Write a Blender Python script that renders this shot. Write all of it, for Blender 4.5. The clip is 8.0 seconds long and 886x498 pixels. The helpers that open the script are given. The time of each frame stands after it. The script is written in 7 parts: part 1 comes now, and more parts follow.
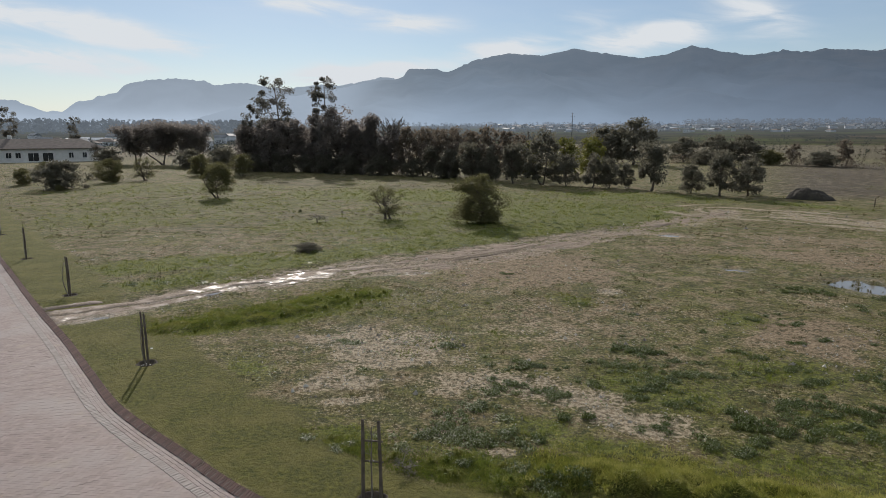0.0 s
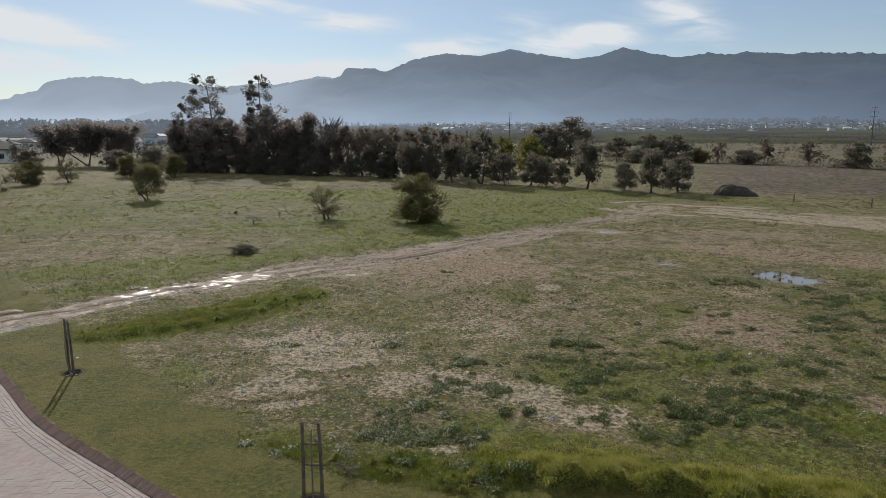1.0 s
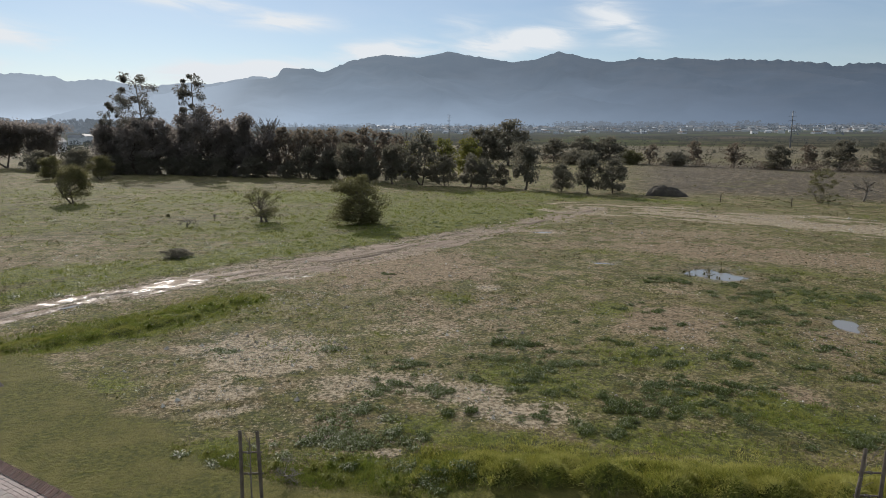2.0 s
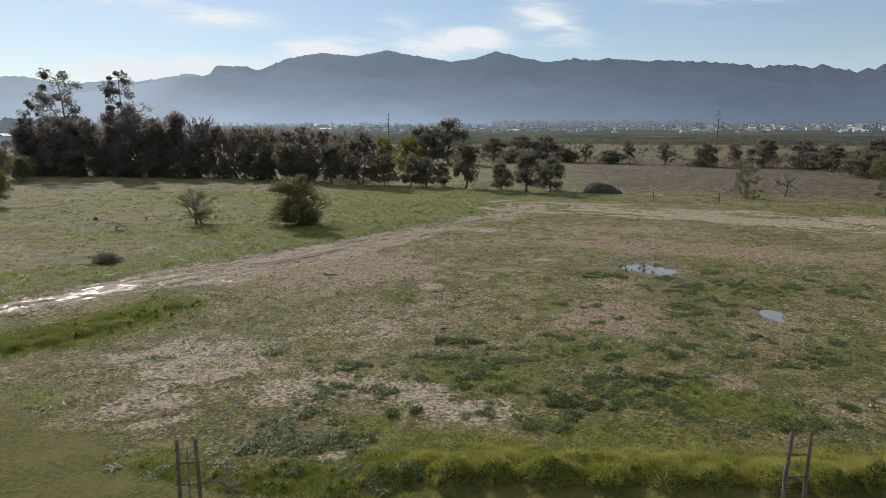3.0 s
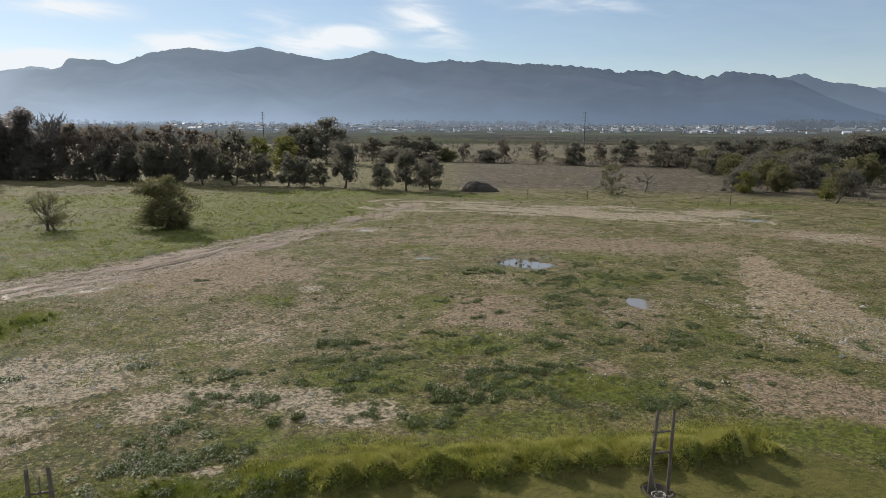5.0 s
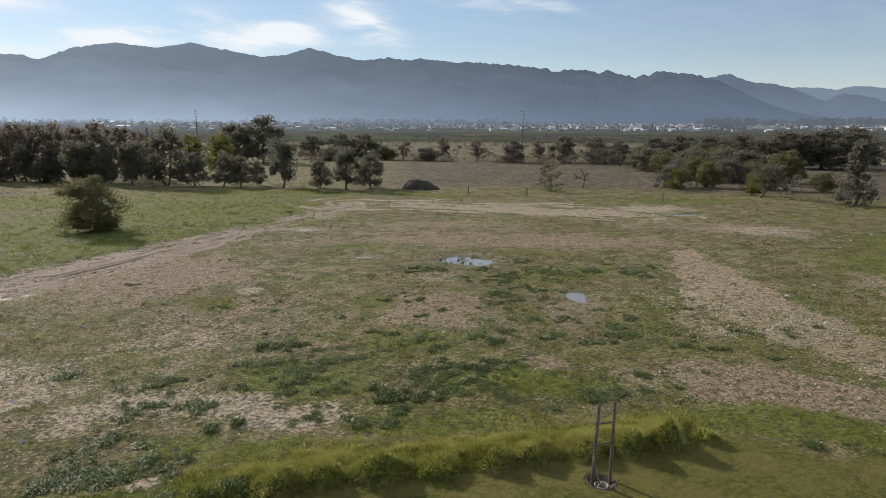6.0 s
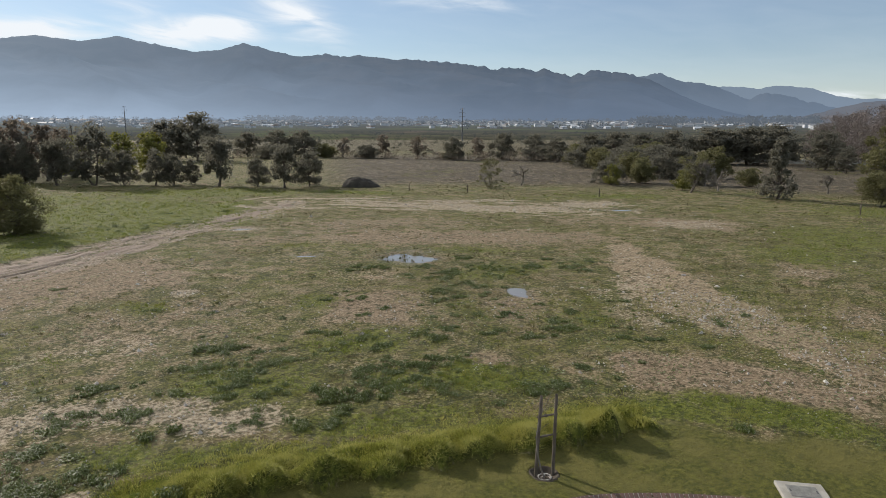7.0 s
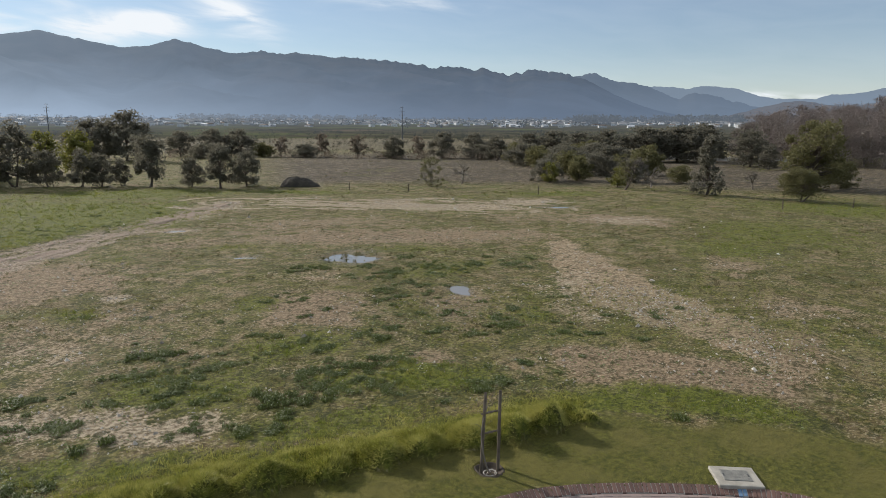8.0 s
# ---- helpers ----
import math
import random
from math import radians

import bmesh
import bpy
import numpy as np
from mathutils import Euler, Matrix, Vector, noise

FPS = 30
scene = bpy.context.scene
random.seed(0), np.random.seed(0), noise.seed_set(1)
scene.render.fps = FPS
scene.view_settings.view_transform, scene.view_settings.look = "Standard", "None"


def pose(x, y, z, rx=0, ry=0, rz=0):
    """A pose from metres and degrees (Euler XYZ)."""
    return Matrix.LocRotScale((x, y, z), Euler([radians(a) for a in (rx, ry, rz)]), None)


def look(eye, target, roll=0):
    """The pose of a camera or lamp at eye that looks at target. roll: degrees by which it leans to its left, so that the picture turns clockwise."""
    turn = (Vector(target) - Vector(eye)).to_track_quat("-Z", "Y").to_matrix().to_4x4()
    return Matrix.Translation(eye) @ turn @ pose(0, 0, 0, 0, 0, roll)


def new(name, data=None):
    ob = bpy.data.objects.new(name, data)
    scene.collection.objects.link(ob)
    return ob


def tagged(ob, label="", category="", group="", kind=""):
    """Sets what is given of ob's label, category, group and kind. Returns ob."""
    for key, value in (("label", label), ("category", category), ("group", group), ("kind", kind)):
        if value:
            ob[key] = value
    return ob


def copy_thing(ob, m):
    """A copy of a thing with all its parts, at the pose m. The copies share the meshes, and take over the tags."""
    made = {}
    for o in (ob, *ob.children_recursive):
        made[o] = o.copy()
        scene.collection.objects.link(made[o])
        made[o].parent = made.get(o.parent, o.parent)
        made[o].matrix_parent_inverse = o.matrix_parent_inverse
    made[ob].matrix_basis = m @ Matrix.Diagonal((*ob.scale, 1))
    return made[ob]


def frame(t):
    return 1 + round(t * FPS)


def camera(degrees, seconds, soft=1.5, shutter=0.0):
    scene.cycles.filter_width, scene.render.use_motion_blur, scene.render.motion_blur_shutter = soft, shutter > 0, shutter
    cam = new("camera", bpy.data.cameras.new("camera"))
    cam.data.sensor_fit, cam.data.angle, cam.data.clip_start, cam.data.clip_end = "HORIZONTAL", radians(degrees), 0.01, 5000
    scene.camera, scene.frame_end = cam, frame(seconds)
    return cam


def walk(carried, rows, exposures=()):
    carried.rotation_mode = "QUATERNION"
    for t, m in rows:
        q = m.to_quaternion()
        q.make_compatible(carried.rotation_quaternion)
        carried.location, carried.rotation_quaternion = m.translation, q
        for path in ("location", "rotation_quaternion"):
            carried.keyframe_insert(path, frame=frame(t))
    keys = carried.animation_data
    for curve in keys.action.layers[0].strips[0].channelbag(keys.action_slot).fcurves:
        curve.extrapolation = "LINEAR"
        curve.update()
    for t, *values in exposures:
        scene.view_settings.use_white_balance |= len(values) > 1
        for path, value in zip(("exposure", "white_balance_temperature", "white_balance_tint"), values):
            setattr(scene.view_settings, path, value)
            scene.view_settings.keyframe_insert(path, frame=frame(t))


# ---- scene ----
# camera: a slow pan from one spot, eight metres up
ROWS = [
    (0.0, 0.000, 0.000, 8.000, 79.888, 0.116, -0.021),
    (0.5, 0.037, 0.034, 7.973, 79.855, 0.193, -2.608),
    (1.0, 0.058, 0.050, 7.946, 79.849, 0.197, -5.283),
    (1.5, 0.069, 0.062, 7.936, 79.962, 0.047, -7.893),
    (3.0, 0.076, 0.151, 7.917, 79.903, 0.016, -15.706),
    (3.5, 0.111, 0.166, 7.902, 79.988, 0.160, -18.316),
    (4.0, 0.140, 0.176, 7.896, 80.066, 0.064, -20.941),
    (4.5, 0.154, 0.208, 7.882, 79.988, -0.134, -23.551),
    (6.0, 0.227, 0.363, 7.841, 79.760, -0.149, -31.349),
    (6.5, 0.249, 0.388, 7.833, 79.674, -0.125, -33.935),
    (7.0, 0.260, 0.405, 7.829, 79.548, -0.164, -36.535),
    (7.5, 0.264, 0.416, 7.832, 79.481, -0.186, -39.118),
    (8.0, 0.273, 0.433, 7.835, 79.445, -0.170, -41.710),
]
cam = camera(68.3, 8.0, soft=0.75)
walk(cam, [(r[0], pose(*r[1:])) for r in ROWS], exposures=[(0.0, -0.12, 6420, 13), (3.0, 0.10, 6420, 13), (8.0, 0.20, 6420, 13)])

# ---------------------------------------------------------------- light
SUN_AZ, SUN_EL = -14.0, 27.0
sun_data = bpy.data.lights.new("sun", "SUN")
sun_data.energy, sun_data.angle, sun_data.color = 4.2, radians(0.6), (1.0, 0.93, 0.82)
sun = new("sun", sun_data)
sx = math.sin(radians(SUN_AZ)) * math.cos(radians(SUN_EL))
sy = math.cos(radians(SUN_AZ)) * math.cos(radians(SUN_EL))
sun.matrix_world = look((sx * 100, sy * 100, math.sin(radians(SUN_EL)) * 100), (0, 0, 0))

# clouds: azimuth, elevation, half width, half height, tilt (degrees), density
CLOUDS = [
    (-26.5, 7.6, 6.0, 0.9, -9, 1.5), (-30.5, 5.4, 6.0, 0.9, -4, 1.2), (-34.0, 8.4, 7.0, 0.8, -6, 1.2),
    (-10.0, 10.1, 6.0, 0.6, -5, 1.0), (-3.2, 9.0, 4.5, 0.7, -3, 0.9), (24.4, 9.0, 3.6, 1.5, -22, 0.9),
    (16.8, 7.5, 5.0, 1.0, 6, 1.15), (11.0, 8.6, 4.0, 1.0, 3, 0.5), (6.0, 6.8, 4.5, 0.8, 3, 1.2),
    (-6.5, 4.9, 6.5, 0.9, 4, 1.2), (38.0, 10.2, 6.5, 0.7, -3, 0.55), (20.5, 11.5, 5.0, 1.0, -12, 0.6),
    (67.6, 2.55, 2.4, 0.28, -6, 0.8), (70.2, 2.35, 2.0, 0.22, -2, 0.7), (-22.0, 13.0, 9.0, 1.2, -8, 0.5),
]


def build_world():
    w = bpy.data.worlds.new("sky")
    scene.world = w
    w.use_nodes = True
    nt = w.node_tree
    nt.nodes.clear()
    n = nt.nodes.new
    ln = nt.links.new
    out, bg = n("ShaderNodeOutputWorld"), n("ShaderNodeBackground")
    sky = n("ShaderNodeTexSky")
    sky.sky_type = "NISHITA"
    sky.sun_disc = False
    sky.sun_elevation, sky.sun_rotation = radians(SUN_EL), radians(SUN_AZ)
    sky.altitude, sky.air_density, sky.dust_density, sky.ozone_density = 150, 1.0, SKY_DUST, 2.0
    tc, sep = n("ShaderNodeTexCoord"), n("ShaderNodeSeparateXYZ")
    ln(tc.outputs["Generated"], sep.inputs[0])

    def m(op, a, b=None):
        k = n("ShaderNodeMath")
        k.operation = op
        for i, v in enumerate((a, b)):
            if v is None:
                continue
            if isinstance(v, (int, float)):
                k.inputs[i].default_value = v
            else:
                ln(v, k.inputs[i])
        return k.outputs[0]

    az = m("MULTIPLY", m("ARCTAN2", sep.outputs[0], sep.outputs[1]), 57.2958)
    el = m("MULTIPLY", m("ARCSINE", sep.outputs[2]), 57.2958)
    total = None
    for ca, ce, ha, he, tilt, dens in CLOUDS:
        c, s = math.cos(radians(tilt)), math.sin(radians(tilt))
        da, de = m("SUBTRACT", az, ca), m("SUBTRACT", el, ce)
        u = m("DIVIDE", m("ADD", m("MULTIPLY", da, c), m("MULTIPLY", de, s)), ha)
        v = m("DIVIDE", m("SUBTRACT", m("MULTIPLY", de, c), m("MULTIPLY", da, s)), he)
        rr = m("ADD", m("MULTIPLY", u, u), m("MULTIPLY", v, v))
        g = m("MULTIPLY", m("POWER", 2.718, m("MULTIPLY", rr, -0.7)), dens)
        total = g if total is None else m("MAXIMUM", total, g)
    comb = n("ShaderNodeCombineXYZ")
    ln(m("MULTIPLY", az, 0.09), comb.inputs[0])
    ln(m("MULTIPLY", m("ADD", el, m("MULTIPLY", az, 0.10)), 0.42), comb.inputs[1])
    nz = n("ShaderNodeTexNoise")
    nz.inputs["Scale"].default_value, nz.inputs["Detail"].default_value = 1.9, 7
    nz.inputs["Roughness"].default_value, nz.inputs["Distortion"].default_value = 0.55, 0.6
    ln(comb.outputs[0], nz.inputs["Vector"])
    # a wide thin veil of cirrus and the denser clouds inside it
    shape = m("MULTIPLY", total, m("ADD", -0.55, m("MULTIPLY", nz.outputs[0], 2.9)))
    ramp = n("ShaderNodeMapRange")
    ramp.interpolation_type = "SMOOTHSTEP"
    ramp.inputs["From Min"].default_value, ramp.inputs["From Max"].default_value = 0.08, 1.15
    ln(shape, ramp.inputs["Value"])
    # thin cirrus carried on overhead, out of view, added as fill light
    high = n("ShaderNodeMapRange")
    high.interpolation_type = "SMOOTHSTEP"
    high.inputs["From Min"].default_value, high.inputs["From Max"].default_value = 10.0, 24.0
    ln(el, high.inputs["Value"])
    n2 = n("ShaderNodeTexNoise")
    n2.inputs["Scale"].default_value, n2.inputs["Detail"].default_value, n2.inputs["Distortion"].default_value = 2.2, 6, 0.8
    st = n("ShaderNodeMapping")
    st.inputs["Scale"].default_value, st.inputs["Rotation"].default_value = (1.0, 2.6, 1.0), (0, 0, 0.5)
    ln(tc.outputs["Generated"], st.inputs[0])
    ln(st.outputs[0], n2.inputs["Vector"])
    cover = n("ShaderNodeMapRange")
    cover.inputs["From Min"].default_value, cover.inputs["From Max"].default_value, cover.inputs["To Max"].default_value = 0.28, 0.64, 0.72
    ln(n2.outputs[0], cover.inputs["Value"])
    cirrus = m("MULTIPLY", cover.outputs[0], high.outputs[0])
    low = n("ShaderNodeMapRange")
    low.inputs["From Min"].default_value, low.inputs["From Max"].default_value = 0.5, 6.5
    low.inputs["To Min"].default_value, low.inputs["To Max"].default_value = 0.48, 0.13
    ln(el, low.inputs["Value"])
    sunward = n("ShaderNodeMapRange")
    sunward.interpolation_type = "SMOOTHSTEP"
    sunward.inputs["From Min"].default_value, sunward.inputs["From Max"].default_value = 10.0, 75.0
    sunward.inputs["To Min"].default_value, sunward.inputs["To Max"].default_value = 1.0, 0.55
    ln(m("ABSOLUTE", m("SUBTRACT", az, SUN_AZ)), sunward.inputs["Value"])
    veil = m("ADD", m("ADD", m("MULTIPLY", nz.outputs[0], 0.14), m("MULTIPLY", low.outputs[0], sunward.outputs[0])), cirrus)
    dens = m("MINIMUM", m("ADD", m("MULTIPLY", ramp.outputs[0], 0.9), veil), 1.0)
    mix = n("ShaderNodeMix")
    mix.data_type = "RGBA"
    ln(dens, mix.inputs[0])
    # low sky greyed by valley haze
    tint = n("ShaderNodeMix")
    tint.data_type, tint.blend_type = "RGBA", "MULTIPLY"
    tint.inputs[0].default_value = 1.0
    ln(sky.outputs[0], tint.inputs[6])
    tint.inputs[7].default_value = SKY_TINT
    ln(tint.outputs[2], mix.inputs[6])
    mix.inputs[7].default_value = CLOUD_COLOUR
    ln(mix.outputs[2], bg.inputs[0])
    bg.inputs[1].default_value = SKY_STRENGTH
    ln(bg.outputs[0], out.inputs[0])


SKY_STRENGTH, SKY_DUST, SKY_TINT, CLOUD_COLOUR = 0.078, 0.15, (0.95, 1.0, 1.035, 1), (9.8, 10.4, 10.6, 1)
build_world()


# ---------------------------------------------------------------- material helpers
def material(name):
    mt = bpy.data.materials.new(name)
    mt.use_nodes = True
    nt = mt.node_tree
    return mt, nt, nt.nodes["Principled BSDF"]


class Nodes:
    """Short forms for building node trees."""

    def __init__(self, nt):
        self.nt = nt

    def node(self, kind, **inputs):
        k = self.nt.nodes.new(kind)
        for key, v in inputs.items():
            self.put(k, key.replace("_", " "), v)
        return k

    def put(self, k, key, v):
        sock = k.inputs[key]
        if isinstance(v, bpy.types.NodeSocket):
            self.nt.links.new(v, sock)
        else:
            sock.default_value = v

    def math(self, op, a, b=0.0, clamp=False):
        k = self.nt.nodes.new("ShaderNodeMath")
        k.operation, k.use_clamp = op, clamp
        self.put(k, 0, a)
        self.put(k, 1, b)
        return k.outputs[0]

    def mix(self, fac, a, b, blend="MIX"):
        k = self.nt.nodes.new("ShaderNodeMix")
        k.data_type, k.blend_type = "RGBA", blend
        self.put(k, 0, fac)
        self.put(k, 6, a)
        self.put(k, 7, b)
        return k.outputs[2]

    def noise(self, scale, detail=4, rough=0.55, vector=None, distort=0.0):
        k = self.node("ShaderNodeTexNoise", Scale=scale, Detail=detail, Roughness=rough, Distortion=distort)
        if vector is not None:
            self.put(k, "Vector", vector)
        return k.outputs[0]

    def ramp(self, v, lo, hi, smooth=True, to0=0.0, to1=1.0):
        k = self.nt.nodes.new("ShaderNodeMapRange")
        if smooth:
            k.interpolation_type = "SMOOTHSTEP"
        self.put(k, "Value", v)
        for key, val in (("From Min", lo), ("From Max", hi), ("To Min", to0), ("To Max", to1)):
            self.put(k, key, val)
        return k.outputs[0]

    def place(self):
        return self.nt.nodes.new("ShaderNodeNewGeometry").outputs["Position"]

    def attr(self, name):
        k = self.nt.nodes.new("ShaderNodeAttribute")
        k.attribute_name = name
        return k.outputs["Fac"]

    def island(self):
        return self.nt.nodes.new("ShaderNodeNewGeometry").outputs["Random Per Island"]

    def bump(self, height, strength, dist=0.02):
        return self.node("ShaderNodeBump", Height=height, Strength=strength, Distance=dist).outputs[0]


def rgb(r, g, b):
    return (r, g, b, 1.0)


def leaf_material(name, dark, light, translucent=0.35, gloss=0.5, pale=None):
    """Leaves: each leaf takes its own shade between dark and light, and lets some light through."""
    mt, nt, bs = material(name)
    N = Nodes(nt)
    obj = nt.nodes.new("ShaderNodeObjectInfo").outputs["Random"]
    v = N.math("ADD", N.math("MULTIPLY", N.island(), 0.75), N.math("MULTIPLY", obj, 0.25))
    col = N.mix(v, rgb(*dark), rgb(*light))
    col = N.mix(N.ramp(N.noise(0.6, 3, vector=N.place()), 0.35, 0.7), col, rgb(*[c * 0.8 for c in light]))
    # glints painted on: a few leaves take the pale colour
    if pale:
        col = N.mix(N.ramp(N.island(), 0.86, 0.92), col, rgb(*pale))
    N.put(bs, "Base Color", col)
    N.put(bs, "Roughness", gloss)
    bs.inputs["Specular IOR Level"].default_value = 0.3
    tr = N.node("ShaderNodeBsdfTranslucent", Color=col)
    ms = N.node("ShaderNodeMixShader", Fac=translucent)
    nt.links.new(bs.outputs[0], ms.inputs[1])
    nt.links.new(tr.outputs[0], ms.inputs[2])
    nt.links.new(ms.outputs[0], nt.nodes["Material Output"].inputs[0])
    return mt


def plain_material(name, a, b, scale=6.0, rough=0.8, bump=0.3, fine=60.0, metal=0.0):
    """A surface of two shades, blotched at one scale and grained at a finer one."""
    mt, nt, bs = material(name)
    N = Nodes(nt)
    co = nt.nodes.new("ShaderNodeTexCoord").outputs["Object"]
    big, small = N.noise(scale, 4, vector=co), N.noise(fine, 3, vector=co)
    col = N.mix(N.ramp(big, 0.3, 0.7), rgb(*a), rgb(*b))
    col = N.mix(N.math("MULTIPLY", small, 0.35), col, rgb(*[c * 0.55 for c in a]))
    N.put(bs, "Base Color", col)
    N.put(bs, "Roughness", N.ramp(small, 0, 1, False, rough - 0.1, min(1.0, rough + 0.1)))
    bs.inputs["Metallic"].default_value = metal
    if bump:
        N.put(bs, "Normal", N.bump(small, bump, 0.01))
    return mt


# ---------------------------------------------------------------- mesh helpers
def mesh_np(name, verts, faces, mat, smooth=False):
    """A mesh from arrays: faces is one array of triangles or quads, or a list of such arrays."""
    verts = np.asarray(verts, np.float32)
    if not isinstance(faces, (list, tuple)):
        faces = [faces]
    faces = [np.asarray(fa, np.int32) for fa in faces if len(fa)]
    me = bpy.data.meshes.new(name)
    me.vertices.add(len(verts))
    me.vertices.foreach_set("co", verts.ravel())
    idx = np.concatenate([fa.ravel() for fa in faces])
    counts = np.concatenate([np.full(len(fa), fa.shape[1], np.int32) for fa in faces])
    starts = np.concatenate([[0], np.cumsum(counts)[:-1]]).astype(np.int32)
    me.loops.add(len(idx))
    me.loops.foreach_set("vertex_index", idx)
    me.polygons.add(len(counts))
    me.polygons.foreach_set("loop_start", starts)
    me.polygons.foreach_set("loop_total", counts)
    me.polygons.foreach_set("use_smooth", np.full(len(counts), smooth, bool))
    me.update(calc_edges=True)
    if mat is not None:
        me.materials.append(mat)
    return me


def part(name, me, parent, label=""):
    ob = new(name, me)
    ob.parent = parent
    if label:
        tagged(ob, label)
    return ob


def bm_mesh(name, bm, mat, smooth=False):
    me = bpy.data.meshes.new(name)
    bm.to_mesh(me)
    bm.free()
    if smooth:
        me.polygons.foreach_set("use_smooth", np.ones(len(me.polygons), bool))
    if mat is not None:
        me.materials.append(mat)
    return me


def box_bm(bm, sx_, sy_, sz_, m=None, bevel=0.0):
    """A box of the given size with its base centre at the origin of m, its edges bevelled."""
    got = bmesh.ops.create_cube(bm, size=1.0)["verts"]
    bmesh.ops.transform(bm, matrix=Matrix.Translation((0, 0, sz_ / 2)) @ Matrix.Diagonal((sx_, sy_, sz_, 1)), verts=got)
    if bevel:
        es = {e for v in got for e in v.link_edges}
        got2 = bmesh.ops.bevel(bm, geom=list(es), offset=bevel, segments=1, affect="EDGES")
        got = list({v for fa in got2["faces"] for v in fa.verts} | {v for v in got if v.is_valid})
    if m is not None:
        bmesh.ops.transform(bm, matrix=m, verts=got)
    return got


def tubes(segs, sides=5):
    """Tapered tubes: segs holds polylines of (x, y, z, radius). Returns vertices and quads."""
    V, F, base = [], [], 0
    ang = np.arange(sides) * 2 * np.pi / sides
    for pts in segs:
        pts = np.asarray(pts, float)
        p, r = pts[:, :3], pts[:, 3]
        d = np.gradient(p, axis=0)
        d /= np.linalg.norm(d, axis=1, keepdims=True) + 1e-9
        ref = np.where(np.abs(d[:, 2:3]) > 0.9, np.array([[1.0, 0, 0]]), np.array([[0, 0, 1.0]]))
        u = np.cross(d, ref)
        u /= np.linalg.norm(u, axis=1, keepdims=True) + 1e-9
        v = np.cross(d, u)
        ring = p[:, None] + r[:, None, None] * (u[:, None] * np.cos(ang)[None, :, None] + v[:, None] * np.sin(ang)[None, :, None])
        V.append(ring.reshape(-1, 3))
        k = len(pts)
        i, j = np.meshgrid(np.arange(k - 1), np.arange(sides), indexing="ij")
        a = base + i * sides + j
        b = base + i * sides + (j + 1) % sides
        F.append(np.stack([a, b, b + sides, a + sides], -1).reshape(-1, 4))
        base += k * sides
    return np.concatenate(V), np.concatenate(F)


def hashed(i, j, seed):
    h = (i * 374761393 + j * 668265263 + seed * 1442695041) & 0x7FFFFFFF
    h = ((h ^ (h >> 13)) * 1274126177) & 0x7FFFFFFF
    return ((h ^ (h >> 16)) & 0xFFFF) / 65535.0


def vnoise(x, y, size, seed=0, octaves=3):
    """Smooth noise of 0 to 1 whose largest lumps are about size metres across."""
    out, amp, tot = 0.0, 1.0, 0.0
    for o in range(octaves):
        fx, fy = x / size, y / size
        i, j = np.floor(fx).astype(np.int64), np.floor(fy).astype(np.int64)
        u, v = fx - i, fy - j
        u, v = u * u * (3 - 2 * u), v * v * (3 - 2 * v)
        s = seed + o * 17
        n00, n10, n01, n11 = hashed(i, j, s), hashed(i + 1, j, s), hashed(i, j + 1, s), hashed(i + 1, j + 1, s)
        out = out + amp * ((n00 * (1 - u) + n10 * u) * (1 - v) + (n01 * (1 - u) + n11 * u) * v)
        tot += amp
        amp *= 0.5
        size *= 0.5
    return out / tot


def sstep(a, b, x):
    t = np.clip((x - a) / (b - a), 0, 1)
    return t * t * (3 - 2 * t)


def smooth_line(pts, step=0.25):
    """A Catmull-Rom line through the points, sampled evenly."""
    P = np.asarray(pts, float)
    P = np.vstack([2 * P[0] - P[1], P, 2 * P[-1] - P[-2]])
    out = []
    for k in range(1, len(P) - 2):
        t = np.linspace(0, 1, 24, endpoint=False)[:, None]
        a, b, c, d = P[k - 1], P[k], P[k + 1], P[k + 2]
        out.append(0.5 * (2 * b + (c - a) * t + (2 * a - 5 * b + 4 * c - d) * t ** 2 + (3 * b - a - 3 * c + d) * t ** 3))
    out = np.vstack(out + [P[-2:-1]])
    s = np.concatenate([[0], np.cumsum(np.linalg.norm(np.diff(out[:, :2], axis=0), axis=1))])
    k = np.arange(0, s[-1], step)
    return np.stack([np.interp(k, s, out[:, c]) for c in range(P.shape[1])], 1)


def line_distance(x, y, line):
    """Distance to a polyline, and the third column of its nearest point (a width), if it has one."""
    best = np.full(x.shape, 1e9)
    wid = np.ones(x.shape)
    for k in range(len(line) - 1):
        a, b = line[k], line[k + 1]
        dx, dy = b[0] - a[0], b[1] - a[1]
        t = np.clip(((x - a[0]) * dx + (y - a[1]) * dy) / (dx * dx + dy * dy + 1e-12), 0, 1)
        d = np.hypot(x - a[0] - t * dx, y - a[1] - t * dy)
        hit = d < best
        best = np.where(hit, d, best)
        if len(a) > 2:
            wid = np.where(hit, a[2] + t * (b[2] - a[2]), wid)
    return best, wid


def inside(x, y, poly):
    res = np.zeros(x.shape, bool)
    k = len(poly)
    for i in range(k):
        (x0, y0), (x1, y1) = poly[i][:2], poly[(i + 1) % k][:2]
        cross = (y0 > y) != (y1 > y)
        res ^= cross & (x < (x1 - x0) * (y - y0) / ((y1 - y0) or 1e-9) + x0)
    return res


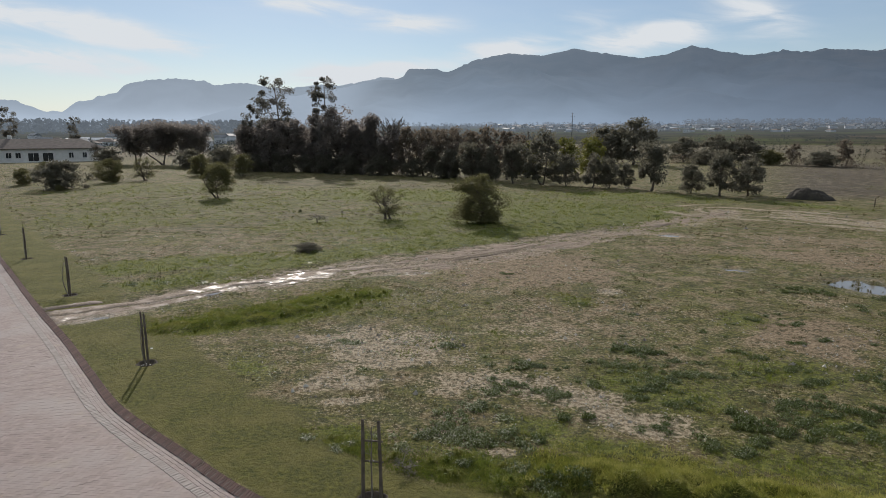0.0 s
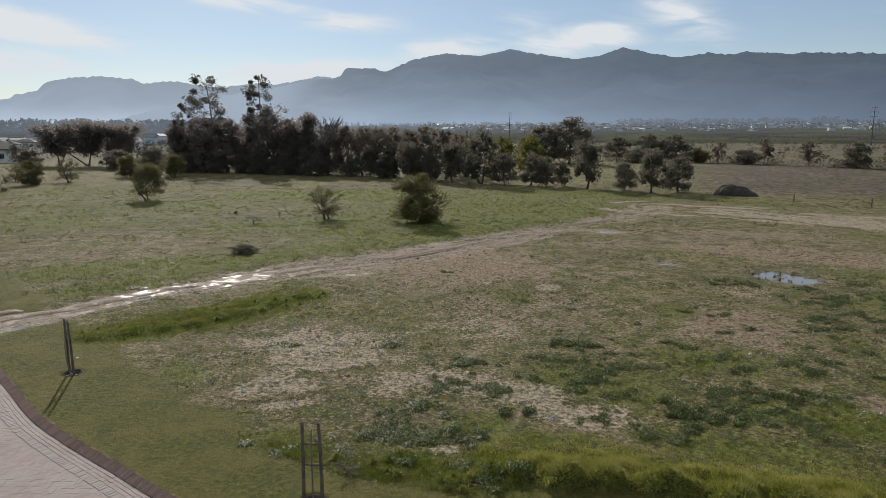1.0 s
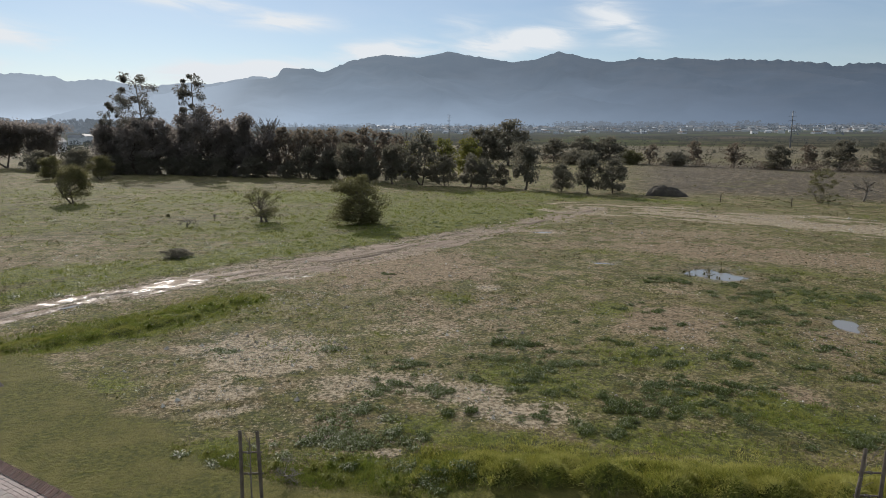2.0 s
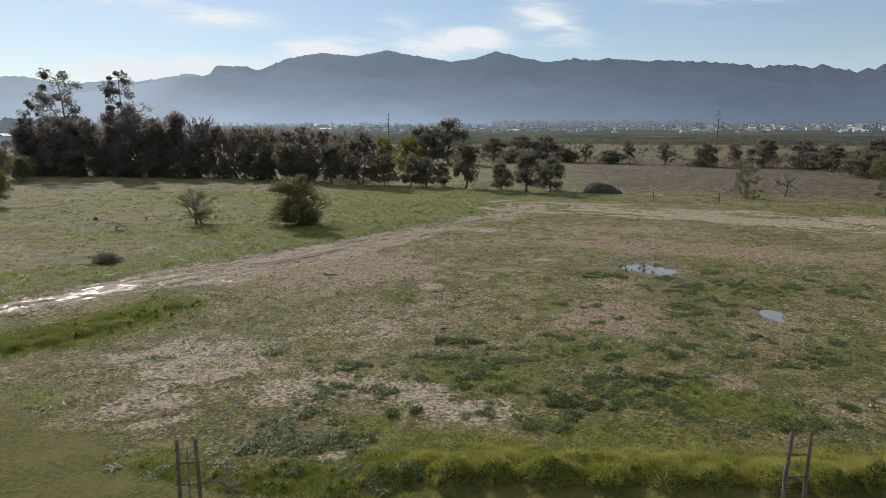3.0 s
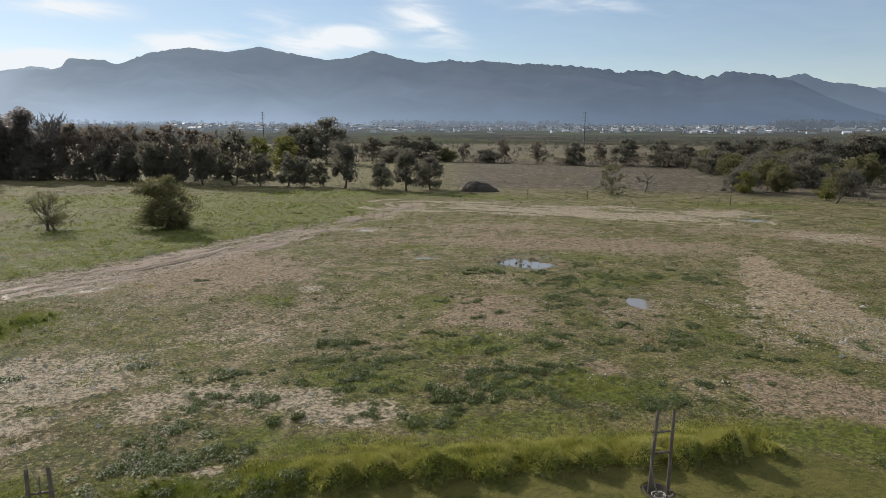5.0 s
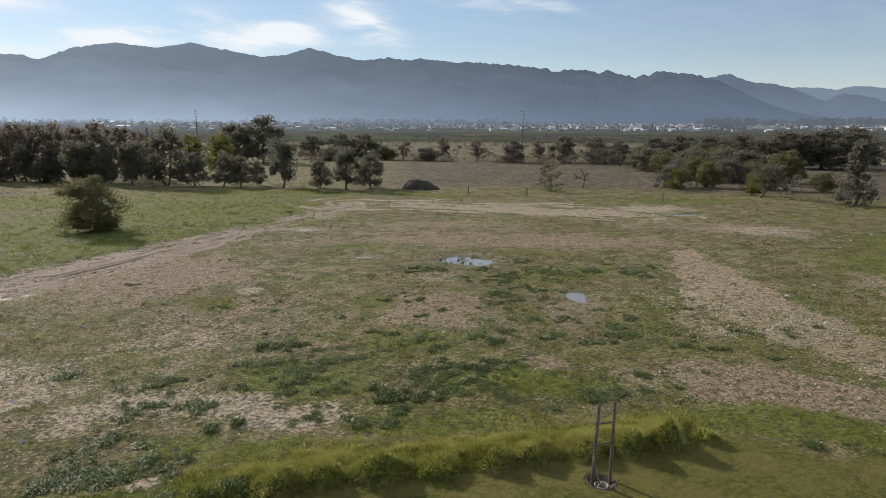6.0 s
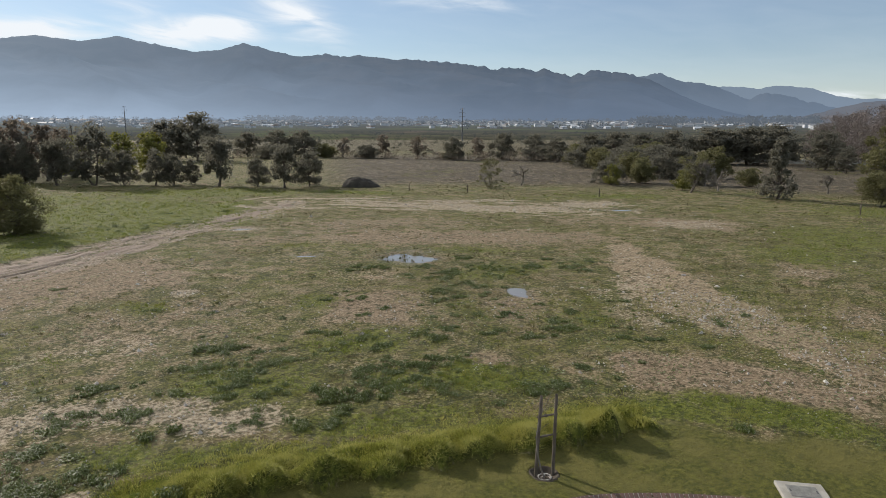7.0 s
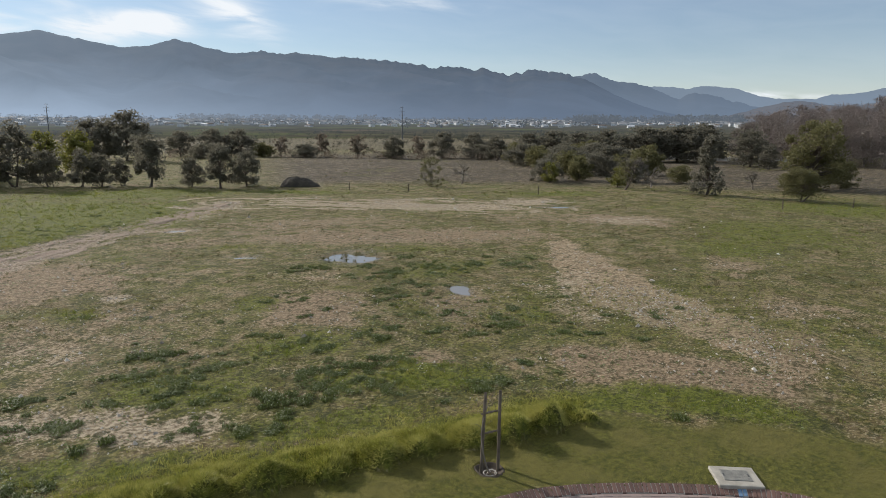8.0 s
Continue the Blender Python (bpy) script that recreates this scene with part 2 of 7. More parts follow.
# ---------------------------------------------------------------- the plan
# outer edge of the kerb, from far up the road to the head of the turning circle
KERB = smooth_line([(-120, 153), (-60, 80), (-28.5, 41.5), (-19.9, 30.9), (-14.8, 24.8), (-12.0, 21.3), (-9.9, 18.7), (-8.3, 17.1),
                    (-6.4, 15.4), (-4.1, 13.4), (-1.0, 11.5), (3.0, 10.3), (7.0, 9.8), (9.8, 9.2), (11.4, 8.4), (13.1, 6.95),
                    (14.5, 5.3), (15.3, 3.0), (15.2, 0.0), (13.0, -5.0)], 0.25)
KERB_COARSE = KERB[::4]
ROAD_POLY = [tuple(p) for p in KERB_COARSE] + [(6, -9), (-3, -7), (-9, 2), (-20, 20), (-34.5, 37), (-66.5, 75), (-126, 148)]
TRACK = smooth_line([(-19.0, 27.6, 2.4), (-17.2, 28.8, 2.3), (-14.5, 30.7, 1.6), (-11.3, 34.0, 1.7), (-6.6, 37.4, 2.2), (-0.3, 41.3, 3.0), (8, 47.4, 2.6),
                     (15.9, 54.8, 2.2), (22.4, 60.4, 1.7), (29.5, 66, 1.4)], 1.0)
STAKES = [(-10.53, 22.1), (-18.78, 31.95), (-27.05, 41.65), (-35.6, 51.9), (-1.58, 13.3), (10.45, 10.18)]
STRIPS = smooth_line([(29, 67, 1.2), (34, 62.5, 1.8), (39.3, 56.4, 2.2), (45.5, 48.4, 2.4), (48.0, 44.0, 1.4)], 1.5)
SAND_ROAD = smooth_line([(36.5, 28.5, 0.6), (33.5, 25.4, 1.3), (30.0, 21.2, 2.0), (27.2, 17.3, 2.3), (25.8, 14.3, 2.2), (24.9, 11.8, 1.9), (23.7, 9.6, 1.2), (22.0, 7.8, 0.9)], 1.0)
BROWN = smooth_line([(15, 45, 2.0), (22, 41.5, 2.6), (30, 35.8, 2.2), (36, 31, 1.0)], 2.0)
LEFT_GREEN = smooth_line([(-14.5, 36.0, 1.5), (-6, 43.5, 2.6), (4, 50.5, 3.4), (12, 58.5, 3.0), (20, 65, 2.0), (26, 70, 1.0)], 2.0)
# greener ground: x, y, radius, radius, turn, strength
GREEN_NEAR = [(13.3, 15.6, 1.9, 1.3, -40, 0.95), (21.2, 18.2, 1.2, 2.2, -49, 0.55), (10.1, 14.3, 1.7, 0.9, -35, 0.6), (18.0, 8.5, 2.6, 1.0, -65, 0.95), (15.7, 10.5, 1.8, 0.9, -56, 0.9), (8.4, 15.1, 1.9, 0.8, -29, 0.55), (4.1, 15.7, 1.5, 0.7, -15, 0.85), (3.1, 16.8, 0.7, 0.6, -10, 0.6),
              (12.9, 27.1, 1.5, 1.8, -25, 0.6), (6.2, 30.8, 1.5, 1.4, -11, 0.55), (-2.7, 15.9, 0.9, 1.2, 10, 1.0), (-7.3, 21.4, 1.4, 1.2, 19, 0.7), (0.9, 14.5, 1.2, 0.8, -4, 0.85), (6.3, 14.3, 3.0, 0.8, -24, 0.6), (11.9, 20.9, 2.6, 1.8, -30, 0.65), (6.6, 19.6, 2.4, 1.9, -19, 0.65)]
GREEN_MID = [(-16.9, 39.7, 7.9, 2.6, 23, 0.8), (-14.5, 34.7, 5.8, 1.3, 23, 0.8), (51.4, 20.4, 6.6, 8.2, -68, 0.55), (72.2, 22.5, 9.1, 7.6, -73, 0.6), (43.0, 19.3, 3.4, 4.6, -66, 0.6), (2.6, 16.8, 1.2, 0.8, -9, 0.75), (0.6, 15.0, 0.8, 0.5, -2, 0.9),
             (8.4, 14.7, 2.4, 0.5, -30, 0.7), (11.3, 16.8, 1.9, 1.1, -34, 0.6), (18.5, 41.4, 3.1, 1.4, -24, 0.5), (14.6, 63.6, 8.8, 9.2, -13, 0.9), (-3.3, 53.0, 5.6, 3.8, 4, 0.7), (-36.6, 74.3, 12.8, 5.3, 26, 0.5), (13.5, 70.5, 11.0, 3.9, -11, 0.6)]
GREEN_FAR = [(-24, 75, 18, 14, 10, 0.5), (-10, 58, 9, 6, 20, 0.55), (8, 66, 20, 11, 35, 0.75), (-2, 84, 22, 10, -10, 0.7), (24, 82, 14, 6, -30, 0.7), (-32, 62, 12, 8, 45, 0.5), (-40, 95, 22, 14, 0, 0.5),
             (24.0, 27.5, 5.0, 1.8, -10, 0.5), (27.0, 33.5, 4.0, 1.2, -40, 0.5), (62, 50, 8, 3, -50, 0.6), (-22, 60, 10, 4, 20, 0.5), (40, 72, 7, 2.5, -45, 0.7), (0, 70, 16, 6, 10, 0.5), (12, 80, 20, 6, -10, 0.5)]
LUSH_STRIP = smooth_line([(-11.9, 26.5, 1.3), (-9.2, 27.7, 1.9), (-6.6, 29.6, 1.8), (-3.6, 32.2, 1.1)], 1.0)
# foot of the grassy bank on its lawn side, with the bank's height
BANK_FOOT = smooth_line([(1.6, 13.5, 0.02), (3.0, 13.3, 0.08), (4.4, 13.0, 0.28), (5.2, 12.8, 0.42), (5.8, 12.5, 0.46), (6.6, 12.2, 0.50), (7.5, 12.0, 0.38), (8.2, 11.7, 0.44), (9.0, 11.4, 0.46), (10.1, 11.2, 0.38), (10.9, 10.8, 0.46), (11.6, 10.5, 0.58), (12.4, 10.3, 0.58), (13.2, 10.1, 0.56), (14.0, 9.95, 0.42), (14.7, 9.75, 0.05)], 0.25)
BANK_BACK = BANK_FOOT + np.array([[0.45, 1.15, 0.45]])
# grassy humps beside the track: x, y, radius, height
HUMPS = [(-11.4, 26.2, 0.6, 0.20), (-10.3, 26.6, 0.6, 0.25), (-9.2, 27.2, 0.55, 0.24), (-8.0, 27.6, 0.6, 0.26), (-7.0, 28.7, 0.6, 0.26), (-6.0, 29.2, 0.55, 0.24), (-5.2, 30.4, 0.55, 0.24), (-4.0, 31.7, 0.5, 0.2), (-10.2, 28.0, 0.6, 0.2), (-6.9, 30.0, 0.6, 0.2), (-8.6, 28.6, 0.5, 0.2)]
# bare ground: x, y, radius, radius, turn, strength
BARE = [(-8.0, 22.6, 1.6, 0.7, -45, 0.42), (-11.2, 25.6, 1.4, 0.6, -50, 0.4), (-5.6, 19.0, 1.5, 0.7, -50, 0.42), (17.7, 50.7, 2.0, 1.1, -38, 1.2), (24.0, 60.0, 3.0, 1.6, 40, 0.9), (13.0, 52.6, 2.0, 0.8, 42, 1.0), (49.0, 31.8, 3.5, 2.4, -50, 0.6), (40.0, 60, 4, 2, -50, 0.45),
        (14.5, 21.5, 2.6, 1.6, 0, 0.3), (-1.0, 31.0, 4.0, 2.5, 0, 0.4), (17.7, 30.4, 1.6, 1.2, -40, 0.6), (56.0, 47.0, 3.0, 1.2, -50, 0.5)]
# pale sand, thick with leaf litter
SAND = [(-2.4, 23.6, 2.8, 3.0, 6, 0.8), (-3.5, 20.2, 1.8, 0.9, 10, 0.8), (0.1, 19.7, 1.1, 1.3, 0, 0.65), (-2.9, 18.7, 1.0, 0.4, 9, 0.85), (3.9, 25.9, 4.0, 2.1, -9, 0.45), (3.9, 18.8, 2.0, 1.0, -12, 0.8), (5.3, 17.3, 2.0, 0.9, -17, 0.8), (1.4, 15.5, 0.4, 0.25, -5, 0.9),
        (-0.1, 16.6, 0.5, 0.35, 0, 0.8), (1.6, 19.9, 2.0, 1.2, -5, 0.75), (1.8, 17.3, 0.6, 0.6, -6, 0.5), (8.6, 32.5, 0.8, 0.8, -15, 0.8), (26.7, 20.4, 1.4, 3.5, -53, 0.6), (22.8, 16.9, 1.4, 1.6, -53, 0.5)]
SAND_FAR = [(44.4, 48.6, 8.6, 2.8, -42, 0.95), (54.0, 46.4, 3.7, 3.3, -49, 1.0), (43.6, 56.7, 4.9, 1.7, -38, 0.7), (49.0, 31.9, 2.9, 2.6, -57, 0.75), (44.0, 56.4, 3.6, 2.2, -38, 0.7), (37.3, 16.7, 1.7, 1.4, -66, 0.5), (20.3, 58.5, 3.2, 1.7, -19, 0.75), (26.8, 64.3, 2.7, 1.6, -23, 0.8), (14.8, 52.9, 2.9, 1.7, -16, 0.6), (51.0, 31.2, 2.9, 1.8, -59, 0.6)]
# red-brown soil
EARTH = [(18.8, 11.9, 3.0, 1.8, -58, 0.95), (20.3, 9.3, 2.5, 1.5, -65, 0.9), (24.6, 8.9, 1.6, 2.7, -70, 0.7), (14.1, 16.6, 1.6, 1.0, -40, 0.75), (14.5, 24.8, 2.5, 3.0, -30, 0.9), (12.2, 21.8, 1.6, 1.0, -29, 0.65), (20.1, 21.3, 1.8, 2.7, -43, 0.75), (5.5, 27.6, 4.9, 5.1, -11, 0.5), (4.3, 38.4, 6.0, 5.5, -6, 0.95), (6.0, 29.4, 5.3, 2.7, -12, 0.5), (-6.3, 22.4, 1.8, 2.4, 16, 0.4)]
EARTH_FAR = [(29.1, 38.0, 12.4, 3.6, -37, 0.8), (49.0, 31.9, 4.4, 3.6, -57, 0.9), (37.6, 16.9, 2.0, 3.1, -66, 0.65), (30.5, 11.1, 2.5, 2.3, -70, 0.6), (28.2, 47.5, 9.3, 4.0, -31, 0.6), (46.7, 36.2, 10.1, 4.6, -52, 0.5), (-17.9, 46.1, 9.6, 5.6, 21, 0.45), (-7.7, 51.8, 6.8, 3.6, 8, 0.4)]
# puddles: x, y, radius along, radius across, turn, depth
PUDDLES = [(22.1, 33.6, 1.5, 1.4, -43, 0.10), (17.4, 37.6, 0.9, 0.5, -40, 0.06), (21.8, 23.4, 0.9, 0.45, 50, 0.05), (18.0, 50.8, 1.2, 0.9, -30, 0.05), (-16.8, 28.8, 0.9, 0.45, 40, 0.05), (-15.5, 28.1, 0.7, 0.35, 30, 0.05),
           (-8.4, 36.3, 1.8, 0.36, 33, 0.06), (-11.2, 33.3, 1.1, 0.26, 48, 0.05), (-14.3, 30.7, 0.6, 0.2, 45, 0.05), (-2.2, 36.8, 1.3, 0.34, 20, 0.05), (52.5, 41.5, 1.8, 0.8, -40, 0.05)]


def blob(x, y, cx, cy, ra, rb, turn, edge=0.25, seed=3, rag=0.9):
    """1 inside an ellipse with an uneven outline, falling to 0 outside it."""
    c, s = math.cos(radians(turn)), math.sin(radians(turn))
    u, v = ((x - cx) * c + (y - cy) * s) / ra, ((y - cy) * c - (x - cx) * s) / rb
    d = np.hypot(u, v) + (vnoise(x, y, 1.1, seed, 4) - 0.5) * rag
    return 1 - sstep(1 - edge, 1 + edge, d)


def near_only(fn, x, y, cx, cy, r):
    """fn on those points alone that lie within r of (cx, cy); zero elsewhere."""
    res = np.zeros(x.shape)
    k = (np.abs(x - cx) < r) & (np.abs(y - cy) < r)
    if k.any():
        res[k] = fn(x[k], y[k])
    return res


def line_mask(x, y, line, soft=0.75, seed=5):
    res = np.zeros(x.shape)
    lo, hi = line.min(0) - 8, line.max(0) + 8
    k = (x > lo[0]) & (x < hi[0]) & (y > lo[1]) & (y < hi[1])
    if k.any():
        d, w = line_distance(x[k], y[k], line)
        d = d + (vnoise(x[k], y[k], 1.6, seed, 3) - 0.5) * 1.6
        res[k] = 1 - sstep(-soft, soft, d - w)
    return res


def kerb_distance(x, y):
    """Metres outside the kerb's outer edge (negative on the road)."""
    res = np.full(x.shape, 99.0)
    k = np.hypot(x, y) < 220
    if k.any():
        d, _ = line_distance(x[k], y[k], KERB_COARSE)
        res[k] = np.where(inside(x[k], y[k], ROAD_POLY), -d, d)
    return res


def bank_profile(x, y):
    """Height of the grassy bank at each point, steep above its foot and running out gently into the field."""
    res = np.zeros(x.shape)
    k = (x > 0.5) & (x < 15.5) & (y > 8.5) & (y < 17.5)
    if k.any():
        a, b = x[k], y[k]
        d, hg = line_distance(a, b, BANK_FOOT)
        fy = np.interp(a, BANK_FOOT[:, 0], BANK_FOOT[:, 1])
        al = a * 0.93 - b * 0.37
        lump = 0.5 + 0.5 * np.sin(al * 5.2 + 4.0 * vnoise(al, al * 0, 2.3, 63, 2))
        n = np.where(b > fy, d, -d) - 0.36 * (1 - lump) - (vnoise(a, b, 0.45, 64, 3) - 0.5) * 0.25
        rise = np.clip(n / 0.42, 0, 1)
        run = 1 - sstep(0.30, 1.7 + 0.6 * vnoise(a, b, 1.6, 65, 2), n)
        end = sstep(0.8, 2.4, a) * (1 - sstep(14.2, 14.8, a))
        dome = np.clip(vnoise(a + 3, b, 0.8, 66, 2) - 0.32, 0, 1) * 0.58
        res[k] = (hg * (0.24 + 0.62 * lump) + dome) * np.sqrt(rise * (2 - rise)) * run * end
    return res


def masks(x, y):
    """Shares of bare soil, wet mud, lush grass, lawn and dry field at each point."""
    kd = kerb_distance(x, y)
    r = np.hypot(x, y)
    track = line_mask(x, y, TRACK, 0.5)
    lo, hi = TRACK.min(0) - 5, TRACK.max(0) + 5
    k = (x > lo[0]) & (x < hi[0]) & (y > lo[1]) & (y < hi[1])
    if k.any():
        d, w = line_distance(x[k], y[k], TRACK)
        track[k] *= 1 - 0.75 * (np.exp(-(d / 0.30) ** 2) + 0.8 * np.exp(-((d - 1.35) / 0.25) ** 2) + 0.7 * np.exp(-((d - 2.4) / 0.3) ** 2)) * sstep(0.3, 0.55, vnoise(x[k], y[k], 2.5, 33, 3))
    bare = np.zeros(x.shape)
    for cx, cy, ra, rb, turn, st in BARE:
        bare = np.maximum(bare, st * near_only(lambda a, b: blob(a, b, cx, cy, ra, rb, turn, 0.55), x, y, cx, cy, 2.2 * max(ra, rb)))
    # sand streaks lie side by side, broken up by grass
    sand = np.zeros(x.shape)
    lo, hi = STRIPS.min(0) - 10, STRIPS.max(0) + 10
    k = (x > lo[0]) & (x < hi[0]) & (y > lo[1]) & (y < hi[1])
    if k.any():
        d, w = line_distance(x[k], y[k], STRIPS)
        side = np.where((x[k] - 29) * 0.78 + (y[k] - 67) * 0.62 > 0, d, -d)
        al = (x[k] * 0.62 - y[k] * 0.78)
        st = np.zeros(k.sum())
        for d0, w0, lim in ((0.0, 1.8, 0.30), (3.4, 0.9, 0.40), (-2.8, 1.1, 0.40), (-5.0, 0.8, 0.46), (6.0, 0.8, 0.50)):
            lie = np.abs(side - d0 - (vnoise(al, side * 0 + d0, 5.0, 13, 2) - 0.5) * 2.0)
            st = np.maximum(st, (1 - sstep(w0 * 0.5, w0 * 1.1, lie)) * sstep(lim, lim + 0.12, vnoise(al, side * 2.5 + d0, 4.0, 12, 3)))
        sand[k] = st
    for cx, cy, ra, rb, turn, st in SAND + SAND_FAR:
        sand = np.maximum(sand, st * near_only(lambda a, b: blob(a, b, cx, cy, ra, rb, turn, 0.6, 29, 1.3), x, y, cx, cy, 2.4 * max(ra, rb)))
    road = line_mask(x, y, SAND_ROAD, 1.1, 8)
    bare, sand = np.maximum(bare, 1.15 * road), np.maximum(sand, 0.42 * road)
    bare = np.maximum(bare, sand)
    earth = 0.55 * line_mask(x, y, BROWN, 1.4, 10)
    for cx, cy, ra, rb, turn, st in EARTH + EARTH_FAR:
        earth = np.maximum(earth, st * near_only(lambda a, b: blob(a, b, cx, cy, ra, rb, turn, 0.7, 37, 1.2), x, y, cx, cy, 2.3 * max(ra, rb)))
    wet = np.zeros(x.shape)
    for cx, cy, ra, rb, turn, dep in PUDDLES:
        wet = np.maximum(wet, near_only(lambda a, b: blob(a, b, cx, cy, ra * 1.35, rb * 1.5, turn, 0.35, 21), x, y, cx, cy, 3.2 * ra))
    lawn = sstep(0.0, 0.1, kd) * (1 - sstep(3.1, 3.9, kd + (vnoise(x, y, 2.0, 31, 3) - 0.5) * 1.4 + 1.1 * np.exp(-((x + 1.5) / 4.0) ** 2 - ((y - 15.5) / 3.0) ** 2)))
    foot = bank_profile(x, y)
    mouth = near_only(lambda a, b: blob(a, b, -16.2, 28.3, 2.6, 1.3, 35, 0.4, 39, 0.9), x, y, -16.2, 28.3, 6)
    track, lawn, wet = np.maximum(track, mouth), lawn * (1 - mouth), np.maximum(wet, 0.7 * mouth)
    lush = np.maximum(line_mask(x, y, LUSH_STRIP, 0.6, 14), sstep(0.02, 0.10, foot))
    lush = np.maximum(lush, 0.9 * line_mask(x, y, BANK_BACK, 0.8, 15))
    lawn = lawn * (1 - sstep(0.02, 0.06, foot))
    lush = np.maximum(lush, 0.85 * line_mask(x, y, LEFT_GREEN, 1.6, 16) * (1 - track))
    for cx, cy, ra, rb, turn, st in GREEN_NEAR + GREEN_MID + GREEN_FAR:
        lush = np.maximum(lush, st * near_only(lambda a, b: blob(a, b, cx, cy, ra, rb, turn, 0.7, 27), x, y, cx, cy, 2.2 * max(ra, rb)))
    lush = np.maximum(lush, 0.35 * sstep(0.55, 0.75, vnoise(x, y, 9.0, 41, 3)) * (1 - track) * sstep(12, 20, r))
    az = np.degrees(np.arctan2(x, y))
    lush = np.maximum(lush, 0.35 * (1 - sstep(4, 16, az)) * sstep(0.42, 0.60, vnoise(x, y, 5.0, 45, 3)) * (1 - track) * sstep(22, 30, r) * (1 - sstep(110, 150, r)))
    streak = sstep(0.48, 0.62, vnoise(x, y, 6.5, 43, 4)) * sstep(34, 44, r) * (1 - sstep(4, 14, np.degrees(np.arctan2(x, y))))
    brown = 0.35 * streak
    dry = sstep(88, 100, r) * (1 - sstep(175, 230, r)) * sstep(24, 30, np.degrees(np.arctan2(x, y)))
    return dict(bare=bare, earth=earth * (1 - lawn), track=track, wet=wet, lush=lush * (1 - lawn), lawn=lawn, sand=sand, dry=np.maximum(np.maximum(dry, brown), 0.7 * sstep(190, 260, r)))


def height(x, y, fine=True):
    """The ground's height."""
    r = np.hypot(x, y)
    kd = kerb_distance(x, y)
    z = 30.0 * sstep(300, 2600, r)
    out = sstep(3.0, 4.5, kd)
    z = z + out * ((vnoise(x, y, 7.0, 51, 3) - 0.5) * 0.22 * (1 + sstep(40, 120, r)) + (vnoise(x, y, 0.9, 52, 3) - 0.5) * 0.10)
    z = z + sstep(0.0, 0.5, kd) * (vnoise(x, y, 1.5, 53, 2) - 0.5) * 0.03
    z = z + bank_profile(x, y)
    near = (np.abs(x + 8) < 5) & (np.abs(y - 29) < 5)
    if near.any():
        top = np.zeros(near.sum())
        xn, yn = x[near] + (vnoise(x[near], y[near], 0.5, 55, 3) - 0.5) * 0.35, y[near] + (vnoise(x[near], y[near], 0.5, 56, 3) - 0.5) * 0.35
        for cx, cy, rd, hg in HUMPS:
            # steep towards the lawn, running out gently into the field
            al, ac = (xn - cx) * 0.93 - (yn - cy) * 0.37, (xn - cx) * 0.37 + (yn - cy) * 0.93
            q = np.clip(1 - (al ** 2 + np.where(ac > 0, ac * 0.5, ac) ** 2) / rd ** 2, 0, 1)
            top = np.maximum(top, 0.7 * hg * q ** 0.7)
        z[near] += top
    # ruts of the dirt track
    lo, hi = TRACK.min(0) - 5, TRACK.max(0) + 5
    k = (x > lo[0]) & (x < hi[0]) & (y > lo[1]) & (y < hi[1])
    if k.any():
        d, w = line_distance(x[k], y[k], TRACK)
        rut = np.exp(-((d - 0.75) / 0.28) ** 2) + 0.6 * np.exp(-((d - 1.9) / 0.3) ** 2)
        z[k] += -0.09 * rut * (0.4 + vnoise(x[k], y[k], 1.5, 57, 2)) * (d < w + 0.8) - 0.05 * (1 - sstep(w - 0.3, w + 0.5, d))
    for cx, cy, ra, rb, turn, dep in PUDDLES:
        flat = near_only(lambda a, b: blob(a, b, cx, cy, ra, rb, turn, 0.45, 22, 1.7), x, y, cx, cy, 2.5 * ra)
        z = z * (1 - 0.75 * flat) - flat * (dep + 0.04)
    for cx, cy in STAKES:
        k = (np.abs(x - cx) < 1) & (np.abs(y - cy) < 1)
        z[k] -= 0.25 * (1 - sstep(0.26, 0.36, np.hypot(x[k] - cx, y[k] - cy)))
    return z - 0.34 * (1 - sstep(-0.24, -0.06, kd))


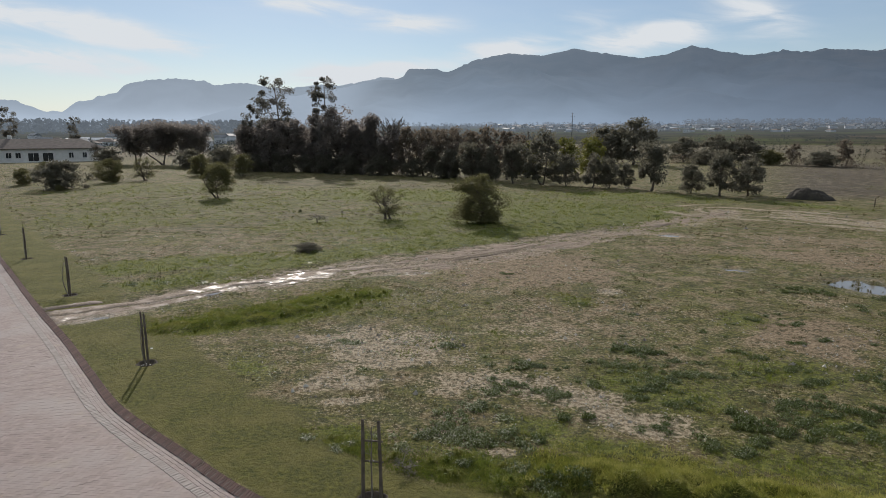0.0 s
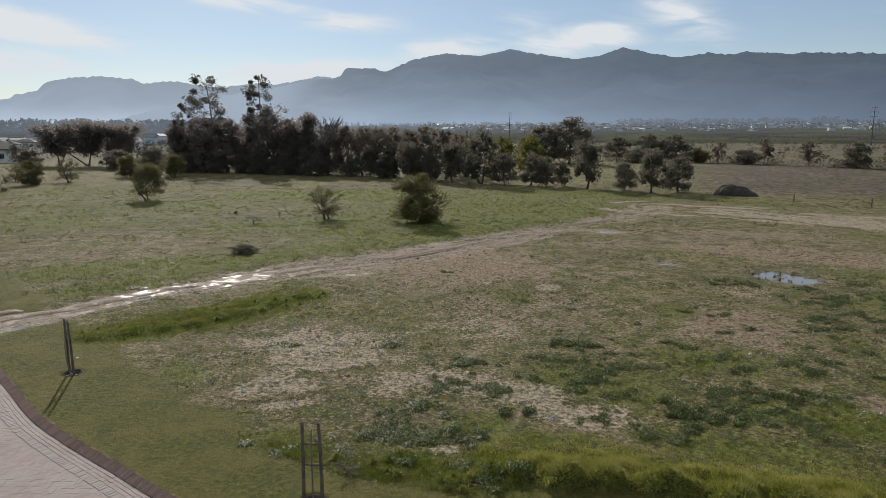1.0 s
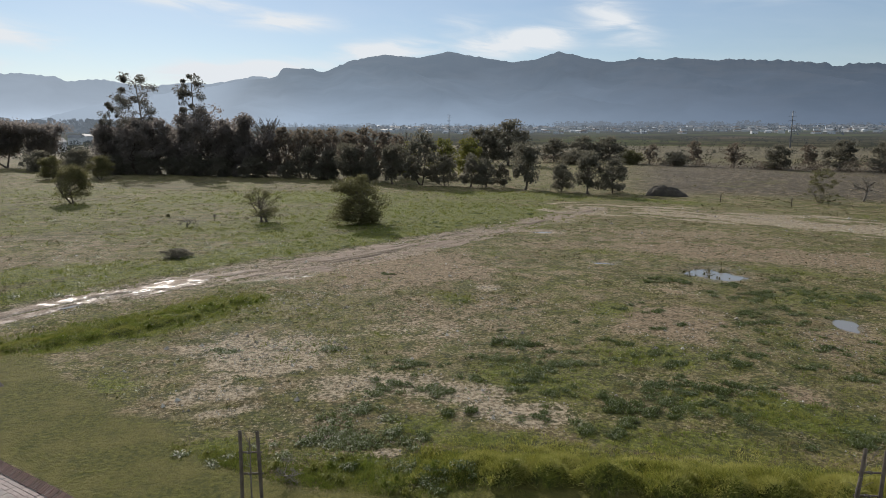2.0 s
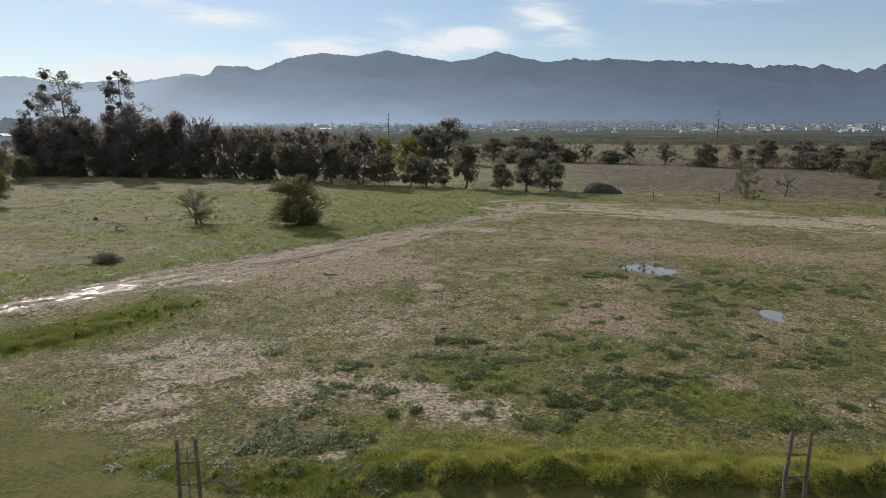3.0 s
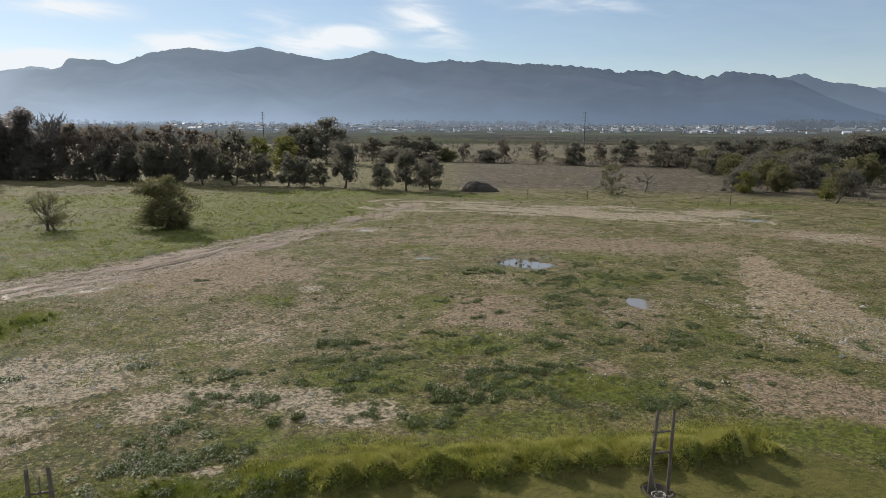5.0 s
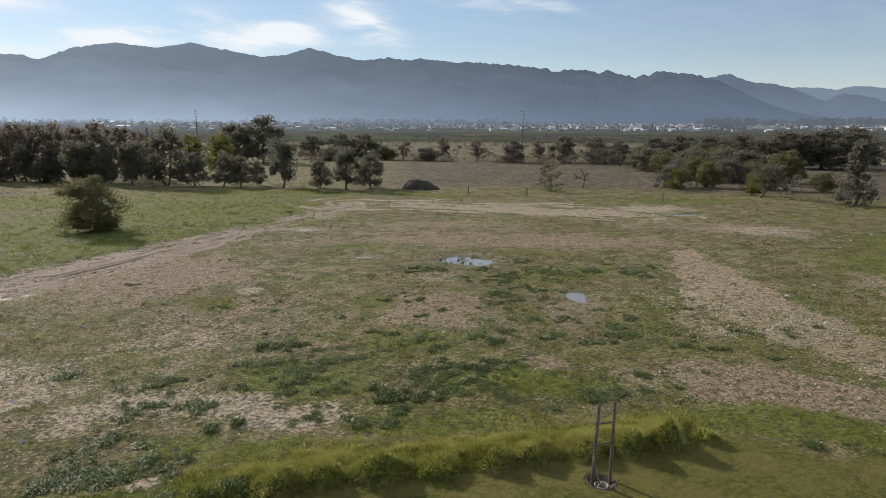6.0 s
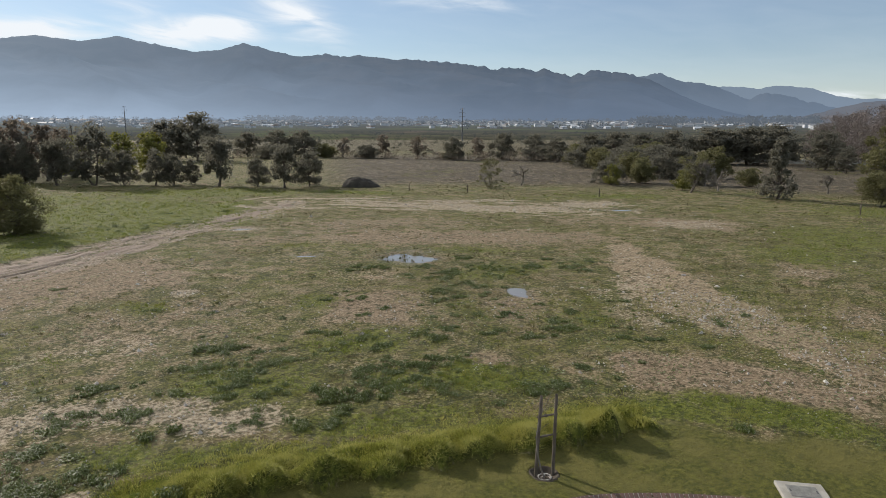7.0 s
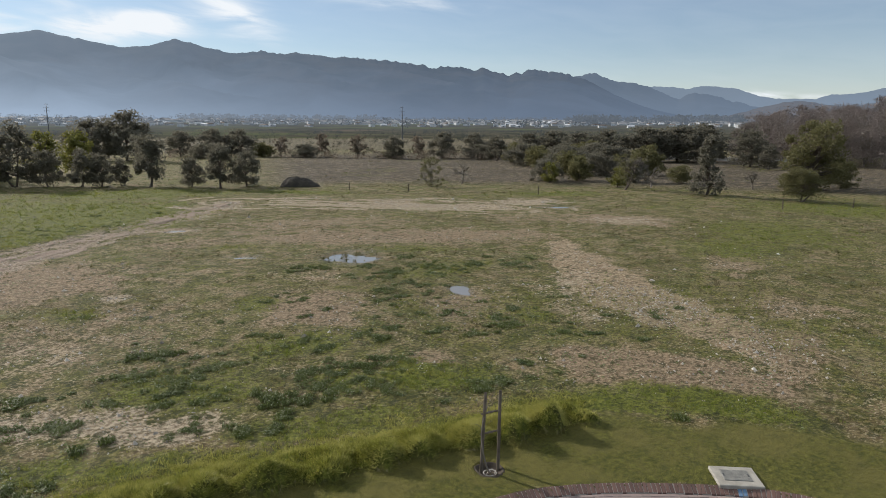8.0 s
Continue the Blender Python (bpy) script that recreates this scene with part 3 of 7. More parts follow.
# ---------------------------------------------------------------- ground
def ground_material():
    mt, nt, bs = material("field_ground")
    N = Nodes(nt)
    co = N.place()
    n_big, n_mid = N.noise(0.12, 4, vector=co), N.noise(0.9, 5, 0.6, vector=co)
    n_fine, n_grain = N.noise(7.0, 5, 0.65, vector=co), N.noise(45.0, 3, 0.6, vector=co)
    grass = N.mix(N.ramp(n_fine, 0.39, 0.62), rgb(0.046, 0.050, 0.010), rgb(0.158, 0.144, 0.036))
    grass = N.mix(N.ramp(n_mid, 0.42, 0.58), grass, N.mix(N.ramp(n_fine, 0.36, 0.64), rgb(0.100, 0.072, 0.032), rgb(0.212, 0.166, 0.078)))
    lush = N.mix(N.ramp(n_fine, 0.34, 0.66), rgb(0.052, 0.068, 0.008), rgb(0.168, 0.178, 0.026))
    lawn = N.mix(N.ramp(n_fine, 0.3, 0.7), rgb(0.052, 0.056, 0.008), rgb(0.146, 0.142, 0.024))
    lawn = N.mix(N.ramp(N.noise(0.5, 5, 0.7, vector=co), 0.42, 0.60), lawn, rgb(0.140, 0.126, 0.030))
    lawn = N.mix(N.math("MULTIPLY", N.ramp(N.noise(2.6, 5, 0.7, vector=co), 0.45, 0.7), 0.6), lawn, rgb(0.060, 0.066, 0.014))
    soil = N.mix(N.ramp(n_fine, 0.39, 0.62), rgb(0.160, 0.115, 0.068), rgb(0.425, 0.335, 0.212))
    soil = N.mix(N.ramp(n_mid, 0.45, 0.7), soil, rgb(0.270, 0.185, 0.110))
    red = N.mix(N.ramp(n_fine, 0.39, 0.62), rgb(0.140, 0.099, 0.057), rgb(0.330, 0.245, 0.155))
    pale = N.mix(N.ramp(n_fine, 0.38, 0.62), rgb(0.190, 0.145, 0.090), rgb(0.450, 0.375, 0.265))
    mud = N.mix(N.ramp(n_fine, 0.3, 0.7), rgb(0.185, 0.142, 0.104), rgb(0.370, 0.295, 0.220))
    dry = N.mix(N.ramp(n_mid, 0.3, 0.7), rgb(0.042, 0.033, 0.024), rgb(0.078, 0.060, 0.040))
    # thin patches of bare soil show through the grass everywhere
    thin = N.math("MULTIPLY", N.ramp(N.math("ADD", n_mid, N.math("MULTIPLY", N.math("SUBTRACT", n_fine, 0.5), 0.7)), 0.50, 0.70), 0.7)
    rag = N.math("MULTIPLY", N.math("SUBTRACT", N.math("ADD", N.math("MULTIPLY", n_mid, 0.45), N.math("MULTIPLY", n_fine, 0.55)), 0.5), 2.4)

    def share(key, weight, ragged, lo, hi):
        return N.ramp(N.math("ADD", N.math("MULTIPLY", N.attr(key), weight), N.math("MULTIPLY", rag, ragged)), lo, hi)

    bare = N.math("MAXIMUM", share("bare", 0.95, 1.1, 0.36, 0.74), N.math("MULTIPLY", thin, N.ramp(n_big, 0.38, 0.56)))
    col = N.mix(N.ramp(n_big, 0.40, 0.60), grass, N.mix(0.25, grass, lush))
    patch = N.noise(0.38, 6, 0.66, vector=co)
    col = N.mix(N.math("MULTIPLY", N.ramp(patch, 0.50, 0.60), 0.7), col, N.mix(N.ramp(n_fine, 0.35, 0.65), rgb(0.034, 0.042, 0.008), rgb(0.100, 0.104, 0.022)))
    col = N.mix(N.math("MULTIPLY", N.ramp(patch, 0.46, 0.36), 0.7), col, N.mix(N.ramp(n_fine, 0.36, 0.64), rgb(0.130, 0.098, 0.050), rgb(0.300, 0.240, 0.150)))
    moss = N.ramp(N.noise(0.27, 5, 0.6, vector=N.node("ShaderNodeMapping", Vector=co, Location=(31, 7, 0)).outputs[0]), 0.50, 0.57)
    col = N.mix(N.math("MULTIPLY", moss, 0.28), col, lush)
    col = N.mix(N.attr("dry"), col, dry)
    col = N.mix(bare, col, soil)
    col = N.mix(share("earth", 1.15, 0.9, 0.32, 0.82), col, red)
    col = N.mix(share("lush", 1.05, 0.9, 0.30, 0.75), col, lush)
    col = N.mix(share("sand", 0.92, 1.15, 0.40, 0.80), col, pale)
    col = N.mix(share("track", 0.68, 0.9, 0.25, 0.75), col, mud)
    col = N.mix(N.attr("lawn"), col, lawn)
    wet = N.math("MULTIPLY", N.attr("wet"), N.ramp(N.noise(3.2, 5, 0.7, vector=co), 0.38, 0.60))
    col = N.mix(N.math("MULTIPLY", wet, 0.5), col, rgb(0.105, 0.083, 0.062))
    clump = N.noise(2.4, 6, 0.72, vector=co)
    col = N.mix(N.math("MULTIPLY", N.math("MULTIPLY", N.ramp(clump, 0.52, 0.59), 0.74), N.math("SUBTRACT", 1.0, N.math("MAXIMUM", N.attr("lawn"), wet))), col, rgb(0.034, 0.038, 0.010))
    col = N.mix(N.math("MULTIPLY", N.ramp(n_grain, 0.45, 0.70), 0.55), col, rgb(0.03, 0.028, 0.012))
    speck = N.math("MULTIPLY", N.ramp(N.noise(9.0, 4, 0.7, vector=co), 0.565, 0.60), N.math("SUBTRACT", 0.58, N.math("MULTIPLY", N.math("MAXIMUM", N.attr("lawn"), N.attr("lush")), 0.58)))
    col = N.mix(N.math("MULTIPLY", speck, N.ramp(n_mid, 0.36, 0.54)), col, rgb(0.460, 0.385, 0.255))
    N.put(bs, "Base Color", col)
    N.put(bs, "Roughness", N.math("SUBTRACT", 0.95, N.math("MULTIPLY", wet, 0.45)))
    bs.inputs["Specular IOR Level"].default_value = 0.25
    hgt = N.math("ADD", n_fine, N.math("MULTIPLY", n_grain, 0.35))
    N.put(bs, "Normal", N.bump(hgt, 1.0, 0.10))
    return mt


def build_ground():
    az = np.radians(np.concatenate([np.arange(-42, 82, 0.25), np.arange(82, 318, 1.0)]))
    rad = np.concatenate([np.arange(1.5, 7.95, 0.15), 8 * 1.008 ** np.arange(352), 8 * 1.008 ** 352 * 1.03 ** np.arange(1, 123)])
    R, A = np.meshgrid(rad, az, indexing="ij")
    x, y = (R * np.sin(A)).ravel(), (R * np.cos(A)).ravel()
    z = height(x, y)
    k = len(az)
    i, j = np.meshgrid(np.arange(len(rad) - 1), np.arange(k), indexing="ij")
    a, b = i * k + j, i * k + (j + 1) % k
    quads = np.stack([a, a + k, b + k, b], -1).reshape(-1, 4)[:, ::-1]
    V = np.concatenate([np.stack([x, y, z], 1), [[0, 0, height(np.zeros(1), np.zeros(1))[0]]]])
    c = np.arange(k)
    fan = np.stack([np.full(k, len(V) - 1), (c + 1) % k, c], 1)
    me = mesh_np("ground", V, [quads, fan], ground_material(), True)
    for key, vals in masks(V[:, 0], V[:, 1]).items():
        me.attributes.new(key, "FLOAT", "POINT").data.foreach_set("value", vals.astype(np.float32))
    return tagged(new("ground", me), "rough winter grassland with bare sandy patches and a muddy track", "ground", kind="structure")


ground = build_ground()


# ---------------------------------------------------------------- mountains
def mountain_material(name, haze, low, high, share_low, share_high, top, lost=None):
    """Far slopes, dark scrub and rock, with valley haze painted in as emission that thins with height."""
    mt, nt, bs = material(name)
    N = Nodes(nt)
    co = N.place()
    nz = N.noise(0.004, 8, 0.6, vector=co)
    col = N.mix(N.ramp(nz, 0.35, 0.65), rgb(*low), rgb(*high))
    N.put(bs, "Base Color", col)
    bs.inputs["Roughness"].default_value = 1.0
    bs.inputs["Specular IOR Level"].default_value = 0.0
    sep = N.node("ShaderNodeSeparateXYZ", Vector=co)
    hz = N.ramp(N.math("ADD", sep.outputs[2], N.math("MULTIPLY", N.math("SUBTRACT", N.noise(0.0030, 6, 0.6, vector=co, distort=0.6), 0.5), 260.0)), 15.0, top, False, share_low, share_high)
    # the painted haze is brighter towards the sun
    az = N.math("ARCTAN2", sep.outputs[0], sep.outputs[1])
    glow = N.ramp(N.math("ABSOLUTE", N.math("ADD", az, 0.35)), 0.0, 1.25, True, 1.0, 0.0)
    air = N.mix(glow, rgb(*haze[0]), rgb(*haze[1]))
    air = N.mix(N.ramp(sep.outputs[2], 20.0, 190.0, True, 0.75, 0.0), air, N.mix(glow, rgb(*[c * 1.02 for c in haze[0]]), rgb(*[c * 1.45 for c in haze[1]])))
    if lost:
        # the haze is painted thicker at the range's sunward end
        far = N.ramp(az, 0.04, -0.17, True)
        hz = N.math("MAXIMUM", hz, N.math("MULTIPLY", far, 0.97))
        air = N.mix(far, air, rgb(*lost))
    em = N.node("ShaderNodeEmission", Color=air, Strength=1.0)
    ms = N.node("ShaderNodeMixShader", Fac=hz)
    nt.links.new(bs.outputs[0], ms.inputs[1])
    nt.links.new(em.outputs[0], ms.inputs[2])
    nt.links.new(ms.outputs[0], nt.nodes["Material Output"].inputs[0])
    return mt


def mountain_range(crest, foot_d, crest_d, mat, label, seed, rough=0.14, calm=1.0):
    """A range whose skyline follows crest, rows of (azimuth, elevation), with spurs and gullies running down to the plain."""
    ca = np.array(crest)
    az = np.arange(ca[0, 0], ca[-1, 0], 0.08)
    el = np.interp(az, ca[:, 0], ca[:, 1])
    ker = np.hanning(9)
    el = np.convolve(np.pad(el, 4, mode="edge"), ker / ker.sum(), "valid")
    el0 = el.copy()
    rough = rough * (0.75 + 0.9 * sstep(18, 36, az)) * (1 - calm * sstep(52, 55, az))
    el = el + rough * (0.6 - 2.4 * np.abs(vnoise(az * 10, az * 0, 11.0, seed, 4) - 0.5)) + rough * 0.8 * (vnoise(az * 10, az * 0, 3.0, seed + 9, 3) - 0.5)
    t = np.linspace(0, 1, 36)
    T_, A_ = np.meshgrid(t, az, indexing="ij")
    d = foot_d + (crest_d - foot_d) * np.minimum(T_, 0.86) / 0.86 + 260 * np.maximum(T_ - 0.86, 0) / 0.14
    top = 8 + crest_d * np.tan(np.radians(el0))[None]
    knob = crest_d * (np.tan(np.radians(el)) - np.tan(np.radians(el0)))[None]
    prof = np.where(T_ < 0.86, (T_ / 0.86) ** 1.35, 1 - (T_ - 0.86) / 0.14 * 0.5)
    wx, wy = d * np.radians(A_), d * 0.55
    spur = (0.5 - np.abs(vnoise(wx + 0.5 * wy, wy, 620.0, seed + 3, 5) - 0.5) * 2.0) * np.sin(np.pi * np.minimum(T_ / 0.86, 1)) * 0.40
    z = 20 + (top - 20) * np.clip(prof + spur * (T_ < 0.86), 0, 1.0)
    z = z + knob * sstep(0.74, 0.86, T_)
    z[0] = -5
    a = np.radians(A_)
    V = np.stack([d * np.sin(a), d * np.cos(a), z], -1).reshape(-1, 3)
    k = len(az)
    i, j = np.meshgrid(np.arange(len(t) - 1), np.arange(k - 1), indexing="ij")
    q = i * k + j
    F = np.stack([q, q + 1, q + k + 1, q + k], -1).reshape(-1, 4)
    return tagged(new("mountain_range", mesh_np("mountain_range", V, F, mat, True)), label, "mountain", kind="structure")


MAIN = [(-22.0, 0.6), (-16.0, 2.4), (-9.0, 3.6), (-5.6, 4.3), (-3.4, 4.55), (-2.9, 5.25), (-0.6, 5.3), (0.4, 5.0), (2.7, 6.0), (5.6, 6.5), (8.4, 6.3), (10.9, 6.8), (13.7, 6.3), (16.2, 5.9), (18.3, 6.1), (20.2, 6.7),
        (22.9, 6.05), (24.5, 5.8), (26.5, 6.0), (30.2, 5.85), (33.0, 5.65), (36.7, 5.45), (41.0, 4.95), (43.2, 5.0), (44.38, 4.74), (45.09, 5.01), (45.91, 4.64), (47.26, 4.22), (48.2, 4.5), (49.37, 4.72), (50.32, 4.53), (51.96, 4.42), (52.89, 4.15), (53.6, 3.9),
        (54.3, 3.6), (55.2, 3.15), (56.3, 2.6), (57.5, 2.05), (58.8, 1.6), (60.25, 1.2), (62.42, 0.8), (66, 0.3)]
LEFT = [(-62, 2.0), (-45, 3.0), (-37, 2.8), (-33.48, 2.38), (-32.64, 2.3), (-31.48, 1.79), (-30.62, 1.49), (-29.61, 1.61), (-28.87, 2.24), (-27.58, 2.48), (-27.27, 2.73), (-25.9, 2.93), (-25.47, 3.51), (-24.74, 3.91), (-23.74, 3.98), (-21.89, 4.21), (-21.06, 4.14), (-19.59, 4.05), (-18.64, 3.71), (-17.21, 3.99), (-16.11, 3.96), (-15.45, 3.79), (-14.33, 3.61), (-12.51, 3.59), (-11.35, 3.78), (-9.94, 3.93), (-8.54, 3.86), (-6.64, 4.19), (-5.44, 4.59), (-3.77, 4.48), (-2.5, 4.4), (3, 2.5)]
MIDDLE = [(46.0, 2.0), (50.12, 3.56), (51.97, 4.01), (52.99, 4.09), (53.81, 4.44), (54.82, 4.29), (55.42, 4.01), (56.12, 3.6), (57.02, 3.63), (58.37, 3.34), (59.5, 2.88), (61.05, 2.33), (62.3, 2.71), (63.58, 2.47), (65.26, 2.01), (66.9, 1.57), (69.27, 1.16), (74, 0.5)]
RIGHT = [(50, 1.5), (56.61, 2.82), (58.59, 3.29), (60.13, 3.23), (61.85, 3.07), (62.9, 3.22), (64.35, 3.15), (65.26, 3.0), (66.42, 2.6), (68.02, 2.19), (70.68, 2.15), (71.74, 2.45), (72.82, 2.39), (73.86, 2.53), (75.12, 2.81), (85, 3.4), (110, 1.0)]
WOODED = [(60, 0.35), (64.92, 1.0), (66.51, 1.4), (68.43, 1.88), (69.94, 1.98), (71.45, 1.72), (72.91, 1.54), (75.22, 1.9), (82, 2.2), (92, 0.6)]
BACK = [(105, 1.4), (140, 2.0), (190, 1.2), (240, 2.4), (300, 2.0)]
# colours of the painted haze, away from the sun and towards it
HAZE_DARK, HAZE_BRIGHT = (0.124, 0.168, 0.232), (0.325, 0.415, 0.515)
mountain_range(MAIN, 2500, 3900, mountain_material("near_range", (HAZE_DARK, HAZE_BRIGHT), (0.030, 0.036, 0.030), (0.075, 0.072, 0.062), 0.97, 0.55, 340.0, (0.375, 0.455, 0.54)),
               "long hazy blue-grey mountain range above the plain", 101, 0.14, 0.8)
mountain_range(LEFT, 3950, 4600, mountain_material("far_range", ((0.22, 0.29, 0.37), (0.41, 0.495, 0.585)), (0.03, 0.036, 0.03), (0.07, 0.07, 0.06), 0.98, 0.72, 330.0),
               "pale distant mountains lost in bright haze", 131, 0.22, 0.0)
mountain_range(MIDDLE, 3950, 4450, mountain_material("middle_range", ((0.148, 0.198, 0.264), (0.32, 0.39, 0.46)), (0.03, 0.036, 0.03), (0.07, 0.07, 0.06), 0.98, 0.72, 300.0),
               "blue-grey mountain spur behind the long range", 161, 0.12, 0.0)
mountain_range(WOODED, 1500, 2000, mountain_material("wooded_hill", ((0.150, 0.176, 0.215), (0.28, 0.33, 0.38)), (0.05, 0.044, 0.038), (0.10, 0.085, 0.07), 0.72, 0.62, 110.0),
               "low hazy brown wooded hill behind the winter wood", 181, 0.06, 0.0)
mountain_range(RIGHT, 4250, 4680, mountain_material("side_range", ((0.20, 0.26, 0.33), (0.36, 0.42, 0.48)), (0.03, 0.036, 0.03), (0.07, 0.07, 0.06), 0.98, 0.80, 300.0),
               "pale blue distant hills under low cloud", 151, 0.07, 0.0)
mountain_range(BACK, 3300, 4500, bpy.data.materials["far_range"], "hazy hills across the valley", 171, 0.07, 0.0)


# ---------------------------------------------------------------- plants
LEAF_DARK = leaf_material("leaf_dark", (0.118, 0.113, 0.086), (0.180, 0.170, 0.128), 0.62, 0.55)
# lighter, greyer leaf copy: haze before the sunward trees put into the colour
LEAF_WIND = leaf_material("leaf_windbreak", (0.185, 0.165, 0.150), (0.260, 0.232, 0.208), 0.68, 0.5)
LEAF_OLIVE = leaf_material("leaf_olive", (0.085, 0.082, 0.034), (0.185, 0.175, 0.076), 0.5)
LEAF_EUC = leaf_material("leaf_eucalypt", (0.100, 0.094, 0.080), (0.180, 0.170, 0.138), 0.6, 0.4)
# brown leaves lightened likewise, carrying haze in their colour
LEAF_BROWN = leaf_material("leaf_brown", (0.125, 0.102, 0.080), (0.215, 0.178, 0.135), 0.6)
LEAF_WILLOW = leaf_material("leaf_willow", (0.100, 0.110, 0.020), (0.210, 0.205, 0.050), 0.45)
# the last colour is the painted glint on some weed leaves
LEAF_WEED = leaf_material("leaf_weed", (0.036, 0.058, 0.012), (0.150, 0.182, 0.046), 0.42, 0.46, (0.27, 0.30, 0.17))
BARK = plain_material("bark", (0.075, 0.058, 0.045), (0.135, 0.110, 0.085), 3.0, 0.9, 0.6)
BARK_PALE = plain_material("pale_bark", (0.140, 0.120, 0.098), (0.240, 0.210, 0.175), 3.0, 0.9, 0.5)


def leaves(centres, rng, spread, count, size, flat=0.8, slim=0.42):
    """Leaf sprays: count bent blades round each centre."""
    n = len(centres) * count
    c = np.repeat(centres, count, axis=0)
    sp = np.repeat(spread, count)
    dirs = rng.normal(size=(n, 3))
    dirs /= np.linalg.norm(dirs, axis=1, keepdims=True)
    rad = rng.random(n) ** 0.45
    p = c + dirs * (sp * rad)[:, None] * np.array([1, 1, flat])
    a = rng.normal(size=(n, 3))
    a /= np.linalg.norm(a, axis=1, keepdims=True)
    b = np.cross(a, rng.normal(size=(n, 3)))
    b /= np.linalg.norm(b, axis=1, keepdims=True) + 1e-9
    s = size * (0.6 + 0.8 * rng.random(n))[:, None]
    nrm = np.cross(a, b)
    V = np.stack([p - a * s, p + b * s * slim + nrm * s * 0.15, p + a * s, p - b * s * slim + nrm * s * 0.15], 1).reshape(-1, 3)
    k = np.arange(n)[:, None] * 4
    F = np.concatenate([k + [[0, 1, 2]], k + [[0, 2, 3]]])
    return V, F


def limb(rng, p0, p1, r0, r1, sag=0.12, n=5):
    t = np.linspace(0, 1, n)[:, None]
    L = np.linalg.norm(p1 - p0)
    mid = (p0 + p1) / 2 + rng.normal(size=3) * L * 0.10 + np.array([0, 0, L * sag])
    p = (1 - t) ** 2 * p0 + 2 * t * (1 - t) * mid + t ** 2 * p1
    return np.concatenate([p, r0 + (r1 - r0) * t], 1)


def leafy_tree(name, seed, h, bole, rx, mat, bark, shape="round", clumps=26, clump_r=0.75, per=70, leaf=0.17, stems=1, girth=0.14, gap=0.0, slim=0.42):
    """A tree on an empty at its base: a trunk with limbs, and a crown of leaf clumps about them."""
    rng = np.random.default_rng(seed)
    base = tagged(new(name), "", "")
    cen = []
    while len(cen) < clumps:
        u = rng.uniform(0, 1)
        if shape == "cone":
            lim = 1.05 - 0.9 * u
        elif shape == "column":
            lim = 0.95 - 0.55 * abs(u - 0.35)
        elif shape == "umbrella":
            lim = 0.35 + 0.65 * u
        elif shape == "tuft":
            lim = 0.45 + 0.55 * math.sin(u * 3.1)
        else:
            lim = math.sqrt(max(0.02, 1 - ((u - 0.40) / 0.64) ** 2))
        ang, rd = rng.uniform(0, 2 * np.pi), rng.uniform(0.45 if shape == "tuft" else 0.12, 1) ** 0.5
        wob = 0.85 + 0.60 * noise.noise(Vector((math.cos(ang) * 1.6 + seed, math.sin(ang) * 1.6, u * 3)))
        lim *= rd * wob
        cen.append(np.array([math.cos(ang) * lim * rx, math.sin(ang) * lim * rx, bole + u * (h - bole) * 0.96]))
    cen = np.array(cen)
    segs = []
    for s in range(stems):
        off = rng.normal(size=2) * (0.18 if stems > 1 else 0.0)
        lean = rng.normal(size=2) * (0.35 if stems > 1 else 0.12) * rx
        topz = bole + (h - bole) * (0.85 if shape == "tuft" else 0.62 if stems == 1 else 0.5)
        trunk = limb(rng, np.array([off[0], off[1], -0.12]), np.array([lean[0], lean[1], topz]), girth / math.sqrt(stems), girth * 0.3 / math.sqrt(stems), 0.0, 8)
        trunk[0, 3] *= 1.5
        segs.append(trunk)
    for i, c in enumerate(cen):
        tr_ = segs[i % stems]
        k = int(np.clip(np.searchsorted(tr_[:, 2], bole * 0.6 + (c[2] - bole * 0.6) * (0.8 if shape == "tuft" else 0.45)), 1, 7))
        segs.append(limb(rng, tr_[k, :3], c, tr_[k, 3] * 0.55, 0.012 + 0.004 * h / 4))
    V, F = tubes(segs, 6)
    part("trunk", mesh_np(name + "_trunk", V, F, bark, True), base)
    if per:
        spread = clump_r * (0.5 + 0.95 * rng.random(len(cen)) ** 1.5)
        if gap:
            spread *= 1 - gap
        LV, LF = leaves(cen, rng, spread, per, leaf, 0.8, slim)
        part("crown", mesh_np(name + "_crown", LV, LF, mat), base)
    return base


def bare_tree(name, seed, h, bark, spread=0.5, depth=5, girth=0.10):
    """A leafless tree: forking limbs down to thin twigs."""
    rng = np.random.default_rng(seed)
    base = new(name)
    limbs, twigs = [], []

    def grow(p, d, length, r, k):
        q = p + d * length
        (limbs if k > depth - 2 else twigs).append(limb(rng, p, q, r, r * 0.62, 0.03, 4))
        if k == 0:
            return
        for _ in range(3 if k < depth else 4):
            e = d + rng.normal(size=3) * spread + np.array([0, 0, 0.12])
            e /= np.linalg.norm(e)
            grow(p + (q - p) * rng.uniform(0.6, 1.0), e, length * rng.uniform(0.58, 0.8), r * 0.67, k - 1)

    grow(np.array([0, 0, -0.1]), np.array([rng.normal() * 0.1, rng.normal() * 0.1, 1.0]), h * 0.30, girth, depth)
    V, F = tubes(limbs, 6)
    part("trunk", mesh_np(name + "_trunk", V, F, bark, True), base)
    V, F = tubes(twigs, 3)
    part("crown", mesh_np(name + "_twigs", V, F, bark), base, "bare leafless twigs")
    return base


def stand(ob, x, y, scale=1.0, turn=0.0, wide=1.0):
    z = float(height(np.array([float(x)]), np.array([float(y)]))[0])
    return Matrix.Translation((x, y, z)) @ Matrix.Rotation(radians(turn), 4, "Z") @ Matrix.Diagonal((scale * wide, scale * wide, scale, 1))


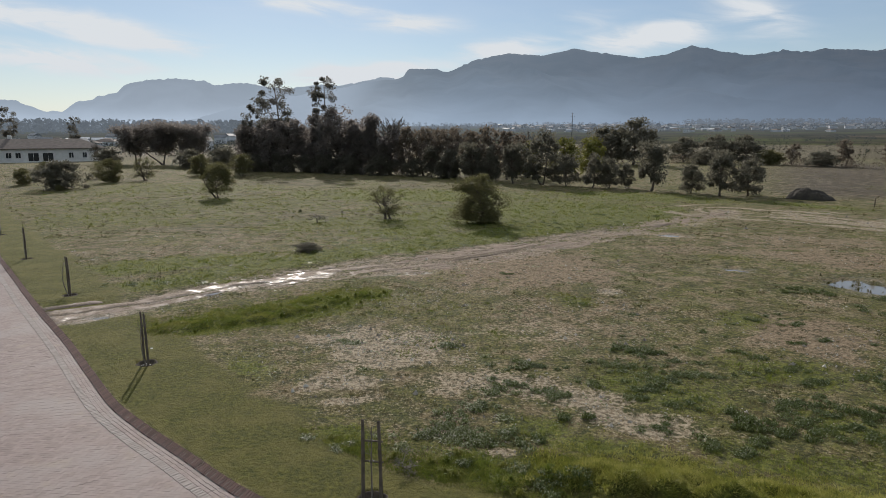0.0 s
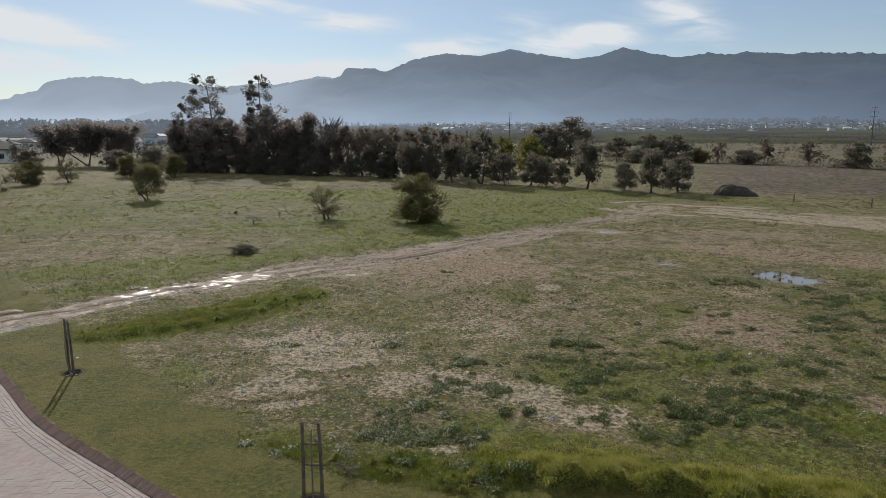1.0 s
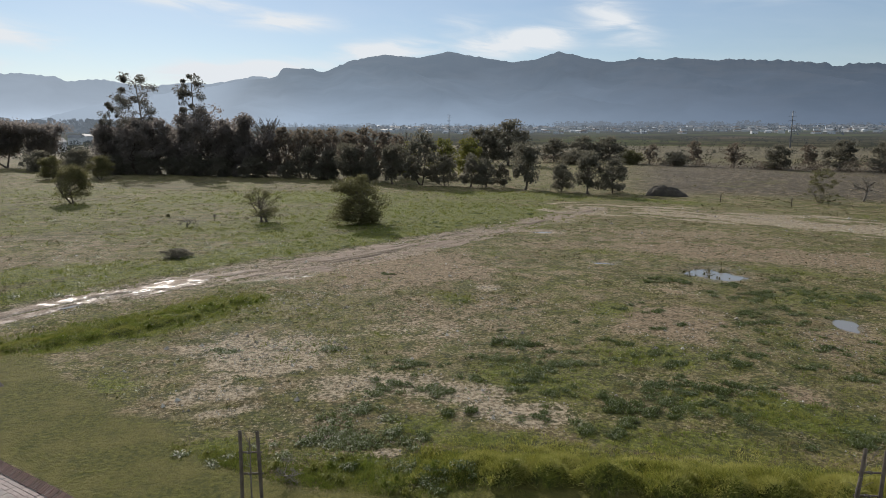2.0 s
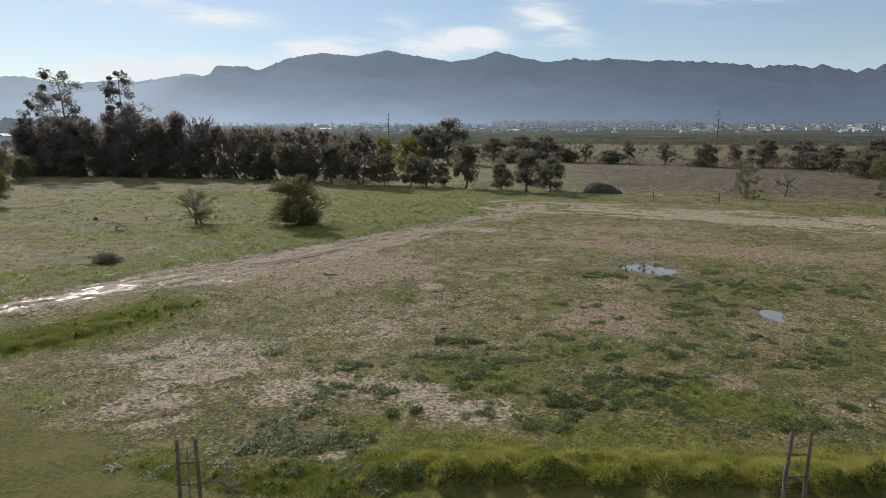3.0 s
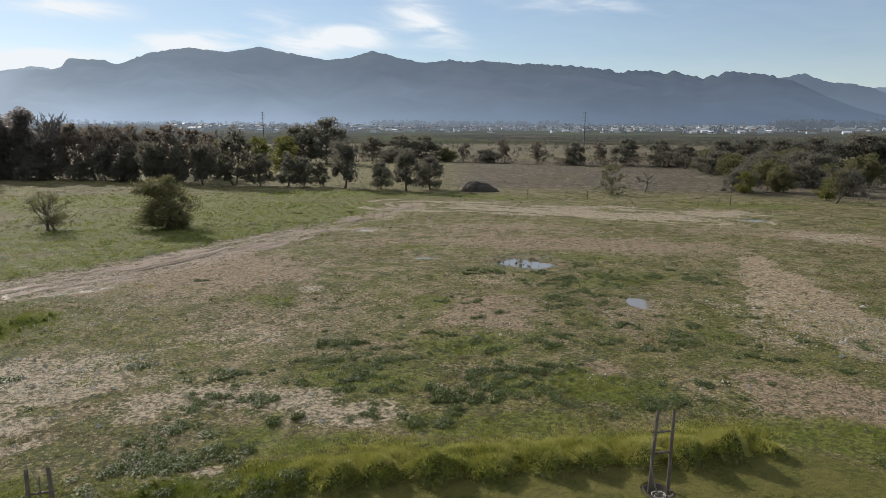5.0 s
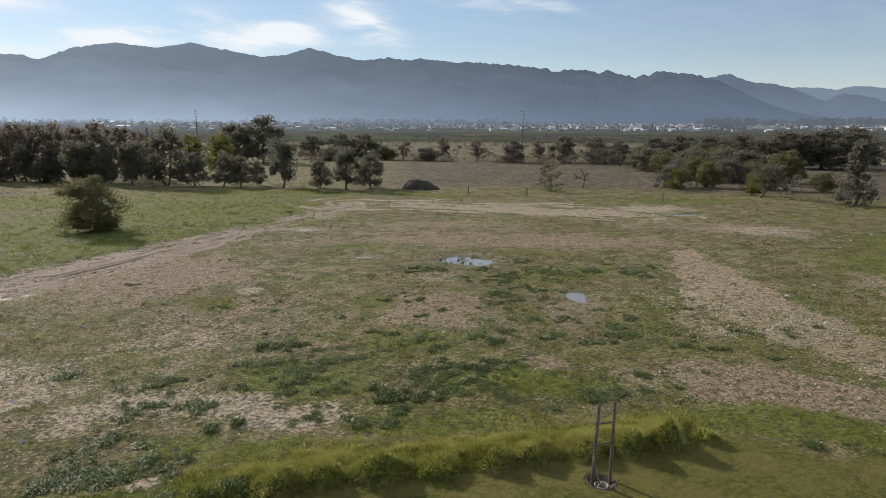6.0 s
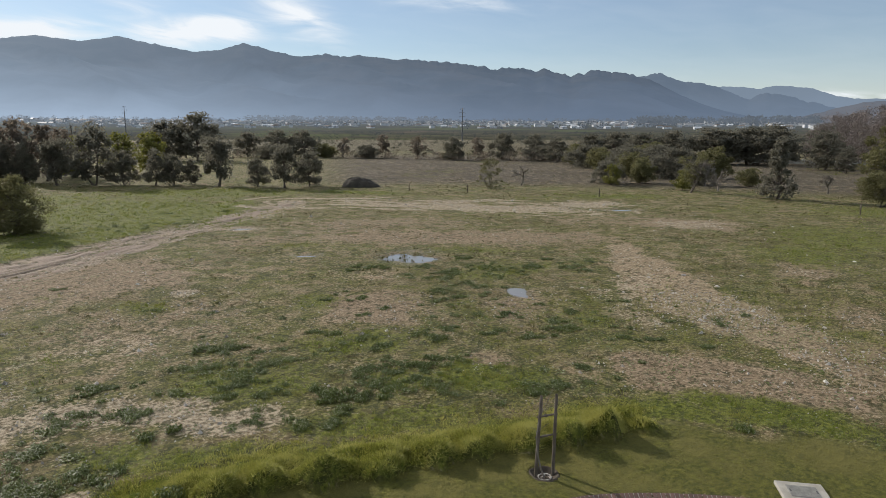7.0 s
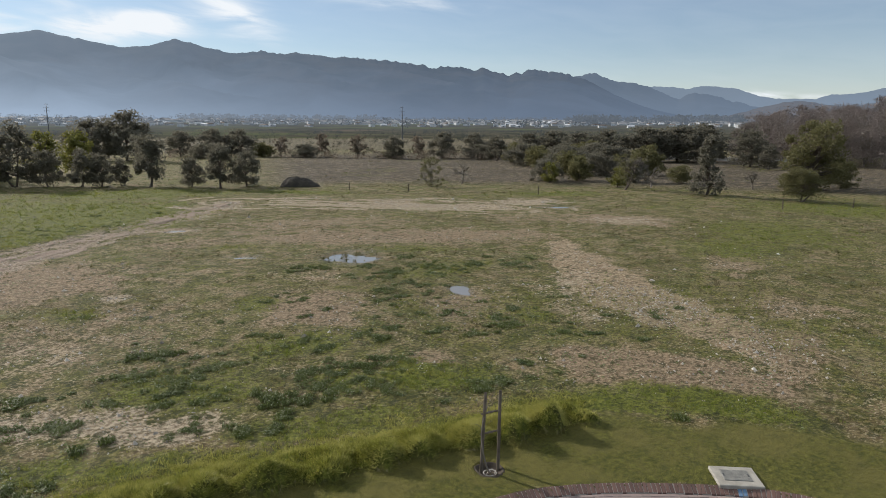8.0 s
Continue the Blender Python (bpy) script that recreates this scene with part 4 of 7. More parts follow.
class Kind:
    """One kind of plant: the variants are made once, further ones are copies of them."""

    def __init__(self, makers, category):
        self.makers, self.cat, self.made = makers, category, []

    def put(self, x, y, h, label, group="", wide=1.0, variant=None):
        i = (len(self.made) if variant is None else variant) % len(self.makers)
        have = [m for m in self.made if m[1] == i]
        turn = (x * 37 + y * 91) % 360
        if have:
            src, _, h0 = have[0]
            keep = src.scale.copy()
            src.scale = (1, 1, 1)
            ob = copy_thing(src, stand(None, x, y, h / h0, turn, wide))
            src.scale = keep
        else:
            ob, h0 = self.makers[i]()
            ob.matrix_basis = stand(None, x, y, h / h0, turn, wide)
            src = ob
        self.made.append((src, i, h0))
        return tagged(ob, label, self.cat, group)


SHRUB = Kind([lambda: (leafy_tree("shrub_tree", 11, 4.0, 0.30, 1.95, LEAF_OLIVE, BARK, "round", 84, 0.66, 190, 0.075, 3, 0.13), 4.0),
              lambda: (leafy_tree("shrub_tree", 12, 4.0, 0.5, 2.1, LEAF_OLIVE, BARK, "round", 80, 0.55, 70, 0.055, 6, 0.15, 0.05), 4.0),
              lambda: (leafy_tree("shrub_tree", 13, 4.0, 0.8, 1.9, LEAF_OLIVE, BARK, "round", 60, 0.72, 190, 0.08, 2, 0.13), 4.0)], "tree")
BUSH = Kind([lambda: (leafy_tree("bush", 21, 4.0, 0.1, 3.6, LEAF_DARK, BARK, "round", 80, 0.95, 90, 0.16, 4, 0.10), 4.0),
             lambda: (leafy_tree("bush", 22, 4.0, 0.2, 2.8, LEAF_OLIVE, BARK, "round", 70, 0.90, 90, 0.16, 4, 0.10), 4.0)], "bush")
ROW = Kind([lambda: (leafy_tree("broadleaf_tree", 31, 5.0, 0.8, 2.2, LEAF_DARK, BARK, "round", 44, 0.90, 110, 0.15, 1, 0.13), 5.0),
            lambda: (leafy_tree("broadleaf_tree", 32, 5.0, 1.0, 1.8, LEAF_DARK, BARK, "column", 42, 0.80, 100, 0.15, 1, 0.13), 5.0),
            lambda: (leafy_tree("broadleaf_tree", 33, 5.0, 0.7, 2.0, LEAF_DARK, BARK, "round", 40, 0.75, 90, 0.15, 2, 0.13, 0.1), 5.0)], "tree")
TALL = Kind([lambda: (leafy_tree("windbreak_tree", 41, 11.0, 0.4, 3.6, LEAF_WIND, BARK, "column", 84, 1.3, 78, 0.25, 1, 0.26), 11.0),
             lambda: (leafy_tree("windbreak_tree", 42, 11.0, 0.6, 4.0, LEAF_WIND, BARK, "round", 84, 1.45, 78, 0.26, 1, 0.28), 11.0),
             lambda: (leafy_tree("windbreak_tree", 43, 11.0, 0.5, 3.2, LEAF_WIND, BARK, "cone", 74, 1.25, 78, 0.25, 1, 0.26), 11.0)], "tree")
EUC = Kind([lambda: (leafy_tree("eucalyptus_tree", 51, 19.0, 8.5, 4.8, LEAF_EUC, BARK_PALE, "tuft", 46, 1.2, 110, 0.22, 1, 0.30), 19.0),
            lambda: (leafy_tree("eucalyptus_tree", 52, 19.0, 12.0, 3.0, LEAF_EUC, BARK_PALE, "tuft", 24, 1.05, 110, 0.21, 1, 0.24), 19.0)], "tree")
THIN = Kind([lambda: (leafy_tree("brown_tree", 61, 9.0, 1.2, 2.9, LEAF_BROWN, BARK, "column", 50, 0.95, 36, 0.26, 2, 0.20, 0.1), 9.0),
             lambda: (leafy_tree("brown_tree", 62, 9.0, 1.5, 3.2, LEAF_BROWN, BARK, "round", 50, 1.0, 34, 0.26, 1, 0.20, 0.1), 9.0)], "tree")
WILLOW = Kind([lambda: (leafy_tree("willow_tree", 71, 6.0, 0.8, 2.8, LEAF_WILLOW, BARK, "round", 44, 0.95, 60, 0.22, 1, 0.16), 6.0)], "tree")
TWIGS = leaf_material("twigs", (0.200, 0.170, 0.155), (0.290, 0.250, 0.228), 0.3, 0.9)
WOOD_TREE = Kind([lambda: (leafy_tree("winter_tree", 84, 10.0, 1.5, 3.0, TWIGS, BARK_PALE, "column", 70, 1.1, 26, 0.34, 2, 0.16, 0.0, 0.06), 10.0), lambda: (leafy_tree("winter_tree", 85, 10.0, 1.0, 3.4, TWIGS, BARK_PALE, "round", 70, 1.2, 26, 0.34, 3, 0.16, 0.0, 0.06), 10.0)], "tree")
BARE_TREE = Kind([lambda: (bare_tree("bare_tree", 81, 8.0, BARK_PALE, 0.5, 5, 0.20), 8.0), lambda: (bare_tree("bare_tree", 82, 8.0, BARK_PALE, 0.6, 5, 0.20), 8.0)], "tree")
CYPRESS = Kind([lambda: (leafy_tree("conifer_tree", 91, 7.3, 0.4, 2.5, LEAF_DARK, BARK, "cone", 44, 0.85, 80, 0.2, 1, 0.16), 7.3)], "tree")

# shrubs standing alone in the field
SHRUB.put(3.2, 57.9, 4.3, "rounded olive-green shrub tree alone in the grass", "field shrubs", 1.15, 0)
SHRUB.put(-5.2, 61.2, 3.2, "sparse grey-green shrub with bare stems in the grass", "field shrubs", 1.28, 1)
SHRUB.put(-27.8, 80.8, 4.1, "small rounded tree with a short trunk in the grass", "field shrubs", 1.0, 2)
BUSH.put(-55.3, 95.2, 3.9, "broad dark bush spreading over the grass", "field shrubs", 1.05, 0)
for x, y, h in ((-54.8, 108.3, 3.8), (-51.0, 112.5, 4.0), (-37.6, 123.5, 3.9), (-46.5, 126.0, 3.9), (-62.0, 118, 3.2), (-70.0, 116.0, 3.0), (-66, 103, 2.6)):
    SHRUB.put(x, y, h, "rounded olive-green shrub tree at the field's far side", "field shrubs", 1.2)
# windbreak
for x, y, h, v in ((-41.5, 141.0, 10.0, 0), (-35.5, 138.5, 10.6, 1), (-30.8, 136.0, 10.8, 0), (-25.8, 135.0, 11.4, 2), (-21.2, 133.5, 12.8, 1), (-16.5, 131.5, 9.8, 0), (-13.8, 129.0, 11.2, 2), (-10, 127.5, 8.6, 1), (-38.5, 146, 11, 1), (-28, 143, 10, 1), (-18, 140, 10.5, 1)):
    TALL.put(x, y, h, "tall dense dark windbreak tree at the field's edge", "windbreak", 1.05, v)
EUC.put(-36.3, 142.5, 19.4, "tall eucalyptus with an open tufted crown above the windbreak", "eucalypts", 1.0, 0)
EUC.put(-24.2, 136.5, 19.0, "slender leaning eucalyptus with a small tufted top", "eucalypts", 1.0, 1)
EUC.put(-40.8, 141.5, 13.4, "eucalyptus with an open tufted crown above the windbreak", "eucalypts", 0.8, 0)
for x, y, h in ((-39.5, 138.0, 3.4), (-33.0, 135.5, 3.8), (-28.0, 133.5, 3.2), (-23.5, 131.5, 3.6), (-18.8, 129.5, 3.4), (-12.0, 126.0, 3.6), (-5.0, 122.0, 3.0), (0.6, 117.0, 3.2), (6.5, 111.5, 3.0)):
    BUSH.put(x, y, h, "dark undergrowth bush at the foot of the windbreak", "windbreak undergrowth", 1.0, 0)
for x, y, h in ((-6.8, 125.0, 9.2), (-3.6, 123.0, 9.3), (-0.5, 119.5, 8.6), (2.2, 117, 9.3), (5.0, 114.0, 8.2), (8.0, 111.5, 9.4), (11.0, 112.5, 8.2), (13.0, 116, 8.0)):
    THIN.put(x, y, h, "thin brownish tree in the windbreak row", "windbreak", 0.9)
for x, y, h in ((-8.0, 131.0, 16.5), (-3.4, 133.0, 12.5), (-1.0, 128.0, 13.8), (8.5, 124.0, 12.8), (4.2, 130.0, 11.8), (14.6, 125, 12.4)):
    BARE_TREE.put(x, y, h, "bare leafless tree behind the windbreak", "bare trees", 1.0)
for x, y, h, v in ((11.2, 104.1, 6.0, 1), (15.3, 100.8, 8.0, 2), (18.6, 98.4, 4.6, 0), (21.9, 95.6, 4.8, 2), (24.0, 94.6, 4.2, 0), (26.8, 95.0, 3.6, 2), (28.9, 90.6, 6.5, 1), (33.0, 87.0, 3.8, 0), (35.3, 83.2, 5.5, 1), (38.8, 83.0, 4.6, 0),
                   (4.6, 109.0, 6.0, 1), (8.0, 107.0, 5.6, 2), (-2.0, 118.0, 5.2, 1), (1.2, 114.0, 5.0, 0)):
    ROW.put(x, y, h, "young dark-leaved tree in the row beside the field", "tree row", 1.0, v)
for x, y, h in ((22.0, 118.0, 6.8), (27.5, 122.0, 6.9), (15.0, 119.0, 6.3)):
    WILLOW.put(x, y, h, "yellow-green willow behind the tree row", "willows", 1.0)
for x, y, h, w in ((47.2, 163.0, 11.2, 1.1), (40.5, 165.0, 9.2, 1.4), (65.2, 177.9, 6.6, 1.5), (70.5, 170.0, 7.2, 1.4), (76.5, 167.5, 7.2, 1.4), (100.8, 131.5, 5.6, 1.1), (113.2, 127.0, 6.6, 1.2), (122.3, 124.9, 6.3, 1.2),
                   (126.7, 110.2, 6.6, 1.4), (133.5, 108.2, 6.9, 1.3), (147.9, 116.4, 6.6, 1.0), (137.9, 84.0, 7.9, 1.6), (144.2, 79.0, 8.3, 1.6), (134, 92, 7.2, 1.5), (141, 82, 7.6, 1.5), (149.5, 75.0, 7.8, 1.5), (129.5, 97, 6.8, 1.5), (178.0, 78.0, 9.0, 1.2), (171, 86, 9, 1.2)):
    ROW.put(x, y, h, "dark evergreen tree in the hedgerow across the field", "hedgerow trees", w, 0)
for x, y, h in ((92.8, 151.8, 6.4), (96.8, 141.5, 6.2), (84, 158, 5.4), (107.5, 130, 5.8)):
    THIN.put(x, y, h, "feathery brown tree in the hedgerow", "hedgerow trees", 1.1, 1)
ROW.put(114.4, 109.4, 5.8, "green bushy tree in the hedgerow across the field", "hedgerow trees", 1.4, 2)
for x, y, h, w in ((66, 165, 3.4, 1.3), (80, 160, 3.6, 1.3), (88, 153, 3.2, 1.3), (103, 136, 2.2, 1.4), (118, 118, 3.5, 1.3), (112, 100, 4.4, 1.2), (106, 92, 4.2, 1.3), (100, 84, 4.0, 1.2), (95, 74, 4.4, 1.2), (90, 68.5, 3.8, 1.2),
                   (104, 74, 4.6, 1.1), (112, 82, 5.0, 1.1)):
    BUSH.put(x, y, h, "dense olive bush in the hedgerow thicket", "hedgerow bushes", w)
GNARLED = Kind([lambda: (leafy_tree("gnarled_tree", 73, 4.6, 1.3, 2.4, LEAF_OLIVE, BARK, "umbrella", 40, 0.62, 60, 0.085, 2, 0.15), 4.6),
                lambda: (leafy_tree("gnarled_tree", 74, 4.6, 0.3, 2.2, LEAF_OLIVE, BARK_PALE, "round", 54, 0.5, 60, 0.085, 6, 0.12), 4.6)], "tree")
GNARLED.put(57.7, 67.5, 4.0, "thin grey-green sapling shrub at the field's edge", "edge shrubs", 1.0, 1)
BARE_TREE.put(64.1, 68.0, 4.2, "small dark bare tree at the field's edge", "edge shrubs", 1.2, 1)
CYPRESS.put(75.7, 37.7, 6.9, "dark ragged conifer beside the dry grass", "", 1.0)
BARE_TREE.put(86.6, 36.9, 3.6, "grey bare many-stemmed shrub", "edge shrubs", 1.3, 0)
SPREAD = Kind([lambda: (leafy_tree("spreading_tree", 97, 7.8, 0.3, 4.3, LEAF_OLIVE, BARK, "round", 95, 1.05, 110, 0.17, 1, 0.2), 7.8)], "tree")
SPREAD.put(92.8, 31.8, 8.6, "large spreading green tree at the field's edge", "", 1.0)
SPREAD.put(99.0, 30.5, 3.6, "green tree beside the large spreading one", "", 1.1)
SHRUB.put(76.5, 27.5, 3.5, "yellow-green rounded bush with a low trunk", "edge shrubs", 1.25, 2)
GNARLED.put(73.8, 47.7, 4.6, "gnarled olive-green tree at the edge of the thicket", "edge shrubs", 1.0, 0)
BARE_TREE.put(79.3, 47.2, 4.2, "grey bare tree at the edge of the thicket", "edge shrubs", 1.0, 1)
BARE_TREE.put(84.0, 52.0, 5.6, "grey bare tree in the thicket", "edge shrubs", 1.0, 0)
ROW.put(137.6, 59.6, 7.4, "dark evergreen tree before the winter wood", "hedgerow trees", 1.2, 0)
ROW.put(131.0, 53.0, 4.6, "dark evergreen tree before the winter wood", "hedgerow trees", 1.1, 2)
for x, y, h, w in ((76.5, 63.0, 3.0, 0.9), (80.5, 60.0, 3.4, 0.9), (84.5, 53.5, 3.0, 0.9), (88.0, 48.0, 2.4, 1.0), (92.0, 62.0, 4.6, 0.9), (99.0, 60.0, 4.8, 0.9)):
    BUSH.put(x, y, h, "tangled olive and brown bush in the thicket", "thicket bushes", w)
WILLOW.put(74.5, 60.5, 2.9, "yellow-green bush in the thicket", "edge shrubs", 1.0)
WILLOW.put(76.5, 50.5, 2.6, "yellow-green bush in the thicket", "edge shrubs", 1.1)
for i in range(56):
    a, d = radians(66.0 + i * 0.25 + (i * 7 % 5) * 0.3), 158 + (i * 53 % 90)
    WOOD_TREE.put(d * math.sin(a), d * math.cos(a), 9 + (i * 31 % 40) / 10 + i * 0.06, "leafless brown tree in the winter wood", "winter wood", 1.2)
for x, y, h, w in ((-131.8, 201.0, 15.8, 0.8), (-120.6, 217.0, 13.2, 0.8)):
    EUC.put(x, y, h, "tall tree with an open crown behind the house", "house trees", w, 0)
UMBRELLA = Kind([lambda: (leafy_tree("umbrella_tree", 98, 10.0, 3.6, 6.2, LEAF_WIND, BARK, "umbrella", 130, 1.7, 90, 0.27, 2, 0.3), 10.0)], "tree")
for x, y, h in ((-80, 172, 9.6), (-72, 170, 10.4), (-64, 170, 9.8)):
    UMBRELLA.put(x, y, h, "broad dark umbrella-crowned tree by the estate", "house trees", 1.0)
for x, y, h in ((-84, 166, 3.6), (-58, 152, 4.0), (-50, 150, 4.4)):
    BUSH.put(x, y, h, "dark garden bush by the estate", "house trees", 1.0, 0)
for x, y, h in ((-93, 178, 8.0), (-88, 170, 7.0), (-64, 160, 6)):
    BARE_TREE.put(x, y, h, "bare tree by the estate houses", "house trees", 1.0)
BUSH.put(-9.2, 43.9, 0.55, "low dark shrub flat in the grass", "low shrubs", 1.9, 0)
BARE_TREE.put(-11.3, 58.6, 1.3, "dead twiggy shrub lying in the grass", "low shrubs", 2.2, 1)
BARE_TREE.put(-9.8, 63.0, 0.9, "small dead shrub in the grass", "low shrubs", 1.0, 0)
BUSH.put(-14.5, 66.0, 0.3, "tiny dark shrub in the grass", "low shrubs", 1.0, 1)
BUSH.put(-54.0, 92.0, 0.8, "low scrub bush beside the broad bush", "low shrubs", 1.2, 1)


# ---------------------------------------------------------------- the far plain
def haze_mixed(name, build, near, far, top_share):
    """Far ground or woods with valley haze painted in as emission that grows with distance."""
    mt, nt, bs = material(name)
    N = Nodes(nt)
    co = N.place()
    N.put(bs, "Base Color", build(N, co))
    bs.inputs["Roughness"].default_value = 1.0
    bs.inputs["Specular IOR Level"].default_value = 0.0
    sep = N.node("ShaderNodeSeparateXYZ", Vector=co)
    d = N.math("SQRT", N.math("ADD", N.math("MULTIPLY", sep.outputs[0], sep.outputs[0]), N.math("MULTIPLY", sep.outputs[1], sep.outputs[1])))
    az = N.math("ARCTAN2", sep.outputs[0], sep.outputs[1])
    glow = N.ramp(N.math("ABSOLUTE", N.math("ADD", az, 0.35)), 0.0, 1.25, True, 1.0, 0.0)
    # emission in the haze colours, brighter towards the sun
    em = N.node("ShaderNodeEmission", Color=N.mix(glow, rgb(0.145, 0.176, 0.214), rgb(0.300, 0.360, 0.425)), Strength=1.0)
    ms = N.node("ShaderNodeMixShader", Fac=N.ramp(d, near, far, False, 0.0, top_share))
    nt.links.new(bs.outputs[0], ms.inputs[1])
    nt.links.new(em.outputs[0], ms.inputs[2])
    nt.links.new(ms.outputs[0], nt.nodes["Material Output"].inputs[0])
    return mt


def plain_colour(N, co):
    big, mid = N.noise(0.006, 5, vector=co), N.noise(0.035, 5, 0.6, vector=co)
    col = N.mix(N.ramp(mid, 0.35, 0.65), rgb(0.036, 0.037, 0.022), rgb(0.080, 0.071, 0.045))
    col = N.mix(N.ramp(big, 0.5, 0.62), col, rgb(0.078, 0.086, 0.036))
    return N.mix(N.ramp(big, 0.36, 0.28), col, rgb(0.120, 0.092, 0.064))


def wood_colour(N, co):
    v = N.island()
    return N.mix(v, rgb(0.026, 0.030, 0.018), rgb(0.075, 0.075, 0.045))


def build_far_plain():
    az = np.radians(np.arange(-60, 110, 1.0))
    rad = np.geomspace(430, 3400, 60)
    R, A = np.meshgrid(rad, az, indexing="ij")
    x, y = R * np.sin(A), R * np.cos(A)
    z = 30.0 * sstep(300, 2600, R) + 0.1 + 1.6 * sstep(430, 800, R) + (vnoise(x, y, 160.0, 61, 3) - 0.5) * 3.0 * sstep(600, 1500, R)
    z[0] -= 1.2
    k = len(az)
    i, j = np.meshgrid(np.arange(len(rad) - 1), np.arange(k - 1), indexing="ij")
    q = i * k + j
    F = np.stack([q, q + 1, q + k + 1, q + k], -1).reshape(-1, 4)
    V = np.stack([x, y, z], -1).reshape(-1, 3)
    tagged(new("backdrop", mesh_np("backdrop", V, F, haze_mixed("far_plain", plain_colour, 300, 2400, 0.80), True)),
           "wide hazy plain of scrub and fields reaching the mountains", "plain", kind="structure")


def far_height(x, y):
    r = np.hypot(x, y)
    return np.where(r < 430, height(x, y), 30.0 * sstep(300, 2600, r) + 0.1 + 1.6 * sstep(430, 800, r))


def scrub(name, spots, heights, per, mat, label, seed, wide=0.55, leaf=0.15):
    """Many small far trees and bushes in one mesh: leaf sprays heaped over each spot."""
    rng = np.random.default_rng(seed)
    x, y = spots[:, 0], spots[:, 1]
    z = far_height(x, y)
    n = len(spots) * per
    h = np.repeat(heights, per)
    u = rng.random(n)
    rr = np.sqrt(np.clip(1 - ((u - 0.42) / 0.62) ** 2, 0.02, 1)) * h * wide * np.sqrt(rng.random(n))
    an = rng.uniform(0, 2 * np.pi, n)
    p = np.stack([np.repeat(x, per) + np.cos(an) * rr, np.repeat(y, per) + np.sin(an) * rr, np.repeat(z, per) + (0.06 + 0.92 * u) * h], 1)
    a = rng.normal(size=(n, 3))
    a /= np.linalg.norm(a, axis=1, keepdims=True)
    b = np.cross(a, rng.normal(size=(n, 3)))
    b /= np.linalg.norm(b, axis=1, keepdims=True)
    s = (h * leaf * (0.6 + 0.8 * rng.random(n)))[:, None]
    V = np.stack([p - a * s, p + b * s * 0.6, p + a * s, p - b * s * 0.6], 1).reshape(-1, 3)
    k = np.arange(n)[:, None] * 4
    F = np.concatenate([k + [[0, 1, 2]], k + [[0, 2, 3]]])
    return tagged(new(name, mesh_np(name, V, F, mat)), label, "trees", kind="stuff")


def polar_spots(rng, n, a0, a1, d0, d1, clump=None):
    a = np.radians(rng.uniform(a0, a1, n * 3))
    d = np.sqrt(rng.uniform(d0 ** 2, d1 ** 2, n * 3))
    p = np.stack([d * np.sin(a), d * np.cos(a)], 1)
    if clump:
        p = p[vnoise(p[:, 0], p[:, 1], clump, 71, 3) > 0.52]
    return p[:n]


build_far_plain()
FAR_WOOD = haze_mixed("far_wood", wood_colour, 200, 1700, 0.80)
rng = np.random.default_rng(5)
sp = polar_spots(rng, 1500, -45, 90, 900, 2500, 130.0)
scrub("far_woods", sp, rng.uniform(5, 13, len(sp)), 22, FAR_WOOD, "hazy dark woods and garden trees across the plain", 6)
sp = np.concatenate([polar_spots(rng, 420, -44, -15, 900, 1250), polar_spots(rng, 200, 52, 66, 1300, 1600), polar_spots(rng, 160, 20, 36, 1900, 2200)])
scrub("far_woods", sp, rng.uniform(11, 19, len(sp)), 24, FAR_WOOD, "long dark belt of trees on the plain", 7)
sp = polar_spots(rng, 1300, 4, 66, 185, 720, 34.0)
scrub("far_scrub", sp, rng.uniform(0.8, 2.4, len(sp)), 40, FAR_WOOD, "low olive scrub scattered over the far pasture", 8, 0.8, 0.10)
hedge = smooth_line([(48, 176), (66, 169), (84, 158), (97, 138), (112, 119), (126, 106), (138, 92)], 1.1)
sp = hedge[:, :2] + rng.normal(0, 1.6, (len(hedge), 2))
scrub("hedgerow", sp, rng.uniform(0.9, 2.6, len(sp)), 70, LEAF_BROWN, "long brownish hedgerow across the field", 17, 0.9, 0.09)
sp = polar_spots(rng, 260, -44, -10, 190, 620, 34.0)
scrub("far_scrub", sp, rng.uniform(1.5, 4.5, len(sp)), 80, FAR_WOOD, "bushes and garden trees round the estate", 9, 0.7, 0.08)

# ---------------------------------------------------------------- road and kerb
ROAD_Z = -0.10


def offset_line(line, d):
    """The line shifted d metres towards the road."""
    t = np.gradient(line[:, :2], axis=0)
    t /= np.linalg.norm(t, axis=1, keepdims=True)
    return line[:, :2] + np.stack([-t[:, 1], t[:, 0]], 1) * -d


def paver_material():
    mt, nt, bs = material("clay_paver")
    N = Nodes(nt)
    v = N.math("FRACT", N.math("ADD", N.island(), nt.nodes.new("ShaderNodeObjectInfo").outputs["Random"]))
    co = N.place()
    col = N.mix(v, rgb(0.215, 0.160, 0.143), rgb(0.285, 0.218, 0.197))
    col = N.mix(N.ramp(N.noise(0.35, 4, vector=co), 0.4, 0.7), col, rgb(0.290, 0.245, 0.225))
    col = N.mix(N.math("MULTIPLY", N.ramp(N.noise(1.3, 4, vector=co), 0.55, 0.75), 0.35), col, rgb(0.330, 0.265, 0.190))
    col = N.mix(N.math("MULTIPLY", N.noise(70.0, 3, vector=co), 0.3), col, rgb(0.12, 0.10, 0.09))
    N.put(bs, "Base Color", col)
    bs.inputs["Roughness"].default_value = 0.75
    N.put(bs, "Normal", N.bump(N.noise(90.0, 3, vector=co), 0.3, 0.004))
    return mt


